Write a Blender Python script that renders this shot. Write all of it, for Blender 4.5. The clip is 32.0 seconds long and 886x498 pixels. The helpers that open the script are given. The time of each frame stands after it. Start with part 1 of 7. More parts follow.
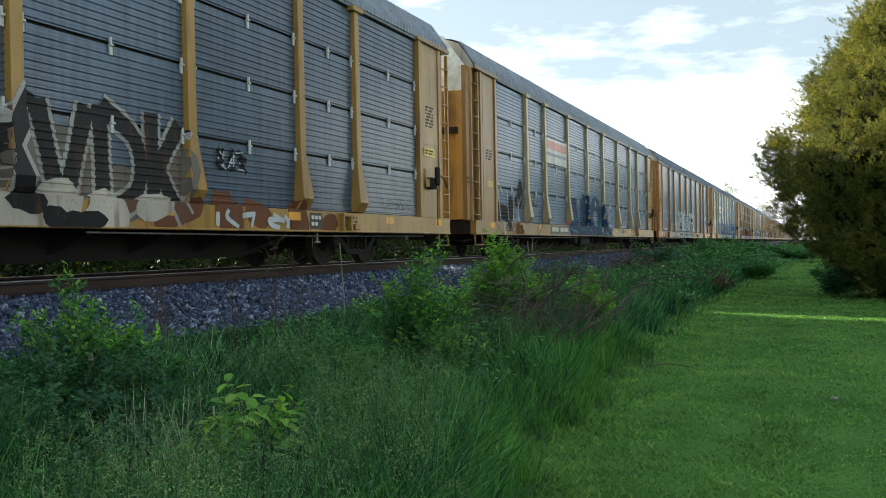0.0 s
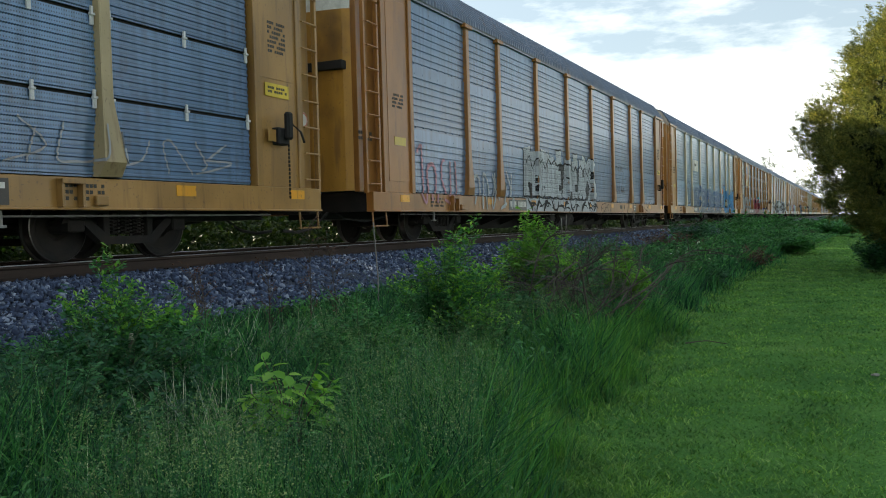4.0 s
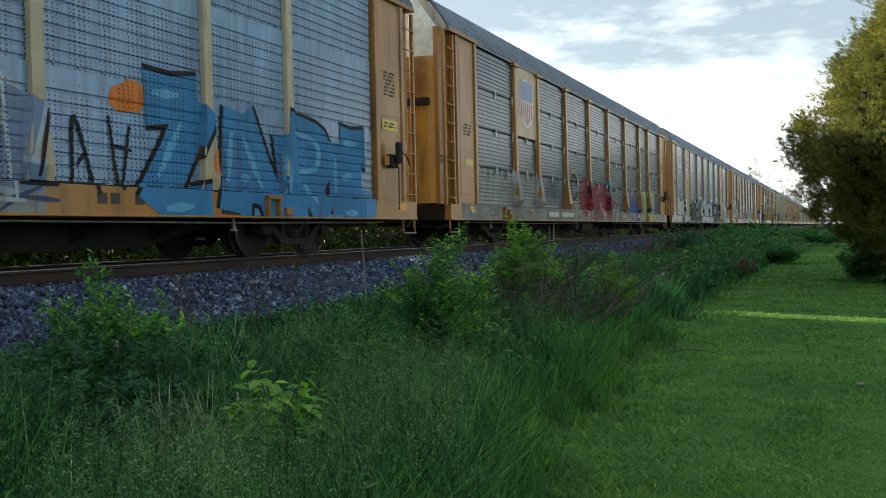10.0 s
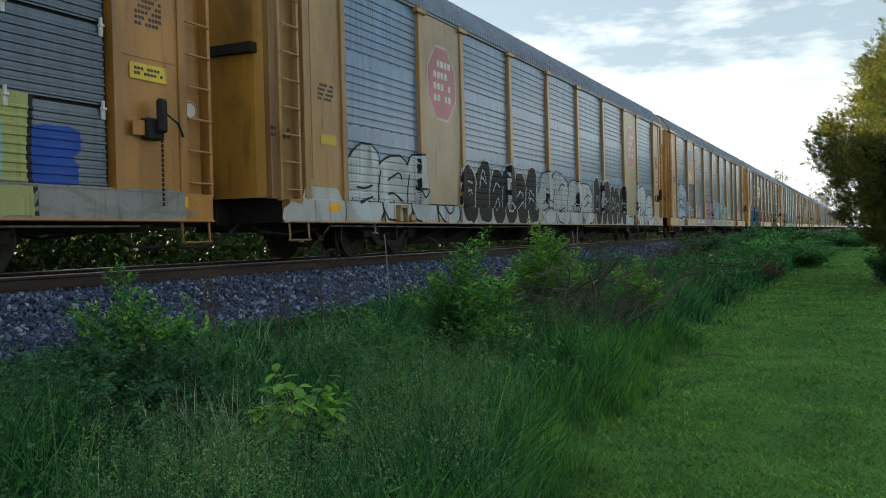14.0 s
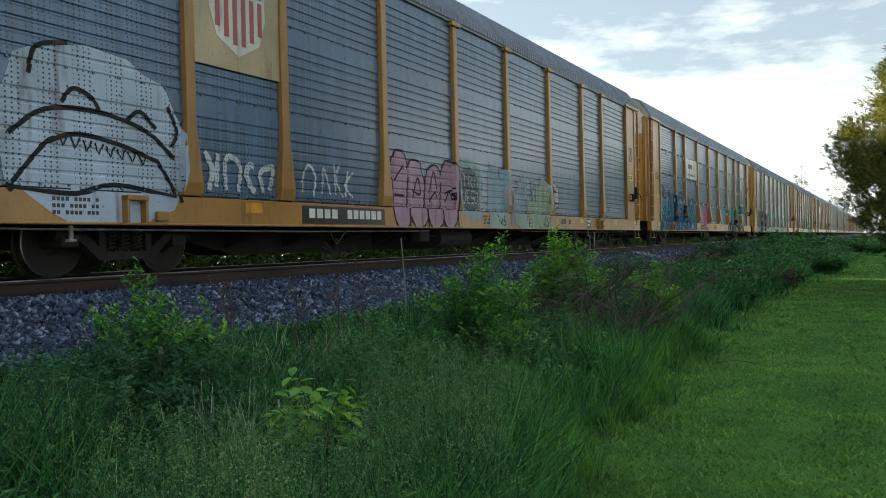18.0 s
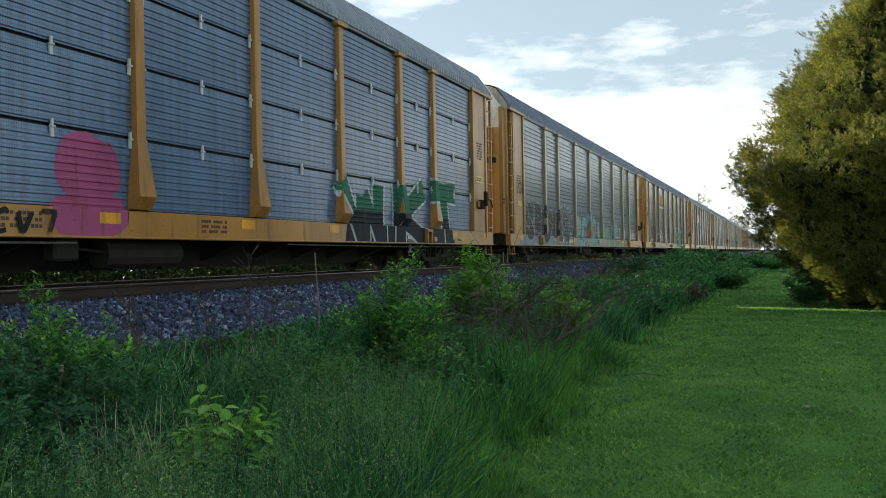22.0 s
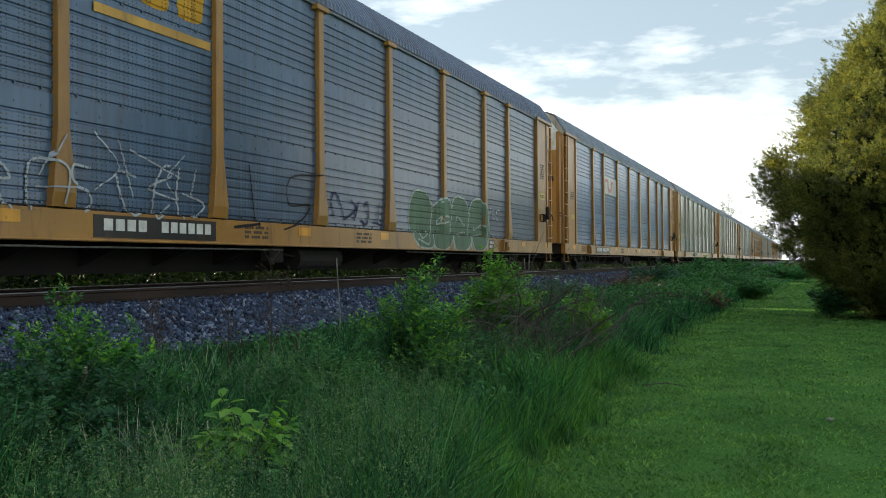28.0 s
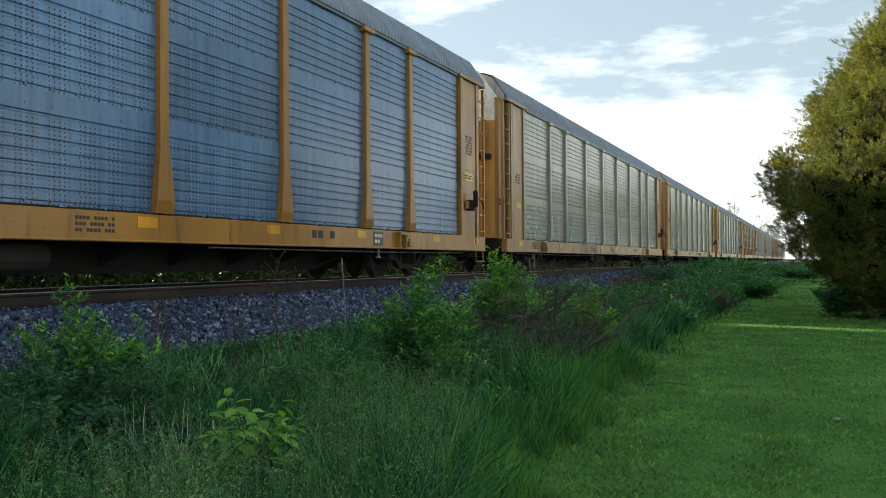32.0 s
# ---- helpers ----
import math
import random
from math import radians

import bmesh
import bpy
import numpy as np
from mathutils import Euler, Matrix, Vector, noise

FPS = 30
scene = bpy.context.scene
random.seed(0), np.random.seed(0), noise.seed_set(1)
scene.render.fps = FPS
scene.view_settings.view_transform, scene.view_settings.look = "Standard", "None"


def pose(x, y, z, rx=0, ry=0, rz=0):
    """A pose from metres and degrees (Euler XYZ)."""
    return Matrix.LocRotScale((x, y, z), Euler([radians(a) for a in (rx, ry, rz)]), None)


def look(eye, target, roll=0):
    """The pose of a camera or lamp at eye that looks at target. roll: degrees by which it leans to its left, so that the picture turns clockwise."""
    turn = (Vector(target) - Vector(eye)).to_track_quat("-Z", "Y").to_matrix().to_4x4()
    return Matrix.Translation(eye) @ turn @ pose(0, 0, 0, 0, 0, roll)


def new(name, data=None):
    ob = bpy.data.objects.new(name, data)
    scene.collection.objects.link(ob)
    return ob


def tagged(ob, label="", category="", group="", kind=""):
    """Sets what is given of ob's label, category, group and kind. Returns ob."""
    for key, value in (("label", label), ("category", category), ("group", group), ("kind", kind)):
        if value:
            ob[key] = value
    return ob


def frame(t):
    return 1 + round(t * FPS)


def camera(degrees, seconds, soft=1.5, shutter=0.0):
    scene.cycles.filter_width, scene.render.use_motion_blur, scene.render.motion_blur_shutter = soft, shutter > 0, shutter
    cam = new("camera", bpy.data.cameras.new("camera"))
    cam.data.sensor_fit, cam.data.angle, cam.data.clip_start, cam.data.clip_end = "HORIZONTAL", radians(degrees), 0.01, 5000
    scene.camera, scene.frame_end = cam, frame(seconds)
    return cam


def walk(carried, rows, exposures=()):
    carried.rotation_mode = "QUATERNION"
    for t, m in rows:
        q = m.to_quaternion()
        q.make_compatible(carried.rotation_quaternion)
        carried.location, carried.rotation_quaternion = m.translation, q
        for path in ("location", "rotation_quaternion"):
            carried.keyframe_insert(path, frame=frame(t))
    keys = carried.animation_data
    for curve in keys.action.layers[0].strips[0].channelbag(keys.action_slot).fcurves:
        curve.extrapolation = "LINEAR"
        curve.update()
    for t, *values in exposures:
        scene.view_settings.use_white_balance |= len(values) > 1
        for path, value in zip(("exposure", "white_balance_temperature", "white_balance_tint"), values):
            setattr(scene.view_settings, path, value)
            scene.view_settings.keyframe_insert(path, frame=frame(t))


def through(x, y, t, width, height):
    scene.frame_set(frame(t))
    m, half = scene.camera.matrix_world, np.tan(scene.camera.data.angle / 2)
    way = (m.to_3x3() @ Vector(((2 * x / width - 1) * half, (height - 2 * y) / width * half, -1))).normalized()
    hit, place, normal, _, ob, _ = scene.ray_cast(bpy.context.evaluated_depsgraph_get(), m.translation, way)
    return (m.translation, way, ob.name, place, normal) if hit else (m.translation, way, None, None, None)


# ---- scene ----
# ---------------------------------------------------------------- camera
EYE = (0.0, 0.0, 1.4)
cam = camera(55.0, 32.0, soft=1.0)
# seconds, yaw, tilt, roll
TURNS = [
    (0.0, 23.38, 89.78, 0.94),
    (0.5, 24.26, 89.44, 0.96),
    (1.0, 24.56, 89.13, 0.75),
    (1.5, 24.43, 88.80, 0.99),
    (2.0, 25.22, 88.50, 1.18),
    (2.5, 25.59, 88.32, 1.40),
    (3.0, 25.56, 88.35, 1.49),
    (3.5, 25.56, 88.35, 1.49),
    (5.5, 25.91, 88.52, 1.60),
    (6.0, 25.72, 88.61, 1.66),
    (6.5, 26.29, 88.68, 1.67),
    (7.0, 26.18, 88.75, 1.60),
    (7.5, 25.28, 88.72, 1.54),
    (8.0, 25.68, 88.81, 1.56),
    (8.5, 25.34, 88.81, 1.46),
    (9.0, 25.70, 88.85, 1.40),
    (9.5, 25.11, 88.92, 1.28),
    (10.0, 24.80, 88.89, 1.25),
    (10.5, 25.32, 88.86, 1.15),
    (11.0, 25.85, 88.87, 1.09),
    (11.5, 25.68, 88.95, 1.03),
    (12.0, 25.84, 89.02, 1.08),
    (12.5, 25.70, 89.06, 1.17),
    (13.0, 26.01, 89.07, 1.21),
    (13.5, 26.26, 89.15, 1.30),
    (15.5, 26.71, 89.37, 1.50),
    (16.0, 27.18, 89.45, 1.47),
    (16.5, 27.42, 89.42, 1.44),
    (17.0, 26.65, 89.44, 1.43),
    (17.5, 27.07, 89.48, 1.35),
    (18.0, 27.48, 89.53, 1.18),
    (18.5, 27.83, 89.57, 1.13),
    (19.0, 27.12, 89.61, 1.13),
    (19.5, 25.90, 89.66, 1.15),
    (20.0, 25.99, 89.82, 1.17),
    (20.5, 24.68, 90.01, 1.07),
    (21.0, 23.29, 90.32, 1.06),
    (21.5, 22.17, 90.39, 0.80),
    (22.0, 21.73, 90.42, 0.91),
    (22.5, 22.25, 90.48, 0.87),
    (23.0, 22.08, 90.51, 0.77),
    (23.5, 22.61, 90.56, 0.64),
    (24.0, 22.88, 90.66, 0.59),
    (24.5, 22.79, 90.79, 0.67),
    (25.0, 22.94, 90.86, 0.56),
    (25.5, 23.55, 90.89, 0.44),
    (27.5, 22.84, 90.87, 0.30),
    (28.0, 23.16, 90.89, 0.33),
    (28.5, 22.74, 90.87, 0.44),
    (29.0, 23.19, 90.86, 0.42),
    (29.5, 22.61, 90.85, 0.46),
    (30.0, 23.07, 90.86, 0.40),
    (30.5, 22.56, 90.85, 0.33),
    (31.0, 23.10, 90.83, 0.37),
    (31.5, 23.43, 90.85, 0.43),
    (32.0, 23.51, 90.87, 0.38),
]
walk(cam, [(t, pose(*EYE, tilt, roll, yaw)) for t, yaw, tilt, roll in TURNS],
     [(0.0, 1.62, 6500, 4), (3.5, 1.52, 6500, 4), (6.0, 1.42, 6500, 4), (13.0, 1.35, 6500, 4), (20.0, 1.37, 6500, 4), (28.0, 1.40, 6500, 4), (32.0, 1.43, 6500, 4)])

# ---------------------------------------------------------------- world and sun
SUN_SLOPE, SUN_HEIGHT = 0.288, 21.0           # how far the light runs along the track per metre across; elevation
to_sun = Vector((-1, SUN_SLOPE, 0)).normalized() * math.cos(radians(SUN_HEIGHT)) + Vector((0, 0, math.sin(radians(SUN_HEIGHT))))
world = bpy.data.worlds.new("sky")
scene.world = world
world.use_nodes = True
wn, wl = world.node_tree.nodes, world.node_tree.links
sky = wn.new("ShaderNodeTexSky")
sky.sky_type, sky.sun_disc = "NISHITA", False
sky.sun_elevation = radians(SUN_HEIGHT)
sky.sun_rotation = math.atan2(to_sun.x, to_sun.y)
sky.air_density, sky.dust_density, sky.ozone_density = 1.0, 1.2, 1.5
direction = wn.new("ShaderNodeTexCoord")
split = wn.new("ShaderNodeSeparateXYZ")
wl.new(direction.outputs["Generated"], split.inputs[0])
stretch = wn.new("ShaderNodeMapping")
stretch.inputs["Scale"].default_value = (3.0, 3.0, 11.0)
stretch.inputs["Location"].default_value = (1.3, 0.4, 0.2)
stretch.inputs["Rotation"].default_value = (0, 0, radians(11))
wl.new(direction.outputs["Generated"], stretch.inputs[0])
puffs = wn.new("ShaderNodeTexNoise")
puffs.inputs["Scale"].default_value, puffs.inputs["Detail"].default_value, puffs.inputs["Roughness"].default_value = 1.7, 9, 0.58
wl.new(stretch.outputs[0], puffs.inputs["Vector"])
low = wn.new("ShaderNodeMapRange")            # thin bright cloud thickens towards the horizon
low.inputs["From Min"].default_value, low.inputs["From Max"].default_value = 0.09, 0.23
low.inputs["To Min"].default_value, low.inputs["To Max"].default_value = 0.27, -0.03
wl.new(split.outputs[2], low.inputs["Value"])
added = wn.new("ShaderNodeMath")
wl.new(puffs.outputs["Fac"], added.inputs[0])
wl.new(low.outputs[0], added.inputs[1])
cover = wn.new("ShaderNodeValToRGB")
cover.color_ramp.elements[0].position, cover.color_ramp.elements[1].position = 0.46, 0.78
wl.new(added.outputs[0], cover.inputs[0])
clouds = wn.new("ShaderNodeMix")
clouds.data_type = "RGBA"
clouds.inputs[7].default_value = (15.6, 15.45, 15.2, 1)
wl.new(cover.outputs[0], clouds.inputs[0])
veil = wn.new("ShaderNodeMix")                # thin haze over the blue
veil.data_type = "RGBA"
veil.inputs[0].default_value = 0.4
veil.inputs[7].default_value = (7.6, 8.4, 9.0, 1)
wl.new(sky.outputs[0], veil.inputs[6])
wl.new(veil.outputs[2], clouds.inputs[6])
wl.new(clouds.outputs[2], wn["Background"].inputs[0])
wn["Background"].inputs[1].default_value = 0.05
sun = new("sun", bpy.data.lights.new("sun", "SUN"))
sun.data.energy, sun.data.angle, sun.data.color = 5.0, radians(0.53), (1.0, 0.87, 0.66)
sun.matrix_world = look((0, 0, 40), Vector((0, 0, 40)) - to_sun)


# ---------------------------------------------------------------- materials
def nodes_of(name):
    m = bpy.data.materials.new(name)
    m.use_nodes = True
    n, l = m.node_tree.nodes, m.node_tree.links
    return m, n, l, n["Principled BSDF"]


def noise_node(n, l, scale, detail=4, stretch=None, where="Object"):
    co = n.new("ShaderNodeTexCoord")
    mp = n.new("ShaderNodeMapping")
    mp.inputs["Scale"].default_value = stretch or (1, 1, 1)
    tx = n.new("ShaderNodeTexNoise")
    tx.inputs["Scale"].default_value, tx.inputs["Detail"].default_value = scale, detail
    l.new(co.outputs[where], mp.inputs[0])
    l.new(mp.outputs[0], tx.inputs["Vector"])
    return tx.outputs["Fac"]


def ramp(n, l, fac, stops):
    r = n.new("ShaderNodeValToRGB")
    e = r.color_ramp.elements
    while len(e) < len(stops):
        e.new(0.5)
    for k, (p, c) in zip(e, stops):
        k.position, k.color = p, (*c, 1) if len(c) == 3 else c
    l.new(fac, r.inputs[0])
    return r.outputs[0]


def mixed(n, l, fac, a, b, how="MIX"):
    x = n.new("ShaderNodeMix")
    x.data_type, x.blend_type = "RGBA", how
    for slot, v in ((0, fac), (6, a), (7, b)):
        if isinstance(v, bpy.types.NodeSocket):
            l.new(v, x.inputs[slot])
        elif slot == 0:
            x.inputs[0].default_value = v
        else:
            x.inputs[slot].default_value = (*v, 1)
    return x.outputs[2]


def calc(n, l, how, a, b=0.0, c=0.0):
    x = n.new("ShaderNodeMath")
    x.operation = how
    for slot, v in enumerate((a, b, c)):
        if isinstance(v, bpy.types.NodeSocket):
            l.new(v, x.inputs[slot])
        else:
            x.inputs[slot].default_value = v
    return x.outputs[0]


def bumped(n, l, bsdf, height, strength=0.3, dist=0.01):
    b = n.new("ShaderNodeBump")
    b.inputs["Strength"].default_value, b.inputs["Distance"].default_value = strength, dist
    l.new(height, b.inputs["Height"])
    l.new(b.outputs[0], bsdf.inputs["Normal"])


def worn(name, a, b, rough=0.6, metal=0.0, scale=3.0, fine=40.0, stretch=None, bump=0.2, where="Object"):
    """A surface of two close colours in large patches and fine grain."""
    m, n, l, s = nodes_of(name)
    big = noise_node(n, l, scale, 5, stretch, where)
    small = noise_node(n, l, fine, 3, stretch, where)
    c = mixed(n, l, ramp(n, l, big, [(0.35, (0, 0, 0)), (0.68, (1, 1, 1))]), a, b)
    c = mixed(n, l, 0.35, c, ramp(n, l, small, [(0.3, (0.45, 0.45, 0.45)), (0.7, (1, 1, 1))]), "MULTIPLY")
    l.new(c, s.inputs["Base Color"])
    s.inputs["Roughness"].default_value, s.inputs["Metallic"].default_value = rough, metal
    bumped(n, l, s, small, bump)
    return m


def tint_of(n):
    return n.new("ShaderNodeObjectInfo").outputs["Color"]


def sheet_steel(name, fine_rows):
    """Weathered galvanised sheet, punched with rows of small holes; each car has its own tone."""
    m, n, l, s = nodes_of(name)
    co = n.new("ShaderNodeTexCoord")
    xyz = n.new("ShaderNodeSeparateXYZ")
    l.new(co.outputs["Object"], xyz.inputs[0])
    y, z = xyz.outputs[1], xyz.outputs[2]
    info = n.new("ShaderNodeObjectInfo")
    big = noise_node(n, l, 1.3, 5, (1, 0.6, 0.5), "Object")
    streak = noise_node(n, l, 9.0, 4, (1, 1, 0.09))
    grain = noise_node(n, l, 60.0, 2)
    c = mixed(n, l, 1.0, info.outputs["Color"], ramp(n, l, big, [(0.25, (0.72, 0.74, 0.78)), (0.75, (1.2, 1.2, 1.18))]), "MULTIPLY")
    c = mixed(n, l, 0.8, c, ramp(n, l, streak, [(0.3, (0.66, 0.64, 0.60)), (0.62, (1.06, 1.06, 1.06))]), "MULTIPLY")
    c = mixed(n, l, 0.5, c, ramp(n, l, info.outputs["Random"], [(0.0, (0.78, 0.80, 0.82)), (1.0, (1.12, 1.12, 1.1))]), "MULTIPLY")
    rust = ramp(n, l, noise_node(n, l, 5.0, 6, (1, 1, 0.35)), [(0.62, (0, 0, 0)), (0.74, (1, 1, 1))])
    c = mixed(n, l, calc(n, l, "MULTIPLY", rust, 0.28), c, (0.11, 0.075, 0.05))
    if fine_rows:
        py, pz, r, wide = 0.034, 0.0485, 0.24, 0.0
    else:
        py, pz, r, wide = 0.075, 0.0525, 0.27, 1.0
    fy = calc(n, l, "SUBTRACT", calc(n, l, "FRACT", calc(n, l, "DIVIDE", y, py)), 0.5)
    fz = calc(n, l, "SUBTRACT", calc(n, l, "FRACT", calc(n, l, "DIVIDE", z, pz)), 0.5)
    if wide:
        fy = calc(n, l, "MULTIPLY", fy, py / pz)
    d = calc(n, l, "SQRT", calc(n, l, "ADD", calc(n, l, "MULTIPLY", fy, fy), calc(n, l, "MULTIPLY", fz, fz)))
    hole = calc(n, l, "LESS_THAN", d, r)
    if wide:                                   # columns in groups, none on the flat band at the head of a sheet
        group = calc(n, l, "GREATER_THAN", calc(n, l, "SINE", calc(n, l, "MULTIPLY", y, 14.0)), -0.55)
        below = calc(n, l, "LESS_THAN", z, 1.02)
        hole = calc(n, l, "MULTIPLY", hole, calc(n, l, "MULTIPLY", group, below))
    else:
        patch = calc(n, l, "GREATER_THAN", noise_node(n, l, 0.9, 1), 0.40)
        hole = calc(n, l, "MULTIPLY", hole, patch)
    c = mixed(n, l, calc(n, l, "MULTIPLY", hole, 0.95 if wide else 0.65), c, (0.012, 0.013, 0.015))
    l.new(c, s.inputs["Base Color"])
    l.new(calc(n, l, "MULTIPLY", 0.35, calc(n, l, "SUBTRACT", 1.0, hole)), s.inputs["Metallic"])
    l.new(ramp(n, l, big, [(0.2, (0.38, 0.38, 0.38)), (0.8, (0.6, 0.6, 0.6))]), s.inputs["Roughness"])
    s.inputs["Coat Weight"].default_value, s.inputs["Coat Roughness"].default_value = 0.7, 0.19
    bumped(n, l, s, grain, 0.12, 0.004)
    return m


def tinted_paint(name, rough=0.5, grime=0.0, punched=False):
    """Old paint in the tone of its part, faded in patches, with rust along runs of water."""
    m, n, l, s = nodes_of(name)
    big = noise_node(n, l, 1.6, 5, (1, 1, 0.5))
    c = mixed(n, l, 1.0, tint_of(n), ramp(n, l, big, [(0.3, (0.74, 0.72, 0.70)), (0.7, (1.08, 1.06, 1.05))]), "MULTIPLY")
    runs = ramp(n, l, noise_node(n, l, 7.0, 6, (1, 1.0, 0.12)), [(0.57, (0, 0, 0)), (0.72, (1, 1, 1))])
    c = mixed(n, l, calc(n, l, "MULTIPLY", runs, 0.55), c, (0.10, 0.05, 0.025))
    chips = ramp(n, l, noise_node(n, l, 26.0, 5), [(0.64, (0, 0, 0)), (0.68, (1, 1, 1))])
    c = mixed(n, l, calc(n, l, "MULTIPLY", chips, 0.5), c, (0.075, 0.045, 0.03))
    if grime:                                 # broad sooty rust stains
        soot = ramp(n, l, noise_node(n, l, 1.1, 7, (1, 1, 0.7)), [(0.46, (0, 0, 0)), (0.66, (1, 1, 1))])
        c = mixed(n, l, calc(n, l, "MULTIPLY", soot, grime), c, (0.06, 0.028, 0.012))
    if punched:                               # the sheet's holes stay open through the paint
        xyz = n.new("ShaderNodeSeparateXYZ")
        l.new(n.new("ShaderNodeTexCoord").outputs["Object"], xyz.inputs[0])
        fy = calc(n, l, "MULTIPLY", calc(n, l, "SUBTRACT", calc(n, l, "FRACT", calc(n, l, "DIVIDE", xyz.outputs[1], 0.075)), 0.5), 0.075 / 0.0525)
        fz = calc(n, l, "SUBTRACT", calc(n, l, "FRACT", calc(n, l, "DIVIDE", xyz.outputs[2], 0.0525)), 0.5)
        d = calc(n, l, "SQRT", calc(n, l, "ADD", calc(n, l, "MULTIPLY", fy, fy), calc(n, l, "MULTIPLY", fz, fz)))
        group = calc(n, l, "GREATER_THAN", calc(n, l, "SINE", calc(n, l, "MULTIPLY", xyz.outputs[1], 14.0)), -0.35)
        c = mixed(n, l, calc(n, l, "MULTIPLY", calc(n, l, "LESS_THAN", d, 0.235), calc(n, l, "MULTIPLY", group, 0.85)), c, (0.012, 0.013, 0.015))
    l.new(c, s.inputs["Base Color"])
    s.inputs["Roughness"].default_value = rough
    bumped(n, l, s, noise_node(n, l, 45.0, 3), 0.12, 0.004)
    return m


def leafy(name, stops, through=0.35, rough=0.55):
    """Leaves: each its own tone, with some light let through."""
    m, n, l, s = nodes_of(name)
    g = n.new("ShaderNodeNewGeometry")
    c = ramp(n, l, g.outputs["Random Per Island"], stops)
    big = noise_node(n, l, 1.3, 4)
    c = mixed(n, l, 0.75, c, ramp(n, l, big, [(0.3, (0.42, 0.5, 0.5)), (0.7, (1.35, 1.25, 1.0))]), "MULTIPLY")
    hue = noise_node(n, l, 4.5, 2)
    c = mixed(n, l, 0.8, c, ramp(n, l, hue, [(0.32, (0.68, 0.82, 0.94)), (0.68, (1.3, 1.2, 0.92))]), "MULTIPLY")
    l.new(c, s.inputs["Base Color"])
    s.inputs["Roughness"].default_value = rough
    s.inputs["Specular IOR Level"].default_value = 0.3
    t = n.new("ShaderNodeBsdfTranslucent")
    l.new(mixed(n, l, 1.0, c, (1.15, 1.2, 0.75), "MULTIPLY"), t.inputs["Color"])
    x = n.new("ShaderNodeMixShader")
    x.inputs[0].default_value = through
    l.new(s.outputs[0], x.inputs[1])
    l.new(t.outputs[0], x.inputs[2])
    l.new(x.outputs[0], n["Material Output"].inputs["Surface"])
    return m


SHEET_WIDE = sheet_steel("galvanised_sheet", False)
SHEET_FINE = sheet_steel("fine_rib_sheet", True)
PAINT = tinted_paint("weathered_paint", 0.33, 0.22)
DOOR_PAINT = tinted_paint("stained_door_paint", 0.5, 0.75)
SPRAY = tinted_paint("spray_paint", 0.6)
SPRAY_PUNCHED = tinted_paint("spray_paint_on_punched_sheet", 0.6, 0.0, True)
SPRAY_PUNCHED.node_tree.nodes["Principled BSDF"].inputs["Specular IOR Level"].default_value = 0.2
SPRAY.node_tree.nodes["Principled BSDF"].inputs["Specular IOR Level"].default_value = 0.2
ROOF = tinted_paint("roof_steel", 0.42)
# near-black: grimy steel, and the shade painted behind gaps and in slots
DARK = worn("grimy_black_steel_and_shade", (0.005, 0.005, 0.005), (0.013, 0.011, 0.010), 0.85, 0.0, 2.5, 30)
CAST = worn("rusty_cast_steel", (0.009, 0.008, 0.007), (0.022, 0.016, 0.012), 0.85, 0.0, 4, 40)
TREAD = worn("worn_tread", (0.10, 0.09, 0.085), (0.2, 0.19, 0.18), 0.35, 0.9, 6, 40)
RUBBER = worn("black_rubber", (0.01, 0.01, 0.01), (0.02, 0.02, 0.02), 0.6)
RAIL_RUST = worn("rail_rust", (0.026, 0.016, 0.012), (0.05, 0.03, 0.021), 0.8, 0.0, 4, 60, (1, 0.2, 1))
RAIL_TOP = worn("polished_rail_head", (0.22, 0.22, 0.23), (0.34, 0.34, 0.35), 0.38, 1.0, 3, 50, (1, 0.05, 1), 0.02)
TIE = worn("creosoted_wood", (0.03, 0.022, 0.016), (0.075, 0.06, 0.048), 0.85, 0, 5, 40, (0.2, 3, 3))
LETTER = worn("lettering_paint", (0.75, 0.74, 0.70), (0.55, 0.54, 0.50), 0.6, 0, 6, 60)
LETTER_DARK = worn("dark_lettering", (0.03, 0.028, 0.025), (0.06, 0.05, 0.04), 0.6, 0, 6, 60)
BARK = worn("bark", (0.05, 0.038, 0.028), (0.11, 0.085, 0.065), 0.9, 0, 6, 40, (1, 1, 0.3), 0.5)
DEADWOOD = worn("dead_wood", (0.035, 0.028, 0.023), (0.11, 0.095, 0.08), 0.9, 0, 6, 40, (1, 1, 0.3))
CUTWOOD = worn("pale_cut_wood", (0.42, 0.38, 0.31), (0.55, 0.50, 0.42), 0.85, 0, 8, 50)
STAKE = worn("grey_weathered_stake", (0.16, 0.15, 0.14), (0.28, 0.27, 0.25), 0.8, 0, 8, 50)
LEAF_BUSH = leafy("bush_leaf", [(0.0, (0.032, 0.125, 0.052)), (0.5, (0.058, 0.205, 0.072)), (1.0, (0.11, 0.31, 0.092))])
LEAF_LIGHT = leafy("young_leaf", [(0.0, (0.12, 0.31, 0.055)), (0.5, (0.19, 0.44, 0.07)), (1.0, (0.31, 0.55, 0.10))], 0.45)
LEAF_DARK = leafy("dark_leaf", [(0.0, (0.018, 0.075, 0.042)), (0.6, (0.038, 0.135, 0.066)), (1.0, (0.07, 0.205, 0.09))])
LEAF_RED = leafy("dead_red_leaf", [(0.0, (0.06, 0.025, 0.02)), (1.0, (0.14, 0.06, 0.04))], 0.2)
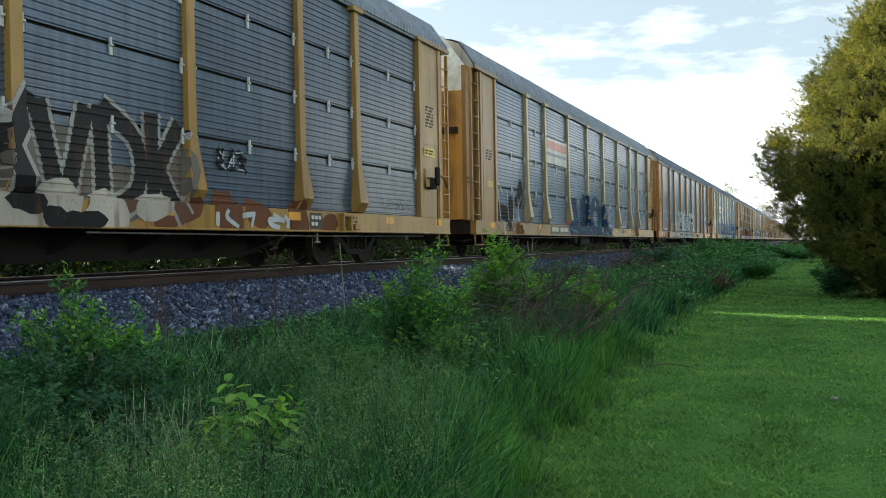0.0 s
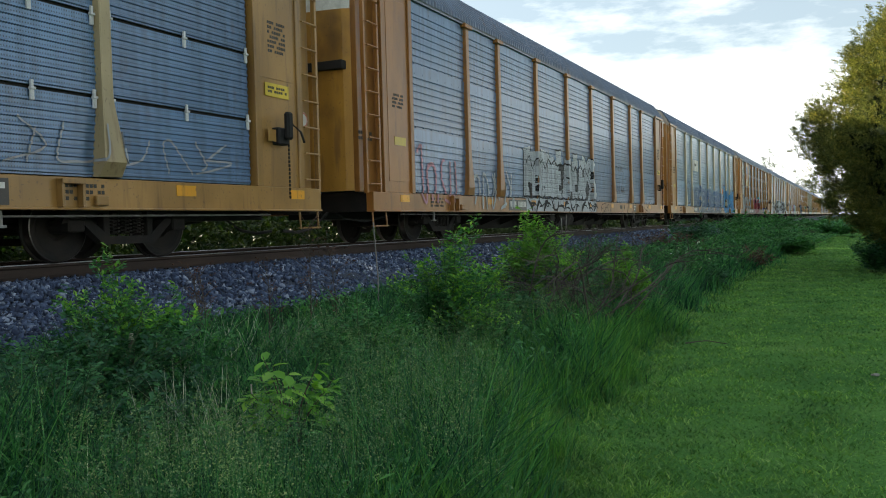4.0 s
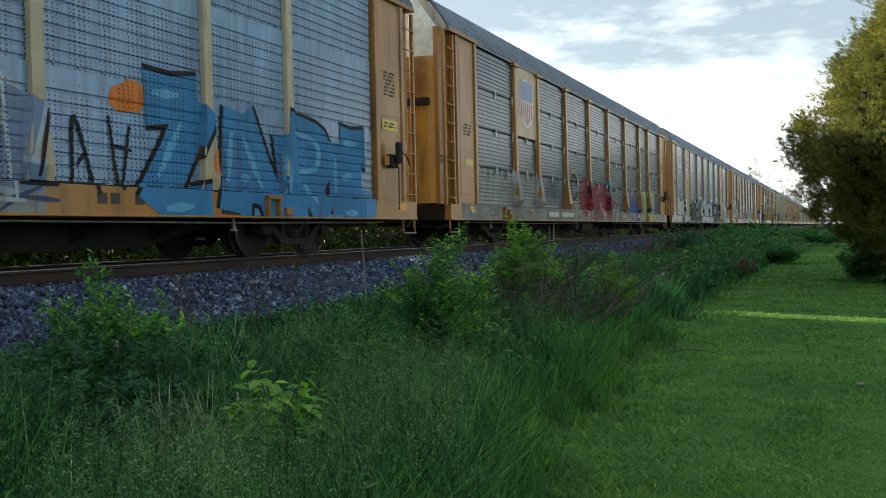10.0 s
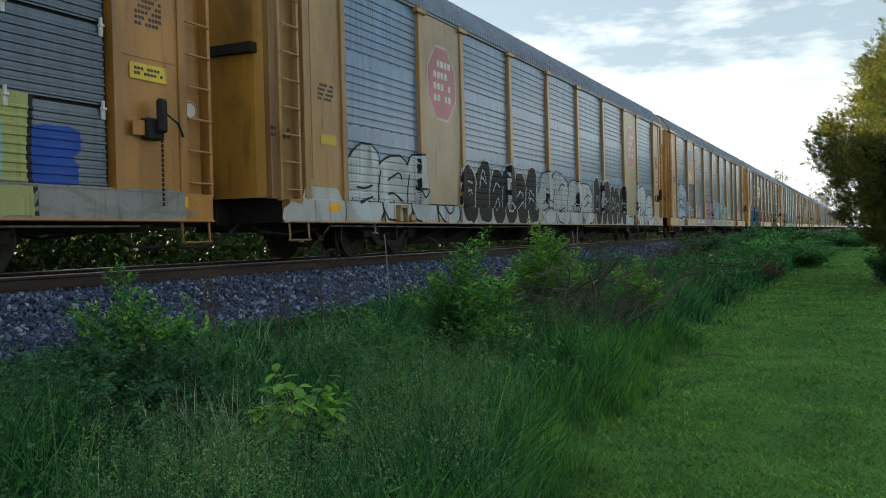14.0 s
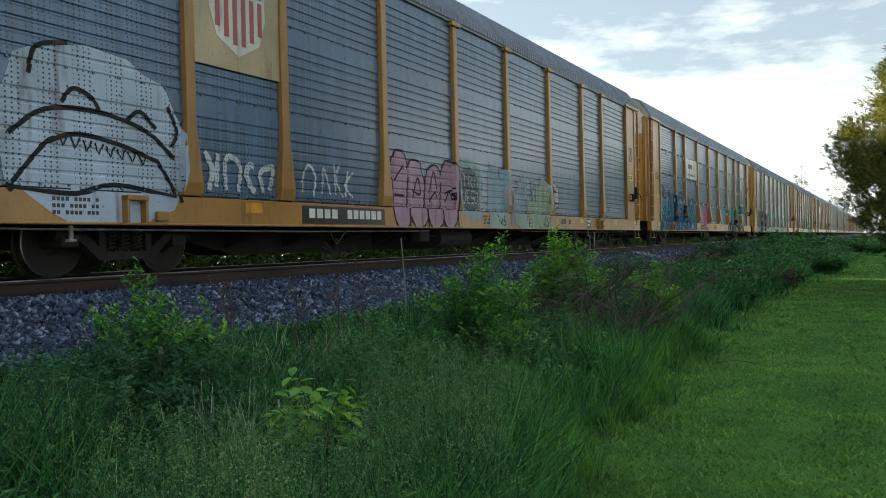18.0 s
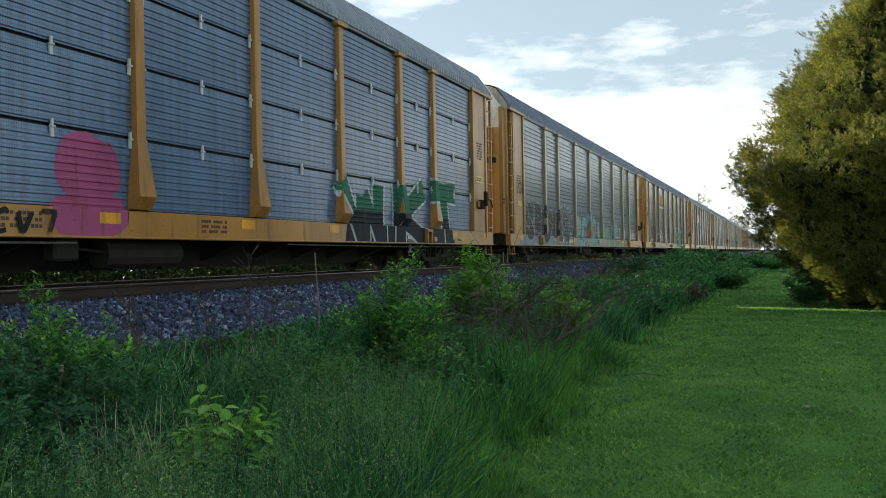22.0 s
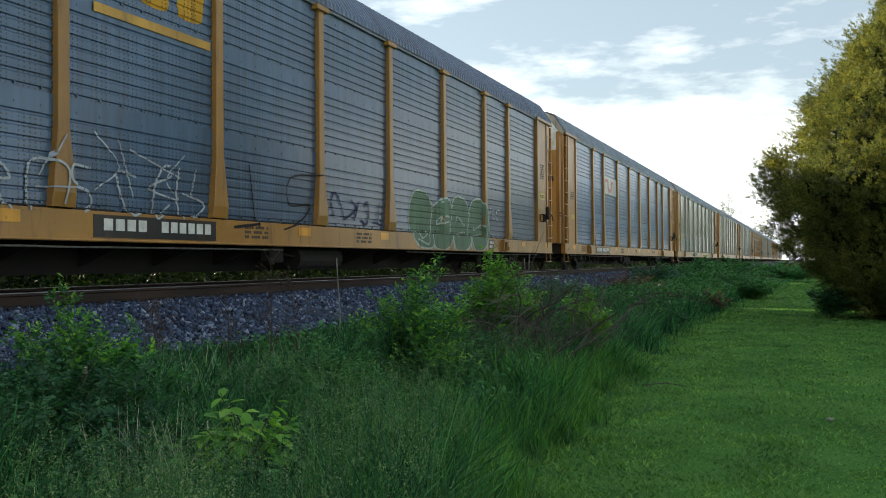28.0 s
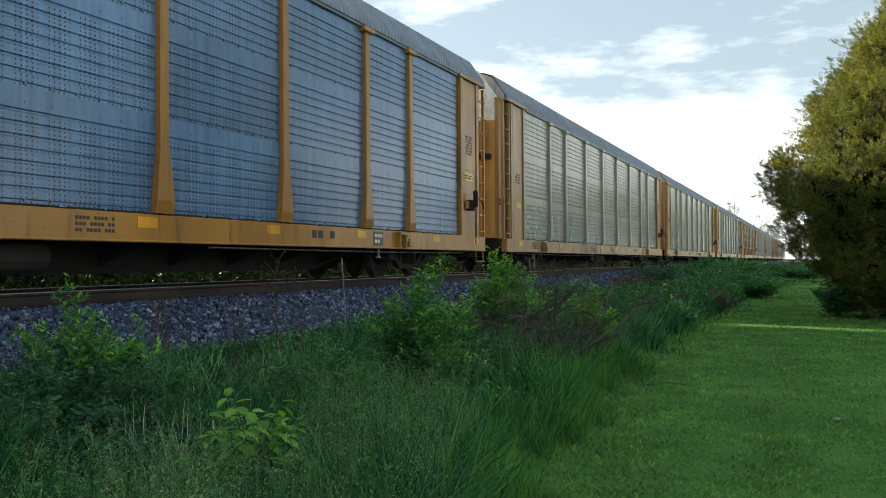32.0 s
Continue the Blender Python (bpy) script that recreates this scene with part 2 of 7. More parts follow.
LEAF_FAR = leafy("sunny_leaf", [(0.0, (0.010, 0.026, 0.006)), (0.5, (0.023, 0.047, 0.009)), (1.0, (0.055, 0.08, 0.016))], 0.3)
CEDAR = leafy("cedar_spray", [(0.0, (0.032, 0.054, 0.02)), (0.5, (0.135, 0.147, 0.046)), (1.0, (0.34, 0.31, 0.105))], 0.32, 0.75)
BLADE = leafy("grass_blade", [(0.0, (0.008, 0.044, 0.026)), (0.5, (0.027, 0.128, 0.057)), (0.85, (0.08, 0.275, 0.09)), (1.0, (0.13, 0.33, 0.12))], 0.38)
LATCH = worn("pale_latch_paint", (0.5, 0.51, 0.52), (0.62, 0.62, 0.62), 0.5, 0, 8, 60)
# grass green darkened in the colour for the shady hollows between tufts
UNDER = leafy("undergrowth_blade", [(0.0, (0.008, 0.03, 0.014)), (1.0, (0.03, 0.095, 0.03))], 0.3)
VERGE = leafy("verge_blade", [(0.0, (0.035, 0.13, 0.035)), (0.6, (0.085, 0.25, 0.055)), (0.93, (0.15, 0.36, 0.07)), (1.0, (0.2, 0.36, 0.1))], 0.42)
STEM = worn("green_stem", (0.045, 0.085, 0.03), (0.09, 0.125, 0.055), 0.8, 0, 6, 40)
LAWN = leafy("lawn_blade", [(0.0, (0.05, 0.145, 0.04)), (0.5, (0.105, 0.245, 0.06)), (0.92, (0.185, 0.35, 0.088)), (1.0, (0.26, 0.37, 0.14))], 0.35)
SEED = leafy("grass_seed_head", [(0.0, (0.06, 0.16, 0.075)), (0.6, (0.14, 0.265, 0.125)), (1.0, (0.31, 0.38, 0.22))], 0.35)
STRAW = leafy("dry_straw", [(0.0, (0.28, 0.31, 0.28)), (1.0, (0.52, 0.56, 0.55))], 0.25)
PETAL = leafy("white_petal", [(0.0, (0.6, 0.6, 0.55)), (1.0, (0.8, 0.8, 0.75))], 0.3)


def stone_material(name, pale=1.0):
    m, n, l, s = nodes_of(name)
    g = n.new("ShaderNodeNewGeometry")
    c = ramp(n, l, g.outputs["Random Per Island"], [(0.0, (0.013, 0.021, 0.05)), (0.45, (0.042, 0.066, 0.132)), (0.85, (0.105, 0.145, 0.235)), (1.0, (0.33, 0.38, 0.47))])
    c = mixed(n, l, 0.5, c, ramp(n, l, noise_node(n, l, 30, 3), [(0.3, (0.5, 0.5, 0.5)), (0.7, (1, 1, 1))]), "MULTIPLY")
    if pale > 1:
        c = mixed(n, l, 0.6, c, (0.30, 0.33, 0.37))
    l.new(c, s.inputs["Base Color"])
    s.inputs["Roughness"].default_value = 0.85
    return m


def ballast_material():
    m, n, l, s = nodes_of("ballast_bed")
    co = n.new("ShaderNodeTexCoord")
    v = n.new("ShaderNodeTexVoronoi")
    v.inputs["Scale"].default_value = 24
    l.new(co.outputs["Object"], v.inputs["Vector"])
    e = n.new("ShaderNodeTexVoronoi")
    e.feature = "DISTANCE_TO_EDGE"
    e.inputs["Scale"].default_value = 24
    l.new(co.outputs["Object"], e.inputs["Vector"])
    c = mixed(n, l, 1.0, (0.035, 0.05, 0.085), ramp(n, l, v.outputs["Color"], [(0.1, (0.5, 0.5, 0.5)), (0.9, (1.4, 1.4, 1.4))]), "MULTIPLY")
    c = mixed(n, l, ramp(n, l, e.outputs[0], [(0.0, (1, 1, 1)), (0.12, (0, 0, 0))]), c, (0.02, 0.02, 0.022))
    l.new(c, s.inputs["Base Color"])
    s.inputs["Roughness"].default_value = 0.9
    bumped(n, l, s, e.outputs[0], 1.0, 0.03)
    return m


def ground_material():
    """Mown lawn on one side of the weeds, dark soil and thatch under them."""
    m, n, l, s = nodes_of("lawn_and_soil")
    co = n.new("ShaderNodeTexCoord")
    xyz = n.new("ShaderNodeSeparateXYZ")
    l.new(co.outputs["Object"], xyz.inputs[0])
    wob = noise_node(n, l, 0.5, 3)
    x = calc(n, l, "ADD", xyz.outputs[0], calc(n, l, "MULTIPLY", wob, 0.9))
    lawn = ramp(n, l, noise_node(n, l, 0.7, 5), [(0.3, (0.052, 0.14, 0.037)), (0.55, (0.088, 0.205, 0.05)), (0.75, (0.13, 0.245, 0.068))])
    lawn = mixed(n, l, 0.6, lawn, ramp(n, l, noise_node(n, l, 35, 4), [(0.3, (0.4, 0.45, 0.4)), (0.65, (1.1, 1.1, 1.0))]), "MULTIPLY")
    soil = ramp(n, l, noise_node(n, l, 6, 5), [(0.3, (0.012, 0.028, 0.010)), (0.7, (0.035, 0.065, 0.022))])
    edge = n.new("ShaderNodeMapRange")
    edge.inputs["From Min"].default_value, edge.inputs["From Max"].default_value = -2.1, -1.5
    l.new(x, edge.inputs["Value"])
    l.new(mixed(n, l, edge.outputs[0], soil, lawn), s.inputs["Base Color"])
    s.inputs["Roughness"].default_value = 1.0
    s.inputs["Specular IOR Level"].default_value = 0.02
    bumped(n, l, s, noise_node(n, l, 50, 4), 0.7, 0.03)
    return m


STONE, FINES, BED, GROUND = stone_material("ballast_stone"), stone_material("gravel_fines", 2.0), ballast_material(), ground_material()


# ---------------------------------------------------------------- mesh helpers
def fast_mesh(name, verts, faces, material):
    verts, faces = np.asarray(verts, np.float32), np.asarray(faces, np.int32)
    me = bpy.data.meshes.new(name)
    k = faces.shape[1]
    me.vertices.add(len(verts))
    me.vertices.foreach_set("co", verts.ravel())
    me.loops.add(faces.size)
    me.loops.foreach_set("vertex_index", faces.ravel())
    me.polygons.add(len(faces))
    me.polygons.foreach_set("loop_start", np.arange(len(faces), dtype=np.int32) * k)
    me.materials.append(material)
    me.update(calc_edges=True)
    return me


def done(name, bm, material, smooth=False):
    bmesh.ops.recalc_face_normals(bm, faces=bm.faces)
    me = bpy.data.meshes.new(name)
    bm.to_mesh(me)
    bm.free()
    for m in material if isinstance(material, (list, tuple)) else [material]:
        me.materials.append(m)
    if smooth:
        me.polygons.foreach_set("use_smooth", [True] * len(me.polygons))
    return me


def add_box(bm, x0, x1, y0, y1, z0, z1, bevel=0.0):
    r = bmesh.ops.create_cube(bm, size=1)
    for v in r["verts"]:
        v.co = Vector(((x0 + x1) / 2 + v.co.x * (x1 - x0), (y0 + y1) / 2 + v.co.y * (y1 - y0), (z0 + z1) / 2 + v.co.z * (z1 - z0)))
    if bevel:
        bmesh.ops.bevel(bm, geom=list({e for v in r["verts"] for e in v.link_edges}), offset=bevel, segments=1, affect="EDGES")
    return r["verts"]


def add_tube(bm, points, radius, sides=6, end=None):
    """A round bar through points; radius may shrink to end."""
    rings, n = [], len(points)
    pts = [Vector(p) for p in points]
    for i, p in enumerate(pts):
        d = (pts[min(i + 1, n - 1)] - pts[max(i - 1, 0)]).normalized()
        a = d.orthogonal().normalized()
        b = d.cross(a)
        r = radius if end is None else radius + (end - radius) * i / (n - 1)
        rings.append([bm.verts.new(p + (a * math.cos(t) + b * math.sin(t)) * r) for t in (2 * math.pi * k / sides for k in range(sides))])
    for i in range(n - 1):
        # match the ring starts so that bars do not twist
        r0, r1 = rings[i], rings[i + 1]
        s = min(range(sides), key=lambda k: (r1[k].co - r0[0].co).length)
        r1[:] = r1[s:] + r1[:s]
        for k in range(sides):
            bm.faces.new((r0[k], r0[(k + 1) % sides], r1[(k + 1) % sides], r1[k]))
    bm.faces.new(rings[0][::-1])
    bm.faces.new(rings[-1])


def add_prism(bm, outline, y0, y1):
    """An outline in x and z, drawn out along y."""
    a = [bm.verts.new((x, y0, z)) for x, z in outline]
    b = [bm.verts.new((x, y1, z)) for x, z in outline]
    n = len(outline)
    for i in range(n):
        bm.faces.new((a[i], a[(i + 1) % n], b[(i + 1) % n], b[i]))
    bm.faces.new(a[::-1])
    bm.faces.new(b)


def add_plate(bm, outline, x0, x1):
    """An outline in y and z, with a thickness along x."""
    a = [bm.verts.new((x0, y, z)) for y, z in outline]
    b = [bm.verts.new((x1, y, z)) for y, z in outline]
    n = len(outline)
    for i in range(n):
        bm.faces.new((a[i], a[(i + 1) % n], b[(i + 1) % n], b[i]))
    bm.faces.new(a[::-1])
    bm.faces.new(b)


def piece(name, mesh, parent, at=(0, 0, 0), tint=None, label=""):
    ob = new(name, mesh)
    ob.parent = parent
    ob.location = at
    if tint:
        ob.color = (*tint, 1)
    return tagged(ob, label)


def part(name, bm, material, parent, label="", tint=None, smooth=False):
    return piece(name, done(name, bm, material, smooth), parent, (0, 0, 0), tint, label)


def turned(n, rng, up=0.0):
    """n random rotations, as an array."""
    q = rng.normal(size=(n, 4))
    q /= np.linalg.norm(q, axis=1)[:, None]
    w, x, y, z = q.T
    return np.stack([np.stack([1 - 2 * (y * y + z * z), 2 * (x * y - z * w), 2 * (x * z + y * w)], 1),
                     np.stack([2 * (x * y + z * w), 1 - 2 * (x * x + z * z), 2 * (y * z - x * w)], 1),
                     np.stack([2 * (x * z - y * w), 2 * (y * z + x * w), 1 - 2 * (x * x + y * y)], 1)], 1)


def aimed(direction, rng, roll=math.pi):
    """Rotations whose x axis points along each direction."""
    d = direction / np.linalg.norm(direction, axis=1)[:, None]
    r = rng.normal(size=d.shape) * (roll / math.pi) + np.array([0, 0, 1.0]) * (1.01 - roll / math.pi)
    b = np.cross(r, d)
    b /= np.linalg.norm(b, axis=1)[:, None] + 1e-9
    return np.stack([d, b, np.cross(d, b)], 2)


def strewn(verts, faces, turns, places, sizes):
    """Copies of one small shape joined into one array of vertices and faces."""
    v = np.einsum("nij,kj->nki", turns, np.asarray(verts)) * np.asarray(sizes)[:, None, None] + places[:, None, :]
    f = np.asarray(faces)[None] + (np.arange(len(places)) * len(verts))[:, None, None]
    return v.reshape(-1, 3), f.reshape(-1, np.asarray(faces).shape[1])


LEAF = ([(0, 0, 0), (0.5, -0.26, 0.05), (1, 0, -0.06), (0.5, 0.26, 0.05)], [(0, 1, 2, 3)])

# ---------------------------------------------------------------- ground and track
TRACK_X, RAIL_Z = -9.45, 1.065


def ground_height(x, y):
    """The lawn lies flat; the weedy bank rises gently to the ballast; beyond the track the land climbs."""
    s = np.clip((-2.2 - np.asarray(x)) / 4.4, 0, 1)
    rise = 0.36 * s * s * (3 - 2 * s)
    fall = np.clip((-12.5 - np.asarray(x)) / 6, 0, 1)
    bank = np.clip((-17.2 - np.asarray(x)) / 4.0, 0, 1)
    return rise * (1 - 0.75 * fall) + 1.75 * bank * bank * (3 - 2 * bank)


def build_ground():
    xs = np.array([-900, -300, -100, -50, -30, -22, -21, -20, -19, -18, -17, -15, -13.5, -12.5, -11, -8, -7, -6.4, -5.8, -5.2, -4.6, -4, -3.4, -2.8, -2.2, -1, 1, 4, 8, 16, 40, 100, 300, 900.0])
    ys = np.array([-300, -100, -40, -20, -10, -5, 0, 3, 6, 9, 12, 16, 20, 25, 30, 40, 55, 75, 100, 150, 250, 400, 700, 1200, 2500.0])
    v = np.array([(x, y, float(ground_height(x, y))) for y in ys for x in xs])
    nx = len(xs)
    f = [(j * nx + i, j * nx + i + 1, (j + 1) * nx + i + 1, (j + 1) * nx + i) for j in range(len(ys) - 1) for i in range(nx - 1)]
    me = fast_mesh("ground", v, f, GROUND)
    me.polygons.foreach_set("use_smooth", [True] * len(me.polygons))
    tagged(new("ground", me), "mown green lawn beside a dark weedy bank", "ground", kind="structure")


def build_ballast():
    rng = np.random.default_rng(3)
    cut = [(-2.95, 0.30), (-1.75, 0.80), (-1.5, 0.84), (-0.6, 0.83), (0, 0.82), (0.6, 0.83), (1.3, 0.85), (1.6, 0.82), (2.2, 0.64), (3.0, 0.39), (3.3, 0.25)]
    ys = np.concatenate([np.arange(-30, 40, 0.5), np.arange(40, 700, 10)])
    v, n = [], len(cut)
    for y in ys:
        for x, z in cut:
            v.append((TRACK_X + x + rng.normal() * 0.05, y, z + rng.normal() * 0.015))
    f = [(j * n + i, j * n + i + 1, (j + 1) * n + i + 1, (j + 1) * n + i) for j in range(len(ys) - 1) for i in range(n - 1)]
    me = fast_mesh("ballast", v, f, BED)
    me.polygons.foreach_set("use_smooth", [True] * len(me.polygons))
    tagged(new("ballast_bed", me), "bed of grey-blue crushed stone under the track", "ballast", kind="structure")
    # loose broken stones on the near shoulder, several cuts of stone
    cube = np.array([(-1, -1, -1), (1, -1, -1), (1, 1, -1), (-1, 1, -1), (-1, -1, 1), (1, -1, 1), (1, 1, 1), (-1, 1, 1)]) * 0.62
    quads = [(0, 3, 2, 1), (4, 5, 6, 7), (0, 1, 5, 4), (1, 2, 6, 5), (2, 3, 7, 6), (3, 0, 4, 7)]
    tri = [t for a, b, c, d in quads for t in ((a, b, c), (a, c, d))]
    vs, fs, base = [], [], 0
    for kind in range(10):
        n = 4600
        y = 1.2 + 62 * rng.random(n) ** 2.3
        x = TRACK_X + 0.86 + 2.35 * rng.random(n)
        z = np.interp(x - TRACK_X, [c[0] for c in cut], [c[1] for c in cut])
        shape = cube * np.array([1.15, 0.95, 0.75]) * (1 + 0.38 * rng.normal(size=(8, 1))) + 0.16 * rng.normal(size=(8, 3))
        v, f = strewn(shape, tri, turned(n, rng), np.stack([x, y, z + 0.014 + 0.012 * rng.random(n)], 1), (0.016 + 0.021 * rng.random(n) ** 1.5) * (1 + 0.014 * y))
        vs.append(v)
        fs.append(f + base)
        base += len(v)
    # pale fines gathered along the foot of the shoulder
    n = 9000
    y = 2.5 + 34 * rng.random(n) ** 1.7
    x = TRACK_X + 2.75 + 0.22 * np.sin(0.9 * y) + 0.24 * rng.normal(size=n)
    z = np.interp(x - TRACK_X, [c[0] for c in cut], [c[1] for c in cut])
    v, f = strewn(cube * np.array([1.1, 0.9, 0.7]), tri, turned(n, rng), np.stack([x, y, np.maximum(z, ground_height(x, y)) + 0.008], 1), (0.006 + 0.012 * rng.random(n)) * (1 + 0.02 * y))
    tagged(new("gravel_fines", fast_mesh("gravel_fines", v, f, FINES)), "pale fine gravel along the foot of the ballast", "gravel", kind="stuff")
    tagged(new("ballast_stones", fast_mesh("ballast_stones", np.concatenate(vs), np.concatenate(fs), STONE)), "loose crushed blue-grey stones on the track shoulder", "ballast", kind="stuff")


def build_track():
    track = tagged(new("railway_track"), "rusty steel rails on dark wooden sleepers in ballast", "railway track")
    track.location = (TRACK_X, 0, 0)
    half = [(0.076, 0.0), (0.076, 0.012), (0.018, 0.035), (0.009, 0.05), (0.009, 0.135), (0.036, 0.15), (0.038, 0.178)]
    for side in (1, -1):
        bm = bmesh.new()
        outline = half + [(-x, z) for x, z in reversed(half)]
        add_prism(bm, [(side * 0.755 + x, RAIL_Z - 0.19 + z) for x, z in outline], -40, 700)
        rail = part("rail", bm, RAIL_RUST, track)
        bm = bmesh.new()
        add_prism(bm, [(side * 0.755 + x, RAIL_Z - 0.012 + z) for x, z in ((0.038, 0), (0.036, 0.008), (0.026, 0.012), (-0.026, 0.012), (-0.036, 0.008), (-0.038, 0))], -40, 700)
        part("rail_head", bm, RAIL_TOP, rail, "bright steel running surface")
    bm = bmesh.new()
    add_box(bm, -1.3, 1.3, -0.115, 0.115, -0.16, 0.0, 0.012)
    sleeper = done("sleeper", bm, TIE)
    bm = bmesh.new()
    add_box(bm, -0.17, 0.17, -0.09, 0.09, 0, 0.016, 0.004)
    for x in (-0.1, 0.1):
        add_box(bm, x - 0.015, x + 0.015, -0.05, -0.02, 0.016, 0.04)
        add_box(bm, x - 0.015, x + 0.015, 0.02, 0.05, 0.016, 0.04)
    plate = done("tie_plate", bm, CAST)
    for i in range(110):
        y = -4 + 0.52 * i
        s = piece("sleeper", sleeper, track, (0, y, RAIL_Z - 0.206))
        piece("tie_plate", plate, s, (0.755, 0, 0.0))


# ---------------------------------------------------------------- autorack cars
PITCH, SPEED, FIRST = 28.6, 8.868, 19.56      # car length over couplers, metres a second, first gap at the start
BAYS = [2.5, 5.3, 7.25, 10.1, 12.95, 15.7, 18.55, 21.35, 23.3, 26.1]
POSTS = BAYS[1:-1]
SILL_LOW, SILL_TOP, PANEL_LOW, EAVE = 0.61, 0.98, 1.0, 4.88
SKIN = 1.475
TAN = (0.36, 0.21, 0.075)
MESHES = {}


def cached(key, make):
    if key not in MESHES:
        MESHES[key] = make()
    return MESHES[key]


def wide_ribs():
    """Profile of one of three sheets: height and depth."""
    out, z = [(0.0, 0.0)], 0.05
    while z < 0.95:
        out += [(z, 0.0), (z + 0.014, 0.014), (z + 0.104, 0.014), (z + 0.122, 0.0)]
        z += 0.142
    return out + [(1.04, 0.0), (1.055, 0.017), (1.294, 0.017)]


def fine_ribs():
    """Profile of one of four finely ribbed tiers."""
    out, z = [(0.0, 0.0), (0.02, 0.0)], 0.02
    while z < 0.86:
        out += [(z + 0.012, 0.016), (z + 0.034, 0.016), (z + 0.046, 0.0), (z + 0.097, 0.0)]
        z += 0.097
    return out[:-1] + [(0.925, 0.0)]


WIDE, FINE = wide_ribs(), fine_ribs()


def sheet_mesh(kind, width):
    def make():
        prof = WIDE if kind == "wide" else FINE
        bm = bmesh.new()
        rows = []
        for z, x in [(prof[0][0], -0.03)] + prof + [(prof[-1][0], -0.03)]:
            rows.append([bm.verts.new((x, y, z)) for y in (0.0, width)])
        for a, b in zip(rows, rows[1:]):
            bm.faces.new((a[0], a[1], b[1], b[0]))
        # bolts along the flat band of a wide sheet
        if kind == "wide":
            for y in np.arange(0.18, width - 0.1, 0.36):
                for z in (0.03, 1.12):
                    add_box(bm, 0.0, 0.022, y - 0.014, y + 0.014, z, z + 0.028)
        return done("side_sheet", bm, SHEET_WIDE if kind == "wide" else SHEET_FINE)
    return cached(("sheet", kind, round(width, 2)), make)


def rib_depth(kind, z):
    """How far the side stands out at this height."""
    if z < PANEL_LOW:
        return 0.0
    step, prof = (1.295, WIDE) if kind == "wide" else (0.97, FINE)
    zz = (z - PANEL_LOW) % step
    return float(np.interp(zz, [p[0] for p in prof], [p[1] for p in prof]))


FOOT = {"fine": (1.585, 1.69, 1.60, 1.59), "wide": (1.575, 1.60, 1.58, 1.575)}   # how far a post stands out, from its foot up


def post_mesh(kind):
    foot = FOOT[kind]

    def make():
        bm = bmesh.new()
        rings = []
        for z, half, x in ((1.0, 0.175, foot[0]), (1.17, 0.165, foot[1]), (1.85, 0.092, foot[2]), (1.95, 0.085, foot[3]), (4.84, 0.085, 1.565)):
            rings.append([bm.verts.new(p) for p in ((1.44, -half, z), (x - 0.01, -half, z), (x, -half + 0.012, z), (x, half - 0.012, z), (x - 0.01, half, z), (1.44, half, z))])
        for a, b in zip(rings, rings[1:]):
            for i in range(6):
                bm.faces.new((a[i], a[(i + 1) % 6], b[(i + 1) % 6], b[i]))
        bm.faces.new(rings[0][::-1])
        bm.faces.new(rings[-1])
        return done("post", bm, PAINT)
    return cached(("post", kind), make)


def cap_mesh():
    def make():
        bm = bmesh.new()
        add_box(bm, 1.45, 1.615, -0.2, 0.2, 4.80, 4.90, 0.012)
        return done("post_cap", bm, PAINT)
    return cached("cap", make)


def box_mesh(key, name, material, boxes, bevel=0.008):
    def make():
        bm = bmesh.new()
        for b in boxes:
            add_box(bm, *b, bevel)
        return done(name, bm, material)
    return cached(key, make)


def roof_mesh():
    def make():
        half = [(1.57, 4.93), (1.56, 5.02), (1.40, 5.26), (1.16, 5.60), (0.9, 5.70), (0.45, 5.765), (0.0, 5.78)]
        line = half + [(-x, z) for x, z in reversed(half[:-1])]
        verts, faces, n = [], [], len(line)
        ys = []
        y = 0.86
        while y < 27.7:
            ys += [(y, 0.0), (y + 0.07, 0.0), (y + 0.085, 0.03), (y + 0.135, 0.03)]
            y += 0.15
        ys.append((27.74, 0.0))
        for y, up in ys:
            for i, (x, z) in enumerate(line):
                u = 0 if i in (0, n - 1) else up
                verts.append((x + (u if x > 0 else -u) * 0.7, y, z + u * 0.7))
        for j in range(len(ys) - 1):
            for i in range(n - 1):
                faces.append((j * n + i, j * n + i + 1, (j + 1) * n + i + 1, (j + 1) * n + i))
        me = fast_mesh("roof", verts, faces, ROOF)
        return me
    return cached("roof", make)


def end_mesh(front, white):
    """The bowed end door, orange below and whiter at the head."""
    def make():
        bm = bmesh.new()
        cols = []
        for k in range(13):
            u = -1 + k / 6
            x = 1.40 * u
            y = (0.66 if front else 0.94) - 0.2 * (1 - u * u) ** 0.6
            cols.append((x, y))
        zs = [1.0, 2.6, 2.62, 4.3, 4.93, 5.25, 5.6, 5.74]
        grid = []
        for z in zs:
            lim = 1.40 if z < 5 else 1.40 - (z - 4.93) * 0.72
            grid.append([bm.verts.new((x * lim / 1.4, y if front else PITCH - y, z)) for x, y in cols])
        for a, b, zt in zip(grid, grid[1:], zs[1:]):
            for i in range(12):
                f = bm.faces.new((a[i], a[i + 1], b[i + 1], b[i]))
                f.material_index = 1 if zt > 4.4 else 0
        me = done("end_door", bm, [DOOR_PAINT, white])
        return me
    return cached(("end", front), make)


def roof_end_mesh(y0, y1):
    half = [(1.52, 4.90), (1.54, 5.0), (1.39, 5.24), (1.15, 5.57), (0.9, 5.67), (0.45, 5.735), (0.0, 5.75)]
    bm = bmesh.new()
    add_prism(bm, half + [(-x, z) for x, z in reversed(half[:-1])], y0, y1)
    return done("roof_end", bm, PAINT)


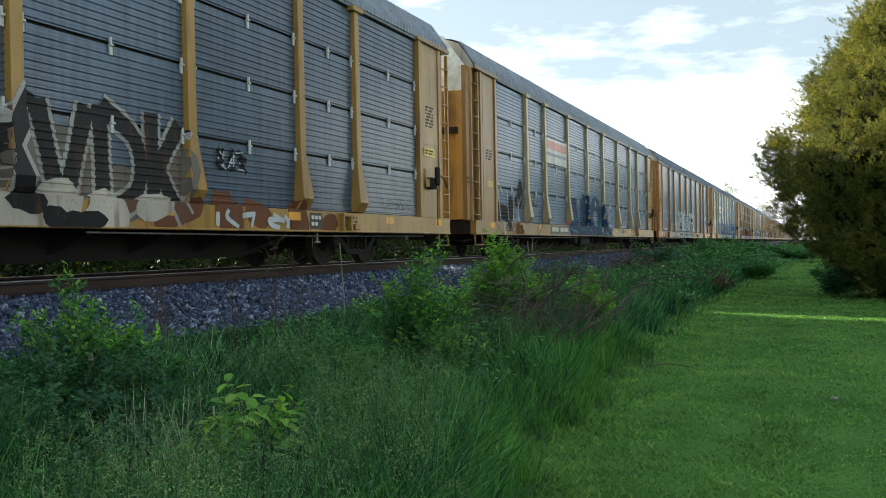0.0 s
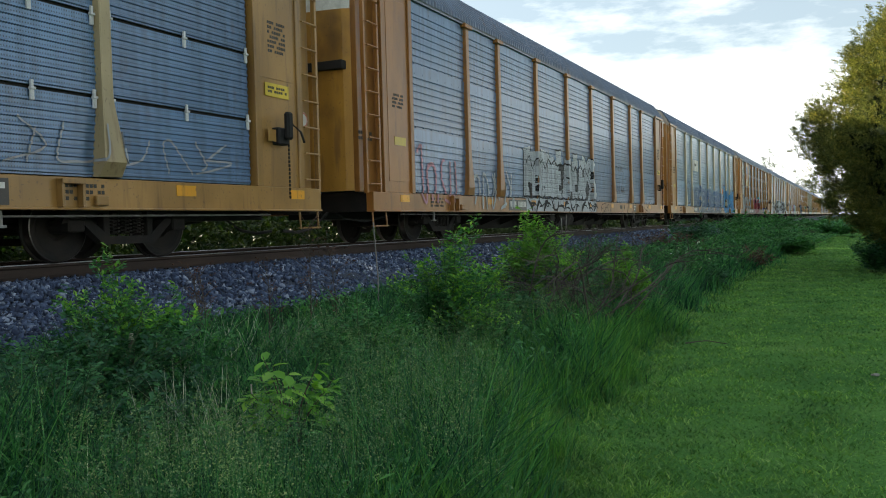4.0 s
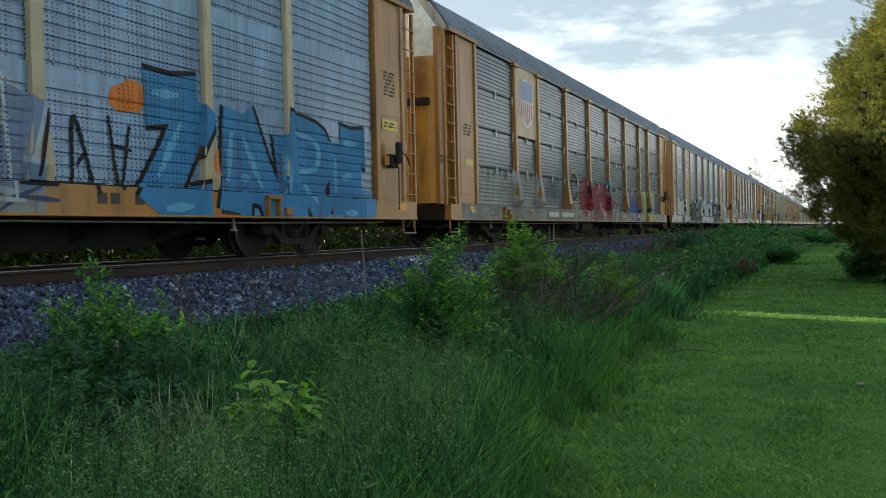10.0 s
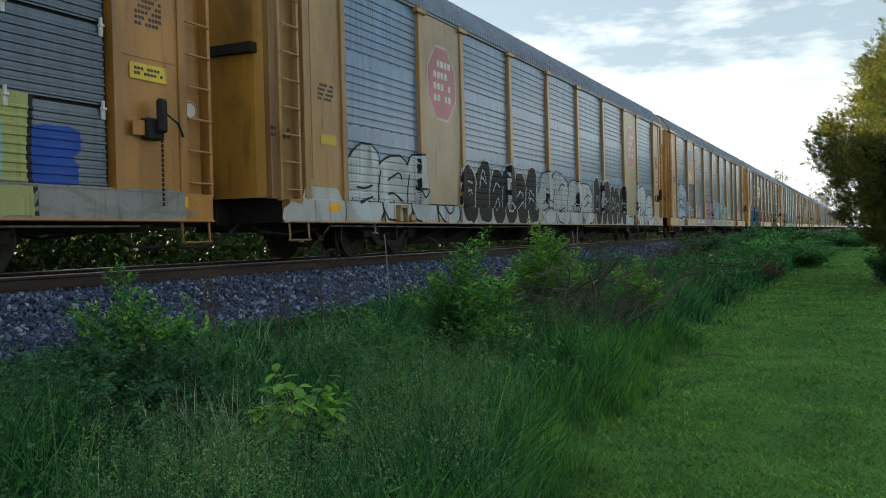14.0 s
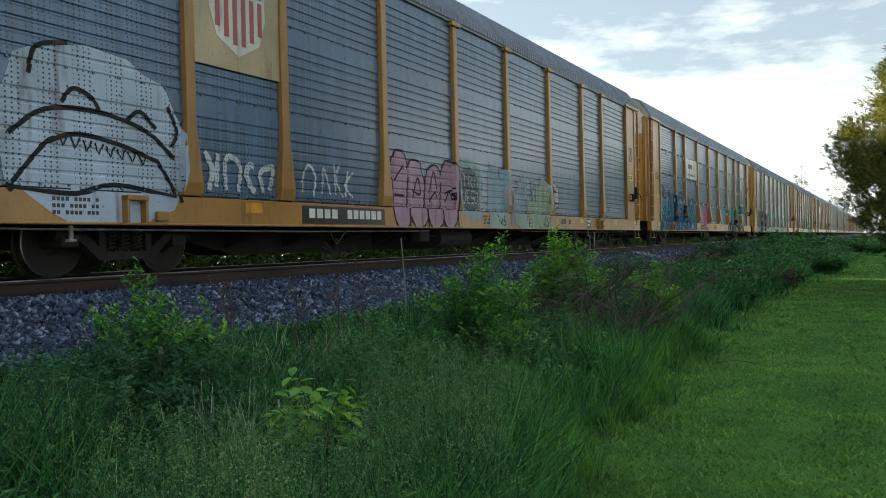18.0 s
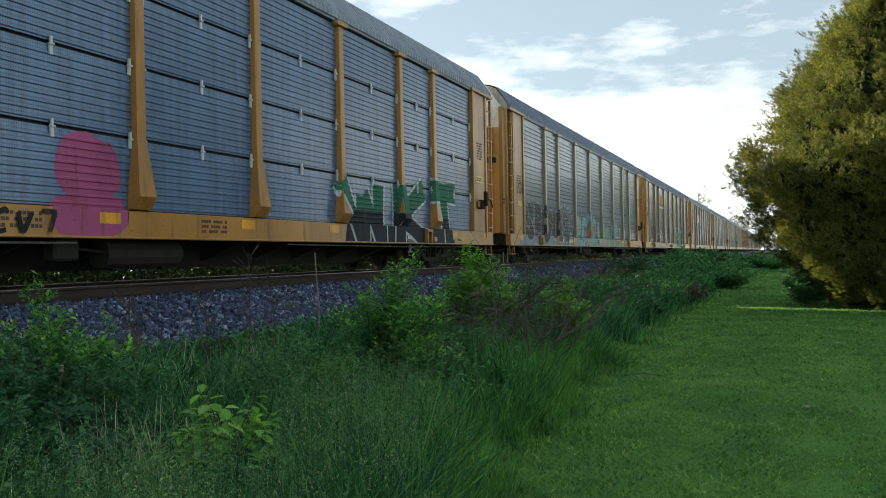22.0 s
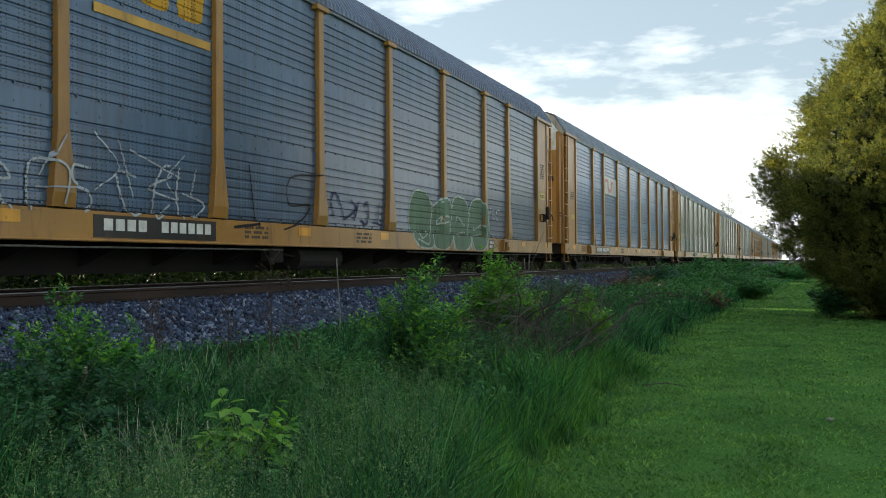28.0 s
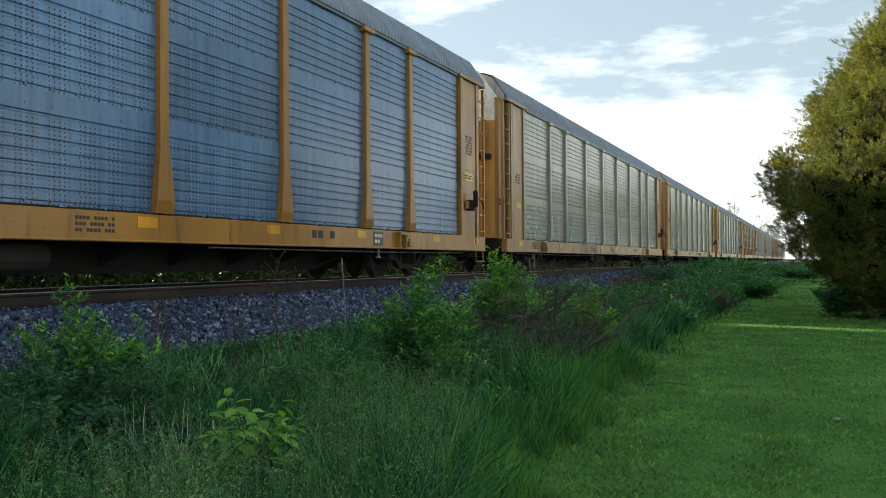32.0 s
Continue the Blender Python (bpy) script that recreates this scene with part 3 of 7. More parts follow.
def round_sign(car, y, z):
    """A small white disc with a red ring."""
    for r, x, colour, label in ((0.13, 1.425, (0.6, 0.58, 0.55), "small white round safety sign with a red ring"), (0.12, 1.429, (0.45, 0.06, 0.05), ""), (0.095, 1.433, (0.6, 0.58, 0.55), "")):
        bm = bmesh.new()
        add_plate(bm, [(y + r * math.cos(t), z + r * math.sin(t)) for t in (k * math.pi / 8 for k in range(16))], x, x + 0.004)
        piece("safety_sign", done("safety_sign", bm, PAINT), car, (0, 0, 0), colour, label)


def ladder_meshes():
    def rails():
        bm = bmesh.new()
        for y in (-0.24, 0.24):
            add_box(bm, -0.03, 0.05, y - 0.03, y + 0.03, 0.95, 4.85, 0.006)
        return done("ladder_rails", bm, PAINT)

    def rung():
        bm = bmesh.new()
        add_tube(bm, [(0.045, -0.25, 0), (0.075, -0.2, 0), (0.075, 0.2, 0), (0.045, 0.25, 0)], 0.017, 6)
        return done("rung", bm, PAINT)
    return cached("ladder", rails), cached("rung", rung)


def wheel_mesh():
    def make():
        bm = bmesh.new()
        prof = [(0.08, -0.03), (0.13, -0.035), (0.16, 0.02), (0.30, 0.035), (0.345, 0.06), (0.405, 0.065), (0.42, 0.06), (0.423, -0.045), (0.445, -0.06), (0.445, -0.085), (0.35, -0.085), (0.33, -0.03), (0.17, -0.045), (0.08, -0.09)]
        n = 36
        for side in (1, -1):
            rings = []
            for k in range(n):
                a = 2 * math.pi * k / n
                rings.append([bm.verts.new((side * (0.79 + d), r * math.cos(a), r * math.sin(a))) for r, d in prof])
            for k in range(n):
                a, b = rings[k], rings[(k + 1) % n]
                for i in range(len(prof)):
                    j = (i + 1) % len(prof)
                    f = bm.faces.new((a[i], a[j], b[j], b[i]))
                    f.material_index = 1 if i in (5, 6) else 0
        add_tube(bm, [(-1.0, 0, 0), (1.0, 0, 0)], 0.085, 12)
        for k in range(3):                       # bolts of the bearing cap
            a = 2 * math.pi * k / 3
            add_box(bm, 1.0, 1.02, 0.05 * math.cos(a) - 0.014, 0.05 * math.cos(a) + 0.014, 0.05 * math.sin(a) - 0.014, 0.05 * math.sin(a) + 0.014)
        return done("wheelset", bm, [CAST, TREAD], False)
    return cached("wheelset", make)


def truck_meshes():
    def frame_side():
        bm = bmesh.new()
        add_plate(bm, [(-1.05, 0.46), (-0.98, 0.60), (-0.6, 0.66), (-0.35, 0.76), (0.35, 0.76), (0.6, 0.66), (0.98, 0.60), (1.05, 0.46), (0.95, 0.48), (0.62, 0.56), (0.33, 0.62), (-0.33, 0.62), (-0.62, 0.56), (-0.95, 0.48)], 1.0, 1.14)
        add_plate(bm, [(-0.80, 0.52), (-0.42, 0.20), (0.42, 0.20), (0.80, 0.52), (0.62, 0.52), (0.34, 0.30), (-0.34, 0.30), (-0.62, 0.52)], 1.0, 1.13)
        for y in (-0.36, 0.36):
            add_box(bm, 1.0, 1.12, y - 0.05, y + 0.05, 0.26, 0.66, 0.01)
        return done("side_frame", bm, CAST)

    def springs():
        bm = bmesh.new()
        for y in (-0.2, 0.0, 0.2):
            for k in range(6):
                add_tube(bm, [(1.06 + 0.06 * math.cos(t), y + 0.075 * math.sin(t), 0.31 + 0.045 * k + 0.007 * t) for t in np.linspace(0, 6.28, 9)], 0.014, 4)
        return done("spring_nest", bm, CAST)

    def bolster():
        bm = bmesh.new()
        add_box(bm, -1.12, 1.16, -0.2, 0.2, 0.55, 0.68, 0.02)
        add_box(bm, -0.3, 0.3, -0.3, 0.3, 0.5, 0.8, 0.02)
        for y in (-0.85, 0.85):
            add_box(bm, 1.0, 1.17, y - 0.12, y + 0.12, 0.36, 0.52, 0.02)
            add_box(bm, -1.17, -1.0, y - 0.12, y + 0.12, 0.36, 0.52, 0.02)
        return done("bolster", bm, CAST)
    return cached("tf", frame_side), cached("ts", springs), cached("tb", bolster)


def center_sill_mesh():
    def make():
        bm = bmesh.new()
        outline = [(0.9, 0.80), (0.9, 0.50), (6.2, 0.46), (7.4, 0.20), (21.2, 0.20), (22.4, 0.46), (27.7, 0.50), (27.7, 0.80)]
        add_plate(bm, outline, -0.38, 0.38)
        return done("center_sill", bm, DARK)
    return cached("center", make)


def floor_mesh():
    def make():
        bm = bmesh.new()
        add_box(bm, -1.45, 1.45, 0.9, 27.7, 0.74, 0.92)
        y = 7.2
        while y < 22:                             # cross bearers
            add_plate_x(bm, y)
            y += 1.42
        return done("deck", bm, DARK)
    return cached("deck", make)


def add_plate_x(bm, y):
    add_prism(bm, [(1.42, 0.74), (1.42, 0.66), (0.4, 0.3), (-0.4, 0.3), (-1.42, 0.66), (-1.42, 0.74)], y - 0.03, y + 0.03)


def brake_box_mesh():
    def make():
        bm = bmesh.new()
        add_box(bm, 1.50, 1.66, -0.14, 0.14, 1.62, 1.88, 0.02)
        add_box(bm, 1.66, 1.76, -0.03, 0.11, 1.70, 2.12, 0.03)
        add_tube(bm, [(1.74, 0.06, 1.95), (1.82, 0.2, 1.82), (1.84, 0.26, 1.66)], 0.018, 6)
        for k in range(14):
            add_box(bm, 1.69, 1.712, 0.03, 0.052, 0.8 + 0.06 * k, 0.845 + 0.06 * k)
        return done("hand_brake", bm, DARK)
    return cached("brake", make)


def coupler_mesh():
    def make():
        bm = bmesh.new()
        add_box(bm, -0.14, 0.14, 0.3, 1.4, 0.72, 1.0, 0.03)
        add_box(bm, -0.2, 0.2, -0.04, 0.34, 0.70, 1.02, 0.06)
        add_box(bm, -0.32, 0.32, 0.62, 1.0, 0.6, 1.06, 0.02)
        add_box(bm, -1.4, 1.4, 0.9, 1.0, 0.62, 0.98, 0.01)
        return done("coupler", bm, CAST)
    return cached("coupler", make)


def hose_mesh():
    def make():
        bm = bmesh.new()
        add_tube(bm, [(0.5, 1.1, 0.72), (0.52, 0.8, 0.55), (0.42, 0.5, 0.33), (0.3, 0.2, 0.27), (0.2, -0.1, 0.30)], 0.03, 7)
        add_tube(bm, [(0.9, 2.6, 0.56), (0.9, 1.6, 0.44), (0.7, 1.2, 0.5), (0.5, 1.1, 0.66)], 0.022, 6)
        return done("air_hose", bm, RUBBER)
    return cached("hose", make)


def step_mesh():
    def make():
        bm = bmesh.new()
        add_tube(bm, [(1.5, -0.25, 0.66), (1.52, -0.25, 0.34), (1.52, 0.25, 0.34), (1.5, 0.25, 0.66)], 0.02, 6)
        add_box(bm, 1.47, 1.57, -0.25, 0.25, 0.34, 0.36)
        return done("corner_step", bm, PAINT)
    return cached("step", make)


def rod_mesh():
    def make():
        bm = bmesh.new()
        add_tube(bm, [(1.38, 2.2, 0.57), (1.38, 7.5, 0.545), (1.38, 12, 0.56)], 0.014, 5)
        return done("brake_rod", bm, STAKE)
    return cached("rod", make)


def reservoir_mesh():
    """Air tank slung behind the sill, with its straps and valve."""
    def make():
        bm = bmesh.new()
        add_tube(bm, [(1.15, 12.6, 0.42), (1.15, 12.66, 0.42), (1.15, 14.0, 0.42), (1.15, 14.06, 0.42)], 0.19, 12)
        for y in (12.85, 13.8):
            add_box(bm, 1.10, 1.20, y - 0.03, y + 0.03, 0.2, 0.75, 0.01)
        add_box(bm, 1.12, 1.34, 11.7, 12.1, 0.34, 0.62, 0.03)
        add_tube(bm, [(1.2, 12.1, 0.5), (1.2, 12.6, 0.45)], 0.02, 6)
        return done("air_reservoir", bm, CAST)
    return cached("reservoir", make)


def latch_mesh():
    def make():
        bm = bmesh.new()
        add_box(bm, 0.0, 0.03, -0.026, 0.026, -0.17, -0.03, 0.005)
        add_box(bm, 0.0, 0.035, -0.018, 0.018, -0.03, 0.05, 0.005)
        add_box(bm, 0.0, 0.05, -0.034, 0.034, -0.06, -0.03, 0.005)
        return done("latch", bm, LATCH)
    return cached("latch", make)


# marks painted on the cars: flat shapes that follow the ribs and posts
def side_x(kind, y, z):
    for p in POSTS:
        half = float(np.interp(z, [1.0, 1.17, 1.85, 1.95], [0.165, 0.165, 0.092, 0.085]))
        if abs(y - p) < half + 0.012 and z > 0.99:
            return float(np.interp(z, [1.0, 1.17, 1.85, 1.95, 4.84], [*FOOT[kind], 1.565]))
    if z <= 0.99:
        return 1.56
    if y < BAYS[0] or y > BAYS[-1]:
        return 1.53
    return SKIN + rib_depth(kind, z)


def ribbon(points, width, taper=0.0):
    """The outline of a brush stroke, as strips between neighbouring points."""
    p = [np.array(q, float) for q in points]
    n, left, right = len(p), [], []
    for i in range(n):
        d = p[min(i + 1, n - 1)] - p[max(i - 1, 0)]
        d = d / (np.linalg.norm(d) + 1e-9)
        w = width / 2 * (1 - taper * abs(2 * i / (n - 1) - 1))
        nrm = np.array((-d[1], d[0])) * w
        left.append(p[i] + nrm)
        right.append(p[i] - nrm)
    return [[left[i], left[i + 1], right[i + 1], right[i]] for i in range(n - 1)]


def curve_through(ctrl, steps=5):
    c = [np.array(q, float) for q in ctrl]
    c = [2 * c[0] - c[1]] + c + [2 * c[-1] - c[-2]]
    out = []
    for i in range(1, len(c) - 2):
        for k in range(steps):
            t = k / steps
            out.append(0.5 * (2 * c[i] + (c[i + 1] - c[i - 1]) * t + (2 * c[i - 1] - 5 * c[i] + 4 * c[i + 1] - c[i + 2]) * t * t + (3 * c[i] - c[i - 1] - 3 * c[i + 1] + c[i + 2]) * t ** 3))
    return out + [c[-2]]


def blob(y, z, w, h, rng, n=18, rough=0.08, square=3.0):
    out = []
    ph = rng.random() * 6
    for k in range(n):
        a = 2 * math.pi * k / n
        c, s = math.cos(a), math.sin(a)
        r = 1 / (abs(c) ** square + abs(s) ** square) ** (1 / square)
        r *= 1 + rough * math.sin(2 * a + ph) + rough * 0.6 * rng.normal()
        out.append((y + w / 2 * r * c, z + h / 2 * r * s))
    return out


def grown(poly, by):
    c = np.mean(poly, axis=0)
    out = []
    for q in poly:
        d = np.array(q) - c
        out.append(tuple(c + d * (1 + by / (np.linalg.norm(d) + 1e-6))))
    return out


def paint_layer(car, kind, name, polys, colour, level, label="", top=None):
    """One colour of a painted piece, laid over sill, sheets and posts."""
    bm = bmesh.new()
    for i, poly in enumerate(polys):
        vs = [bm.verts.new((0.0034 * i / len(polys), q[0], q[1])) for q in poly]
        try:
            bm.faces.new(vs)
        except ValueError:
            pass
    bmesh.ops.triangulate(bm, faces=[f for f in bm.faces if len(f.verts) > 4])
    zs = [v.co.z for v in bm.verts]
    ys = [v.co.y for v in bm.verts]
    step, prof = (1.295, WIDE) if kind == "wide" else (0.97, FINE)
    cuts = [0.985, 1.0, 1.17, 1.85]
    for k in range(4):
        cuts += [PANEL_LOW + k * step + p[0] for p in prof]
    for z in sorted(set(round(c, 3) for c in cuts)):
        if min(zs) < z < max(zs):
            bmesh.ops.bisect_plane(bm, geom=bm.verts[:] + bm.edges[:] + bm.faces[:], plane_co=(0, 0, z), plane_no=(0, 0, 1))
    if top:
        bmesh.ops.bisect_plane(bm, geom=bm.verts[:] + bm.edges[:] + bm.faces[:], plane_co=(0, 0, top), plane_no=(0, 0, 1), clear_outer=True)
    if min(zs) < 0.618:
        bmesh.ops.bisect_plane(bm, geom=bm.verts[:] + bm.edges[:] + bm.faces[:], plane_co=(0, 0, 0.618), plane_no=(0, 0, 1), clear_inner=True)
    for p in POSTS + [BAYS[0], BAYS[-1]]:
        for off in (-0.18, -0.165, -0.1, -0.085, 0.085, 0.1, 0.165, 0.18):
            if min(ys) < p + off < max(ys):
                bmesh.ops.bisect_plane(bm, geom=bm.verts[:] + bm.edges[:] + bm.faces[:], plane_co=(0, p + off, 0), plane_no=(0, 1, 0))
    for v in bm.verts:
        v.co.x = side_x(kind, v.co.y, v.co.z) + 0.004 * (level + 1) + v.co.x
    for f in bm.faces:
        f.normal_update()
        if f.normal.x < 0:
            f.normal_flip()
        mid = f.calc_center_median()
        if kind == "wide" and mid.z > 1.0 and min(abs(mid.y - p) for p in POSTS) > 0.17 and BAYS[0] < mid.y < BAYS[-1]:
            f.material_index = 1
    me = bpy.data.meshes.new(name)
    bm.to_mesh(me)
    bm.free()
    me.materials.append(SPRAY)
    me.materials.append(SPRAY_PUNCHED)
    return tagged(piece(name, me, car, (0, 0, 0), colour, label), kind="stuff")


def bubble_strokes(y, z, w, h, rng):
    """Fat abstract strokes that fill one cell of a painted piece."""
    kinds = [
        [[(0.15, 0.0), (0.2, 0.55), (0.15, 1.0)], [(0.2, 0.95), (0.75, 0.85), (0.8, 0.55), (0.25, 0.5)], [(0.3, 0.5), (0.8, 0.0)]],
        [[(0.1, 0.05), (0.45, 1.0), (0.85, 0.05)], [(0.25, 0.4), (0.72, 0.42)]],
        [[(0.85, 0.85), (0.4, 1.0), (0.15, 0.5), (0.4, 0.05), (0.85, 0.15)]],
        [[(0.15, 1.0), (0.18, 0.05)], [(0.8, 1.0), (0.25, 0.5), (0.85, 0.0)]],
        [[(0.1, 0.9), (0.9, 0.95)], [(0.5, 0.9), (0.5, 0.0)]],
        [[(0.15, 1.0), (0.15, 0.25), (0.5, 0.02), (0.85, 0.25), (0.85, 1.0)]],
        [[(0.85, 0.95), (0.2, 0.85), (0.3, 0.55), (0.8, 0.4), (0.7, 0.08), (0.1, 0.05)]],
        [[(0.15, 0.0), (0.15, 1.0)], [(0.15, 0.95), (0.85, 0.95)], [(0.15, 0.52), (0.7, 0.52)], [(0.15, 0.04), (0.85, 0.04)]],
    ]
    out = []
    flip, turn, slant = rng.random() < 0.5, rng.random() < 0.6, 0.5 * (rng.random() - 0.5)
    for s in kinds[int(rng.integers(len(kinds)))]:
        line = []
        for a, b in s:
            a, b = (1 - a if flip else a), (1 - b if turn else b)
            a = a + slant * (b - 0.5)
            line.append((y + w * (0.08 + 0.84 * a + 0.13 * rng.normal()), z + h * min(1.05, max(-0.02, b + 0.07 * rng.normal()))))
        out.append(line)
    return out


def throw_up(car, kind, y0, y1, z0, z1, n, fill, line, seed, inner=None, label=""):
    """Rounded swollen shapes side by side, outlined, with a few thin lines inside."""
    rng = np.random.default_rng(seed)
    w = (y1 - y0) / n
    big, small, lines = [], [], []
    for i in range(n):
        h = (z1 - z0) * (0.8 + 0.2 * rng.random())
        top = [(y0 + w * (i + 0.5) + 0.04 * rng.normal(), z0 + h * 0.5, w * 1.08, h)]
        if rng.random() < 0.7:
            top.append((y0 + w * (i + 0.3 + 0.4 * rng.random()), z0 + h * 0.82, w * 0.8, h * 0.5))
        for cy, cz, bw, bh in top:
            b = blob(cy, cz, bw, bh, rng, 20, 0.05, 2.8)
            big.append(grown(b, 0.045))
            small.append(b)
        cy = y0 + w * (i + 0.5)
        lines += ribbon(curve_through([(y0 + w * (i + 1) + 0.03 * rng.normal(), z0), (y0 + w * (i + 0.93), z0 + h * 0.4), (y0 + w * (i + 1.02), z0 + h * 0.75)]), 0.045)
        for _ in range(2):
            cz = z0 + h * (0.25 + 0.5 * rng.random())
            lines += ribbon(curve_through([(cy - w * 0.25, cz - h * 0.1 * rng.random()), (cy + w * 0.1 * rng.normal(), cz + h * 0.16 * rng.normal()), (cy + w * 0.25, cz + h * 0.05 * rng.normal())]), 0.04)
    paint_layer(car, kind, "mural_edge", big, line, 0)
    main = paint_layer(car, kind, "mural", small, fill, 1, label)
    paint_layer(car, kind, "mural_line", lines, inner or line, 3)
    return main


SHAPES = {
    "A": [[(0.0, 0.0), (0.5, 1.0)], [(0.5, 1.0), (1.0, 0.0)], [(0.25, 0.33), (0.75, 0.33)]],
    "B": [[(0.12, 0.0), (0.12, 1.0)], [(0.12, 0.97), (0.85, 0.88), (0.72, 0.58), (0.15, 0.52)], [(0.15, 0.52), (0.92, 0.4), (0.82, 0.06), (0.12, 0.03)]],
    "D": [[(0.12, 0.0), (0.12, 1.0)], [(0.12, 1.0), (0.95, 0.75), (0.95, 0.25), (0.12, 0.0)]],
    "E": [[(0.12, 0.0), (0.12, 1.0)], [(0.12, 0.96), (0.9, 1.0)], [(0.12, 0.5), (0.75, 0.52)], [(0.12, 0.04), (0.9, 0.0)]],
    "I": [[(0.5, 0.0), (0.5, 0.72)], [(0.5, 0.92), (0.5, 1.0)]],
    "K": [[(0.12, 0.0), (0.12, 1.0)], [(0.95, 1.0), (0.2, 0.48)], [(0.2, 0.48), (1.0, 0.0)]],
    "M": [[(0.05, 0.0), (0.15, 1.0)], [(0.15, 1.0), (0.5, 0.3)], [(0.5, 0.3), (0.85, 1.0)], [(0.85, 1.0), (0.95, 0.0)]],
    "N": [[(0.1, 0.0), (0.1, 1.0)], [(0.1, 1.0), (0.9, 0.0)], [(0.9, 0.0), (0.9, 1.0)]],
    "O": [[(0.5, 1.0), (0.08, 0.75), (0.08, 0.25), (0.5, 0.0), (0.92, 0.25), (0.92, 0.75), (0.5, 1.0)]],
    "R": [[(0.12, 0.0), (0.12, 1.0)], [(0.12, 0.97), (0.9, 0.85), (0.8, 0.5), (0.15, 0.45)], [(0.4, 0.45), (1.0, 0.0)]],
    "S": [[(0.9, 0.9), (0.4, 1.0), (0.1, 0.75), (0.5, 0.52), (0.9, 0.28), (0.6, 0.0), (0.1, 0.1)]],
    "T": [[(0.0, 0.95), (1.0, 0.95)], [(0.5, 0.95), (0.5, 0.0)]],
    "U": [[(0.1, 1.0), (0.1, 0.3), (0.45, 0.0), (0.9, 0.25)], [(0.9, 0.25), (0.9, 1.0)]],
    "V": [[(0.0, 1.0), (0.5, 0.0)], [(0.5, 0.0), (1.0, 1.0)]],
    "W": [[(0.0, 1.0), (0.25, 0.0)], [(0.25, 0.0), (0.5, 0.75)], [(0.5, 0.75), (0.75, 0.0)], [(0.75, 0.0), (1.0, 1.0)]],
    "X": [[(0.0, 1.0), (1.0, 0.0)], [(0.0, 0.0), (1.0, 1.0)]],
    "Z": [[(0.05, 0.95), (0.95, 1.0)], [(0.95, 1.0), (0.05, 0.0)], [(0.05, 0.0), (1.0, 0.05)]],
}


def shaped_strokes(word, y0, y1, z0, z1, rng, wobble=0.04, slope=0.0):
    """Strokes of a row of shapes, each fitted to its own cell."""
    w, out = (y1 - y0) / len(word), []
    for i, key in enumerate(word):
        h = (z1 - z0) * (1 - slope * i / len(word)) * (0.93 + 0.1 * rng.random())
        lean = 0.16 * rng.normal()
        out.append([[(y0 + w * (i + 0.12 + 0.76 * a + lean * (b - 0.5)) + wobble * rng.normal(), z0 + h * b + wobble * rng.normal()) for a, b in line] for line in SHAPES[key]])
    return out


def lettered(car, kind, word, y0, y1, z0, z1, fill, line, seed, fat=0.34, edge=0.12, halo=None, low=None, shine=None, slope=0.0, label=""):
    """A sprayed row of fat outlined shapes; low gives a second colour under a height, halo a cloud behind."""
    rng = np.random.default_rng(seed)
    flat = [s for group in shaped_strokes(word, y0, y1, z0, z1, rng, slope=slope) for s in group]
    wide = fat * min((y1 - y0) / len(word), (z1 - z0) * 0.8)
    lines = [curve_through(s, 4) for s in flat]
    if halo:
        paint_layer(car, kind, "mural_halo", [q for c in lines for q in ribbon(c, wide * 1.5 + 0.3, 0.1)], halo, 0)
    paint_layer(car, kind, "mural_edge", [q for c in lines for q in ribbon(c, wide + edge, -0.12)], line, 1)
    main = paint_layer(car, kind, "mural", [q for c in lines for q in ribbon(c, wide, -0.18)], fill, 2, label)
    if low:
        paint_layer(car, kind, "mural_base", [q for c in lines for q in ribbon(c, wide, -0.18)], low[1], 3, top=low[0])
    if shine:
        paint_layer(car, kind, "mural_shine", [q for c in lines for q in ribbon([p + np.array((-0.22 * wide, 0.1 * wide)) for p in c[1:-1]] if len(c) > 4 else c[:2], wide * 0.22, 0.6)], shine, 4)
    return main


def mural(car, kind, y0, y1, z0, z1, n, fill, line, seed, halo=None, fat=0.30, mid=None, name="mural", label=""):
    """A sprayed piece: n fat shapes, filled, edged and shaded, sometimes with a halo behind."""
    rng = np.random.default_rng(seed)
    w = (y1 - y0) / n
    strokes = []
    for i in range(n):
        hh = (z1 - z0) * (0.86 + 0.2 * rng.random())
        strokes.append(bubble_strokes(y0 + i * w - 0.03 * w, z0 + 0.03 * rng.random(), w * 1.06, hh * 0.95, rng))
    wide = fat * min(w, (z1 - z0) * 0.7)
    flat = [s for group in strokes for s in group]
    level = 0
    if halo:
        paint_layer(car, kind, name + "_halo", [q for i, s in enumerate(flat) for q in ribbon(curve_through(s, 4), wide * 2.1, 0.1)], halo, level)
        level += 1
    paint_layer(car, kind, name + "_edge", [q for s in flat for q in ribbon(curve_through(s), wide + 0.13, 0.05)], line, level)
    main = paint_layer(car, kind, name, [q for s in flat for q in ribbon(curve_through(s), wide, 0.15)], fill, level + 1, label)
    if mid:
        bits = []
        for s in flat:
            c = curve_through(s)
            k = int(rng.integers(1, max(2, len(c) - 4)))
            bits += ribbon(c[k:k + 4], wide * 0.45, 0.3)
        paint_layer(car, kind, name + "_shine", bits, mid, level + 2)
    return main


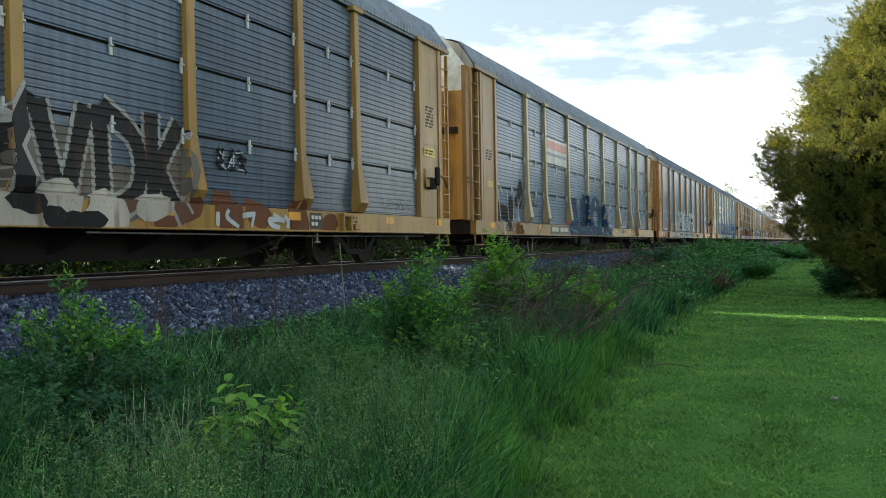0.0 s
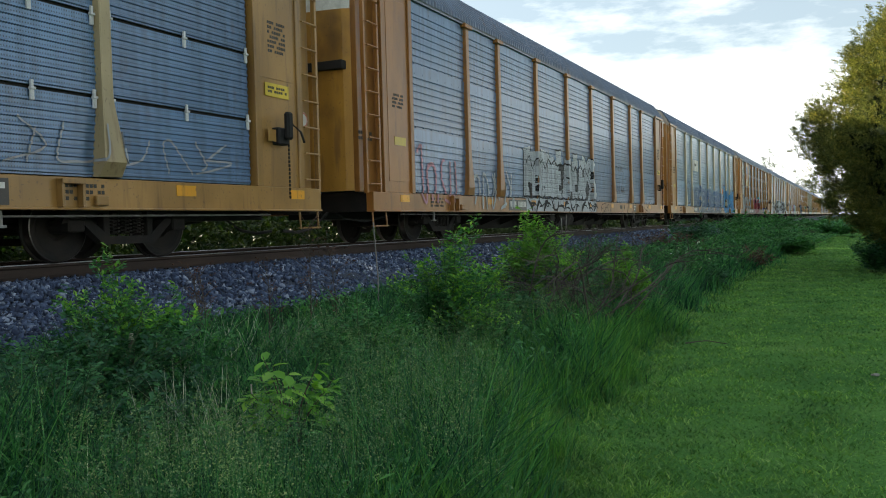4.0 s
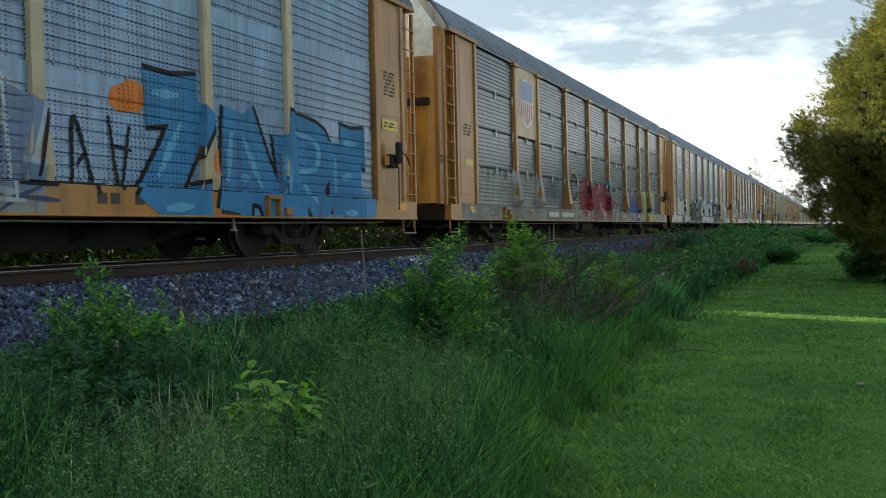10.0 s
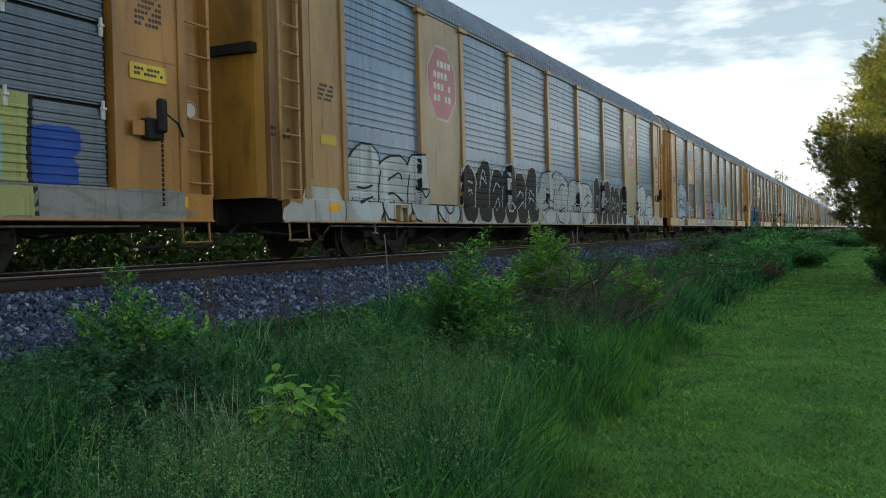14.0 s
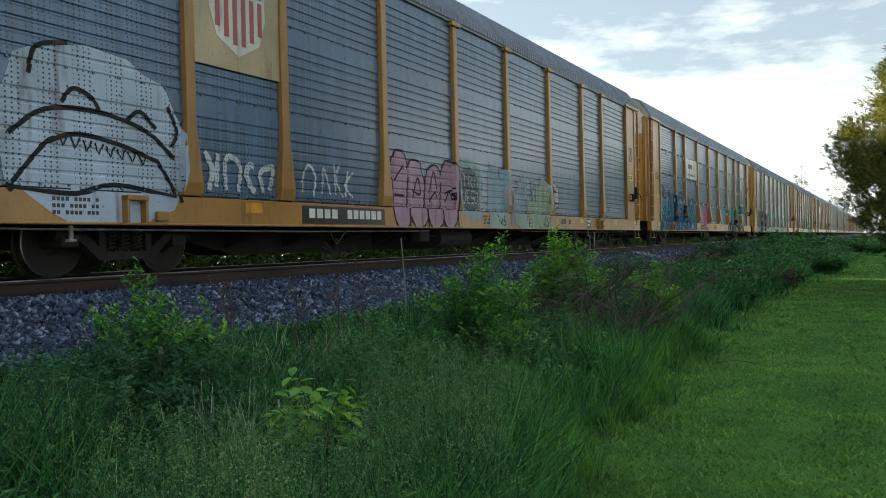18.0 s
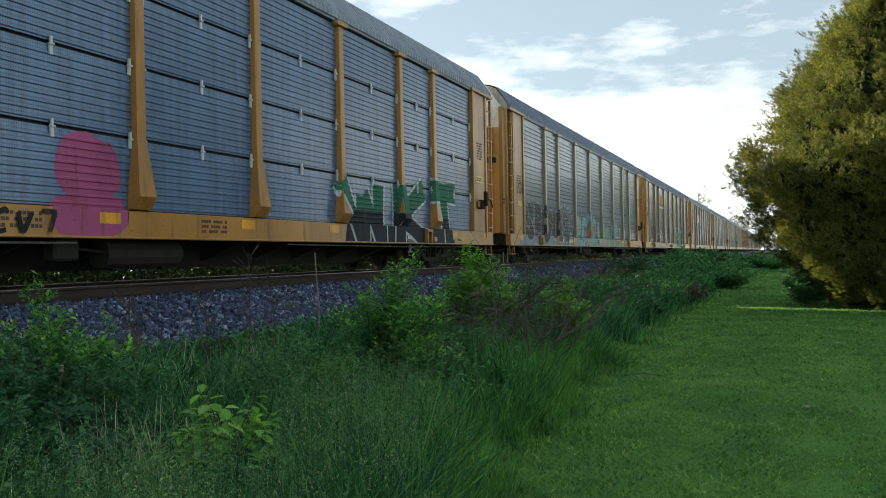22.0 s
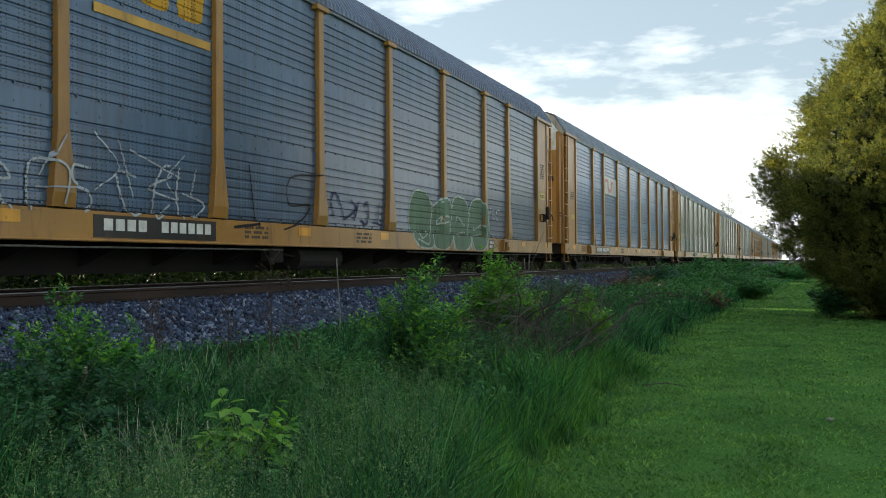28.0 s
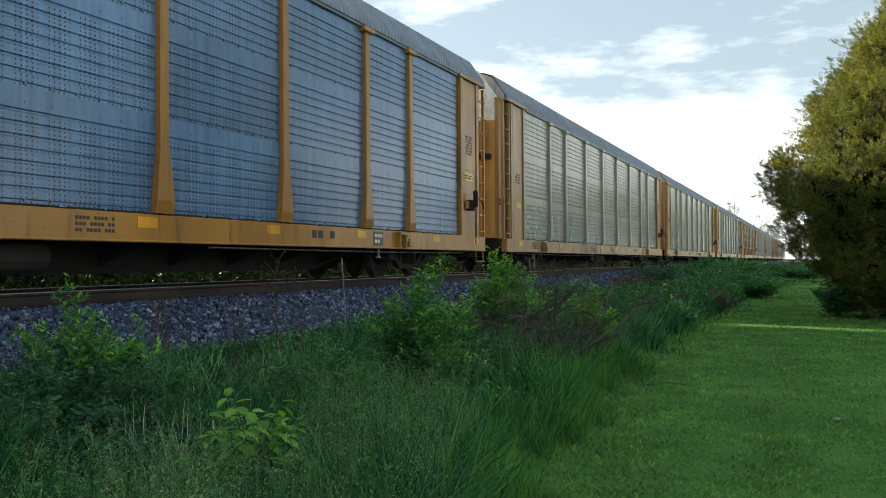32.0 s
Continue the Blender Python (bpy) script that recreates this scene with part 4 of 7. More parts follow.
def wild(car, kind, y0, y1, z0, z1, n, ground, low_ground, line, seed, width=0.11, jag=0.22, split=None):
    """A jagged painted field crossed by slanting tapered strokes."""
    rng = np.random.default_rng(seed)
    ys = np.linspace(y0, y1, 2 * n + 1)
    tops = z1 + jag * (np.arange(2 * n + 1) % 2 - 0.6) * rng.random(2 * n + 1)
    cut = split or z0
    field_cells = [[(a, cut), (b, cut), (b, tb), (a, ta)] for a, b, ta, tb in zip(ys, ys[1:], tops, tops[1:])]
    paint_layer(car, kind, "mural", field_cells, ground, 0, "jagged sprayed mural with dark slanting strokes")
    if split:
        paint_layer(car, kind, "mural_base", [[(a, z0), (b, z0), (b, split), (a, split)] for a, b in zip(ys, ys[1:])], low_ground, 0)
    h = z1 - cut
    out = []
    for i in range(n):
        c = y0 + (y1 - y0) * (i + 0.5) / n
        w = (y1 - y0) / n
        lean = (0.5 if i % 3 else -0.45) * w * (0.5 + rng.random())
        top, low = cut + h * (0.78 + 0.25 * rng.random()), cut + h * (0.02 + 0.12 * rng.random())
        kink = cut + h * (0.35 + 0.3 * rng.random())
        line_pts = [(c - lean * 0.5, low), (c - lean * 0.1 + 0.12 * w * rng.normal(), kink), (c + lean * 0.6, top)]
        out += ribbon(curve_through(line_pts, 3), width * (0.7 + 0.9 * rng.random()), 0.55)
        if rng.random() < 0.75:                   # hooks and bars between the uprights
            zz = cut + h * (0.2 + 0.6 * rng.random())
            out += ribbon(curve_through([(c - 0.1 * w, zz), (c + 0.45 * w, zz + 0.12 * h * rng.normal()), (c + 0.75 * w, zz - 0.2 * h * rng.random())], 3), width * (0.5 + 0.5 * rng.random()), 0.6)
        if rng.random() < 0.5:
            zz = cut + h * (0.1 + 0.7 * rng.random())
            out.append([(c + 0.1 * w, zz), (c + 0.5 * w, zz + 0.06 * h), (c + 0.34 * w, zz + 0.22 * h)])
    out += ribbon(curve_through([(y, z + 0.02) for y, z in zip(ys, tops)], 2), width * 0.45)
    paint_layer(car, kind, "mural_line", out, line, 2)


def tags(car, kind, y0, y1, z0, z1, n, colour, seed, width=0.035, name="tag"):
    """Thin quick sprayed lines."""
    rng = np.random.default_rng(seed)
    w, out = (y1 - y0) / n, []
    for i in range(n):
        for s in bubble_strokes(y0 + i * w, z0, w * 1.0, (z1 - z0) * (0.75 + 0.3 * rng.random()), rng):
            out += ribbon(curve_through(s), width * (0.8 + 0.4 * rng.random()), 0.2)
    return paint_layer(car, kind, name, out, colour, 3)


def scattered(car, kind, y0, y1, z0, z1, n, colour, seed, size=0.35, level=2, name="paint_patch"):
    rng = np.random.default_rng(seed)
    return paint_layer(car, kind, name, [blob(y0 + (y1 - y0) * rng.random(), z0 + (z1 - z0) * rng.random(), size * (0.5 + rng.random()), size * (0.5 + rng.random()), rng, 12, 0.14, 2.4) for _ in range(n)], colour, level)


def bars(car, y0, y1, z0, z1, n, material, x=1.566, rows=1, name="stencil_bar", full=False):
    """Unreadable or withheld lettering: plain upright bars of its size."""
    bm = bmesh.new()
    w = (y1 - y0) / n
    hh = (z1 - z0) / rows
    for r in range(rows):
        for i in range(n):
            if not full and (i * 7 + r * 3) % 5 == 4:
                continue
            add_box(bm, x, x + 0.004, y0 + i * w + 0.10 * w, y0 + i * w + 0.84 * w, z0 + r * hh + 0.28 * hh, z0 + r * hh + 0.86 * hh)
    return tagged(piece(name, done(name, bm, material), car), kind="stuff")


def plate(car, y0, y1, z0, z1, colour, x=1.562, name="plate", label=""):
    bm = bmesh.new()
    add_box(bm, x - 0.004, x + 0.004, y0, y1, z0, z1)
    return piece(name, done(name, bm, PAINT), car, (0, 0, 0), colour, label)


def shield(car, y, z, w, h, x):
    """A striped shield emblem: blue head, red and white bars, no lettering."""
    outline = [(-0.5, 0.5), (-0.25, 0.43), (0, 0.5), (0.25, 0.43), (0.5, 0.5), (0.47, 0.2), (0.5, -0.12), (0.38, -0.36), (0, -0.5), (-0.38, -0.36), (-0.5, -0.12), (-0.47, 0.2)]
    bm = bmesh.new()
    add_plate(bm, [(y + a * w * 1.1, z + b * h * 1.06) for a, b in outline], x, x + 0.004)
    emblem = piece("emblem", done("emblem", bm, PAINT), car, (0, 0, 0), (0.62, 0.6, 0.55), "striped shield emblem in blue, red and white")
    bm = bmesh.new()
    add_plate(bm, [(y + a * w, z + b * h) for a, b in ((-0.5, 0.5), (-0.25, 0.43), (0, 0.5), (0.25, 0.43), (0.5, 0.5), (0.47, 0.2), (0.48, 0.06), (-0.48, 0.06), (-0.47, 0.2))], x + 0.004, x + 0.008)
    piece("emblem_head", done("emblem_head", bm, PAINT), emblem, (0, 0, 0), (0.05, 0.13, 0.42))
    bm = bmesh.new()
    for k in range(6):
        a = -0.44 + 0.166 * k
        low = -0.44 + 0.55 * abs(a + 0.03) ** 1.5
        add_plate(bm, [(y + a * w, z + 0.03 * h), (y + (a + 0.085) * w, z + 0.03 * h), (y + (a + 0.085) * w, z + low * h), (y + a * w, z + low * h)], x + 0.004, x + 0.008)
    piece("emblem_stripes", done("emblem_stripes", bm, PAINT), emblem, (0, 0, 0), (0.36, 0.06, 0.06))


def toned(colour, by):
    return tuple(c * by for c in colour)


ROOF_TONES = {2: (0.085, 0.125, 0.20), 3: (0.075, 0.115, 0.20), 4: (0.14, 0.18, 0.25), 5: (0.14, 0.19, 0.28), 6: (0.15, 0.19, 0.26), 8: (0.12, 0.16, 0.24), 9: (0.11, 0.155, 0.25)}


def autorack(k, kind, steel, tan, label, bare=None):
    rng = random.Random(k * 7 + 1)
    # cars from 11 on tinted warm: golden grazing reflection put into the colour
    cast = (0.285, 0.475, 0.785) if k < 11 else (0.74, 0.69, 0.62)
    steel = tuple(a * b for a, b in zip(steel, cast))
    tan = (tan[0] * 0.92, tan[1] * 0.69, tan[2] * 0.43)
    car = tagged(new("autorack"), label, "rail car", "cars of the train")
    car.location = (TRACK_X, FIRST + PITCH * (k - 1), RAIL_Z)
    shade = tuple(c * 0.9 for c in tan)
    # frame
    piece("side_sill", box_mesh("sill", "side_sill", PAINT, [(1.40, 1.56, 0.86, 27.74, SILL_LOW, SILL_TOP), (1.40, 1.585, 0.86, 27.74, SILL_LOW, SILL_LOW + 0.03)]), car, tint=tan)
    piece("far_sill", box_mesh("farsill", "far_sill", PAINT, [(-1.56, -1.40, 0.86, 27.74, SILL_LOW, SILL_TOP)]), car, tint=tan)
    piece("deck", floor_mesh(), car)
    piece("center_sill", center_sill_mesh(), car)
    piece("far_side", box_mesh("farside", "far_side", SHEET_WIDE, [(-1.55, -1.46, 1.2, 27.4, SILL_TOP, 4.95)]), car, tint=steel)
    # dark sheet behind the gaps stands for the unlit inside of the car
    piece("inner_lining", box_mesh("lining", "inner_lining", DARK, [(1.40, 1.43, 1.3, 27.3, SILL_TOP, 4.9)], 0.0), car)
    piece("eave_rail", box_mesh("eave", "eave_rail", PAINT, [(1.42, 1.545, 1.3, 27.3, 4.87, 4.95)]), car, tint=(0.17, 0.20, 0.25))
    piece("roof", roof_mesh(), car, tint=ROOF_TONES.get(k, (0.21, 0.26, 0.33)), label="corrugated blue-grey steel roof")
    # ribbed sheets
    for a, b in zip(BAYS, BAYS[1:]):
        if kind == "wide":
            for r in range(3):
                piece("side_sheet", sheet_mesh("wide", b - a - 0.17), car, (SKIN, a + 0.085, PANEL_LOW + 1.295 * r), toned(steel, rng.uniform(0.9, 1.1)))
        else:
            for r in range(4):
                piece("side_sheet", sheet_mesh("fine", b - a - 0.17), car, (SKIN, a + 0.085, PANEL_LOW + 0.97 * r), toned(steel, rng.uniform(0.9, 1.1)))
                if r:
                    for y in ((a + b) / 2, a + 0.13, b - 0.13):
                        piece("latch", latch_mesh(), car, (SKIN + 0.01, y, PANEL_LOW + 0.97 * r))
    # paler tan on some posts carries the sheen seen at grazing angles
    for y in POSTS:
        piece("post", post_mesh(kind), car, (0, y, 0), toned(bare or tan, rng.uniform(0.85, 1.05)))
        piece("post_cap", cap_mesh(), car, (0, y, 0), bare or tan)
    # ends
    ladder, rung = ladder_meshes()
    pale = (0.5, 0.46, 0.38)
    for front in (True, False):
        def ends(y0, y1):
            return (y0, y1) if front else (PITCH - y1, PITCH - y0)
        tag = "f" if front else "r"
        a, b = ends(1.42, 2.5)
        piece("end_panel", box_mesh("endp" + tag, "end_panel", PAINT, [(1.40, 1.53, a, b, SILL_TOP, 4.9)]), car, tint=tan)
        a, b = ends(2.38, 2.52)
        piece("end_post", box_mesh("endq" + tag, "end_post", PAINT, [(1.40, 1.575, a, b, SILL_TOP, 4.9)]), car, tint=shade)
        a, b = ends(1.30, 1.44)
        piece("corner_post", box_mesh("endc" + tag, "corner_post", PAINT, [(1.36, 1.56, a, b, SILL_TOP, 4.95)]), car, tint=shade)
        a, b = ends(0.62 if front else 0.92, 1.30)
        piece("corner_panel", box_mesh("endk" + tag, "corner_panel", PAINT, [(1.30, 1.42, a, b, SILL_TOP, 4.95)]), car, tint=tuple(c * 0.8 for c in tan))
        doors = piece("end_door", end_mesh(front, LETTER), car, tint=(0.42, 0.215, 0.03), label="rust-stained orange bowed end door")
        y = 0.94 if front else PITCH - 1.10
        l = piece("ladder", ladder, car, (1.50, y, 0), tan)
        for r in range(9):
            piece("rung", rung, l, (0.0, 0, 1.12 + 0.42 * r), tan)
        piece("corner_step", step_mesh(), car, (0, 1.15 if front else PITCH - 1.15, 0), shade)
        a, b = ends(0.86, 2.6)
        piece("end_cover", box_mesh("endt" + tag, "end_cover", PAINT, [(1.40, 1.60, a, b, 4.88, 4.97)]), car, tint=shade)
        piece("roof_end", cached("roofend" + tag, lambda: roof_end_mesh(*ends(0.84, 0.9))), car, tint=(0.42, 0.40, 0.36), label="pale rust-streaked roof end")
        slot = box_mesh("slot" + tag, "door_slot", DARK, [(0.35, 1.22, ends(0.43, 0.62)[0], ends(0.43, 0.62)[1], 3.2, 3.36)]) if front else None
        if slot:
            piece("door_slot", slot, doors)
            bars(car, 0.6, 1.1, 1.9, 2.1, 5, LETTER_DARK, 1.421, 2)
        c = piece("coupler", coupler_mesh(), car)
        h = piece("air_hose", hose_mesh(), car)
        if not front:
            for o in (c, h):
                o.matrix_basis = pose(0, PITCH, 0, 0, 0, 180)
    y = PITCH - 1.95
    piece("hand_brake", brake_box_mesh(), car, (0, y, 0))
    plate(car, y - 0.3, y + 0.3, 2.35, 2.55, (0.62, 0.46, 0.03), 1.544, "warning_plate", "yellow warning plate with dark lettering")
    bars(car, y - 0.24, y + 0.24, 2.39, 2.51, 9, LETTER_DARK, 1.5485, 2)
    bars(car, y - 0.2, y + 0.25, 3.0, 3.5, 8, LETTER_DARK, 1.5392, 7)
    bars(car, 1.7, 2.15, 2.6, 2.9, 8, LETTER_DARK, 1.5392, 4)
    plate(car, 1.75, 2.2, 1.9, 2.06, (0.62, 0.46, 0.03), 1.544, "warning_plate", "yellow warning plate with dark lettering")
    round_sign(car, PITCH - 1.12, 2.1)
    plate(car, y - 0.33, y - 0.12, 1.66, 1.84, toned(tan, 1.1), 1.60, "brake_bracket")
    for a, b, lo, hi in ((PITCH - 2.42, PITCH - 1.5, 2.62, 4.7), (1.52, 2.32, 1.2, 4.7)):
        piece("end_cladding", box_mesh(("clad", a), "end_cladding", PAINT, [(1.531, 1.539, a, b, lo, hi)], 0.003), car, tint=toned(tan, 1.06))
    if kind == "wide":                            # dark bars paint the shaded slot under the lowest sheets, broken by tabs
        slots = []
        for a, b in zip(BAYS, BAYS[1:]):
            y = a + 0.19
            while y < b - 0.35:
                long = min(rng.uniform(0.25, 0.9), b - 0.19 - y)
                slots.append((1.44, SKIN + 0.027, y, y + long, 0.984, 1.012))
                y += long + rng.uniform(0.06, 0.2)
        tagged(piece("drain_slot", box_mesh(("slots", k), "drain_slot", DARK, slots, 0.0), car), kind="stuff")
    # amber reflectors and small stencils on the sill
    for y in (1.9, 6.3, 9.4, 12.2, 15.2, 18.0, 20.9, 24.4, 26.9):
        plate(car, y, y + 0.36, 0.80, 0.94, (0.80, 0.38, 0.015), 1.563, "reflector", "amber reflective patch")
    for y in (3.2, 10.7, 14.2, 22.6):
        bars(car, y, y + 0.62, 0.70, 0.92, 11, LETTER_DARK, 1.5605, 3)
    bars(car, 19.3, 20.1, 0.7, 0.93, 4, LETTER_DARK, 1.5605)
    plate(car, 21.55, 21.95, 0.66, 0.94, (0.02, 0.02, 0.02), 1.563, "test_panel", "black stencil panel with white figures")
    bars(car, 21.58, 21.92, 0.69, 0.91, 3, LETTER, 1.567, 2)
    for y in (4.3, PITCH - 5.9):                  # tie-down brackets
        piece("sill_bracket", box_mesh("bracket", "sill_bracket", PAINT, [(1.56, 1.66, -0.16, -0.12, 0.64, 0.95), (1.56, 1.66, 0.12, 0.16, 0.64, 0.95), (1.56, 1.67, -0.16, 0.16, 0.90, 0.96)], 0.006), car, (0, y, 0), shade)
        piece("junction_box", box_mesh("jbox", "junction_box", PAINT, [(1.56, 1.63, 0.34, 0.52, 0.66, 0.78)], 0.012), car, (0, y, 0), toned(tan, 0.9))
        piece("pipe_hanger", box_mesh("hanger", "pipe_hanger", STAKE, [(1.46, 1.50, -0.02, 0.02, 0.44, 0.62), (1.44, 1.52, -0.05, 0.05, 0.42, 0.45)], 0.006), car, (0, y - 0.8, 0))
    piece("air_reservoir", reservoir_mesh(), car)
    piece("brake_rod", rod_mesh(), car)
    piece("brake_rod", rod_mesh(), car, (0, 14.6, 0))
    # trucks
    fr, sp, bo = truck_meshes()
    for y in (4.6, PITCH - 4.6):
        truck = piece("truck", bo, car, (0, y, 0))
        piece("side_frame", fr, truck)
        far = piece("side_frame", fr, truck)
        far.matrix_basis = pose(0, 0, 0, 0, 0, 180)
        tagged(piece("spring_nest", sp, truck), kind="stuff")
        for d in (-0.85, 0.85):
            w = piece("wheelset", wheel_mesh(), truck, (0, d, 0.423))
            WHEELS.append((k, w, d))
    CARS.append((k, car))
    return car


def number_plate_bars(car, y0, y1):
    plate(car, y0, y1, 0.66, 0.94, (0.015, 0.017, 0.02), 1.564, "mark_panel", "black panel with white bars for lettering")
    w = y1 - y0
    bars(car, y0 + 0.06 * w, y0 + 0.40 * w, 0.68, 0.93, 4, LETTER, 1.569, full=True)
    bars(car, y0 + 0.50 * w, y0 + 0.96 * w, 0.68, 0.93, 6, LETTER, 1.569, full=True)


CARS, WHEELS = [], []
WHITE, BLACK, GREY = (0.50, 0.55, 0.59), (0.012, 0.012, 0.014), (0.3, 0.32, 0.34)


def build_train():
    c = autorack(0, "fine", (0.275, 0.255, 0.235), (0.42, 0.33, 0.13), "dark grey autorack with black and white graffiti")
    scattered(c, "fine", 12.4, 19.0, 1.02, 1.55, 14, (0.15, 0.135, 0.12), 11, 0.9, 0)
    lettered(c, "fine", "XVDK", 15.1, 18.5, 0.82, 2.15, (0.028, 0.028, 0.03), (0.36, 0.36, 0.35), 12, 0.26, 0.11, low=(0.99, (0.14, 0.075, 0.05)), label="black and white sprayed mural with brown patches")
    scattered(c, "fine", 13.0, 18.2, 1.2, 1.9, 7, (0.19, 0.12, 0.085), 19, 0.4, 0)
    scattered(c, "fine", 12.5, 18.6, 0.64, 0.95, 15, (0.46, 0.43, 0.38), 13, 0.5, 4)
    scattered(c, "fine", 12.5, 23.0, 0.64, 0.95, 16, (0.15, 0.06, 0.03), 14, 0.5, 0)
    scattered(c, "fine", 12.5, 18.6, 0.64, 0.95, 10, BLACK, 24, 0.34, 5)
    tags(c, "fine", 18.9, 20.9, 0.67, 0.93, 3, WHITE, 15, 0.08)
    tags(c, "fine", 19.1, 19.9, 1.5, 1.85, 3, BLACK, 16, 0.08)
    tags(c, "fine", 19.15, 19.85, 1.53, 1.8, 3, WHITE, 17, 0.025)
    tags(c, "fine", 24.4, 25.9, 1.1, 1.35, 5, GREY, 18, 0.03)

    c = autorack(1, "fine", (0.36, 0.385, 0.40), (0.36, 0.27, 0.12), "grey autorack with dark blue graffiti along its side", (0.42, 0.34, 0.18))
    tags(c, "fine", 2.6, 5.1, 0.66, 2.1, 3, WHITE, 21, 0.05)
    scattered(c, "fine", 2.8, 4.8, 0.9, 1.9, 5, BLACK, 22, 0.6, 1)
    tags(c, "fine", 5.6, 6.4, 1.5, 1.9, 2, BLACK, 23, 0.05)
    plate(c, 7.34, 10.0, 3.02, 3.86, (0.55, 0.56, 0.57), 1.522, "sign_panel", "white panel with red and blue bands")
    plate(c, 7.5, 9.9, 3.5, 3.76, (0.55, 0.12, 0.05), 1.53, "sign_band", "faded red band")
    plate(c, 7.4, 9.9, 3.28, 3.38, (0.09, 0.13, 0.25), 1.53, "sign_band", "faded blue band")
    paint_layer(c, "fine", "mural_ground", [[(10.3, 0.62), (16.7, 0.62), (16.5, 0.98), (10.4, 0.98)]], (0.012, 0.03, 0.075), 0)
    lettered(c, "fine", "ABOK", 10.1, 17.0, 0.68, 1.95, (0.012, 0.036, 0.10), (0.06, 0.27, 0.31), 24, 0.5, 0.13, halo=None, shine=(0.02, 0.065, 0.17), label="dark blue sprayed mural with teal outlines")
    tags(c, "fine", 10.0, 16.2, 0.75, 1.7, 7, (0.06, 0.27, 0.31), 29, 0.03)
    scattered(c, "fine", 9.8, 16.8, 0.8, 1.7, 4, (0.45, 0.2, 0.18), 25, 0.5, 0)
    tags(c, "fine", 19.5, 25.6, 1.1, 1.6, 8, GREY, 26, 0.03)
    number_plate_bars(c, 7.7, 10.0)

    c = autorack(2, "wide", (0.38, 0.405, 0.42), TAN, "silver autorack with a large black and white mural")
    tags(c, "wide", 2.6, 4.8, 0.8, 1.9, 4, (0.5, 0.28, 0.33), 31, 0.08)
    tags(c, "wide", 5.5, 8.2, 0.7, 1.7, 5, WHITE, 32, 0.08)
    wild(c, "wide", 9.2, 15.7, 1.02, 2.05, 12, (0.10, 0.105, 0.11), WHITE, BLACK, 33, 0.12, 0.45)
    lettered(c, "wide", "MUNEAERS", 9.1, 15.9, 1.06, 2.35, WHITE, BLACK, 39, 0.46, 0.10, shine=(0.38, 0.41, 0.44), slope=0.12, label="large white mural with black outlines")
    wild(c, "wide", 9.0, 16.0, 0.62, 1.02, 11, WHITE, WHITE, BLACK, 34, 0.11, 0.05)
    tags(c, "wide", 18.7, 20.1, 2.2, 2.4, 5, BLACK, 36, 0.03)
    tags(c, "wide", 19.0, 20.4, 1.4, 1.6, 4, BLACK, 37, 0.05)
    tags(c, "wide", 16.5, 18.0, 0.66, 0.95, 4, BLACK, 38, 0.03)
    number_plate_bars(c, 7.7, 9.0)

    c = autorack(3, "wide", (0.58, 0.58, 0.55), (0.40, 0.26, 0.09), "pale silver autorack with washed blue graffiti", (0.46, 0.40, 0.27))
    plate(c, 7.9, 9.5, 3.0, 3.62, (0.62, 0.63, 0.62), 1.512, "sign_panel", "white panel with dark bars")
    bars(c, 8.2, 9.2, 3.2, 3.45, 3, LETTER_DARK, 1.52)
    mural(c, "wide", 7.6, 18.6, 1.0, 2.15, 9, (0.15, 0.22, 0.35), (0.33, 0.40, 0.47), 49, fat=0.4)
    tags(c, "wide", 7.4, 18.6, 0.66, 2.2, 12, (0.40, 0.46, 0.52), 42, 0.05)
    tags(c, "wide", 8.2, 18.2, 1.0, 2.0, 11, (0.10, 0.15, 0.27), 41, 0.07)
    tags(c, "wide", 8.4, 18.4, 1.0, 1.8, 13, (0.17, 0.23, 0.35), 50, 0.05)
    wild(c, "wide", 8.6, 18.6, 0.62, 0.975, 14, (0.26, 0.27, 0.27), BLACK, (0.05, 0.08, 0.15), 48, 0.07, 0.04)
    ring = [(6.3 + 0.72 * math.cos(a), 1.72 + 0.6 * math.sin(a)) for a in np.linspace(0, 6.283, 15)]
    paint_layer(c, "wide", "tag", ribbon(ring, 0.05), BLACK, 2)
    tags(c, "wide", 5.8, 6.9, 1.3, 2.1, 3, BLACK, 43, 0.055)
    tags(c, "wide", 18.3, 20.0, 0.9, 2.1, 3, BLACK, 44, 0.05)
    lettered(c, "wide", "ZARE", 20.0, 26.0, 0.66, 2.2, (0.045, 0.20, 0.42), BLACK, 45, 0.5, 0.15, shine=(0.12, 0.36, 0.58), slope=0.25, label="sky blue sprayed mural with black outlines")
    scattered(c, "wide", 19.8, 25.6, 0.8, 2.2, 8, (0.62, 0.2, 0.04), 46, 0.5, 0)
    scattered(c, "wide", 20.0, 25.8, 0.64, 0.94, 12, (0.1, 0.28, 0.5), 47, 0.5, 0)
    number_plate_bars(c, 7.6, 8.6)

    c = autorack(4, "fine", (0.185, 0.18, 0.172), (0.42, 0.26, 0.085), "dark grey autorack with red and teal graffiti")
    plate(c, 5.39, 7.16, 2.96, 4.86, (0.40, 0.27, 0.10), 1.525, "emblem_panel", "tan panel behind a shield emblem")
    shield(c, 6.27, 3.9, 1.0, 1.35, 1.531)
    wild(c, "fine", 2.5, 7.5, 0.985, 1.85, 12, (0.36, 0.37, 0.37), BLACK, (0.30, 0.31, 0.31), 51, 0.10, 0.3)
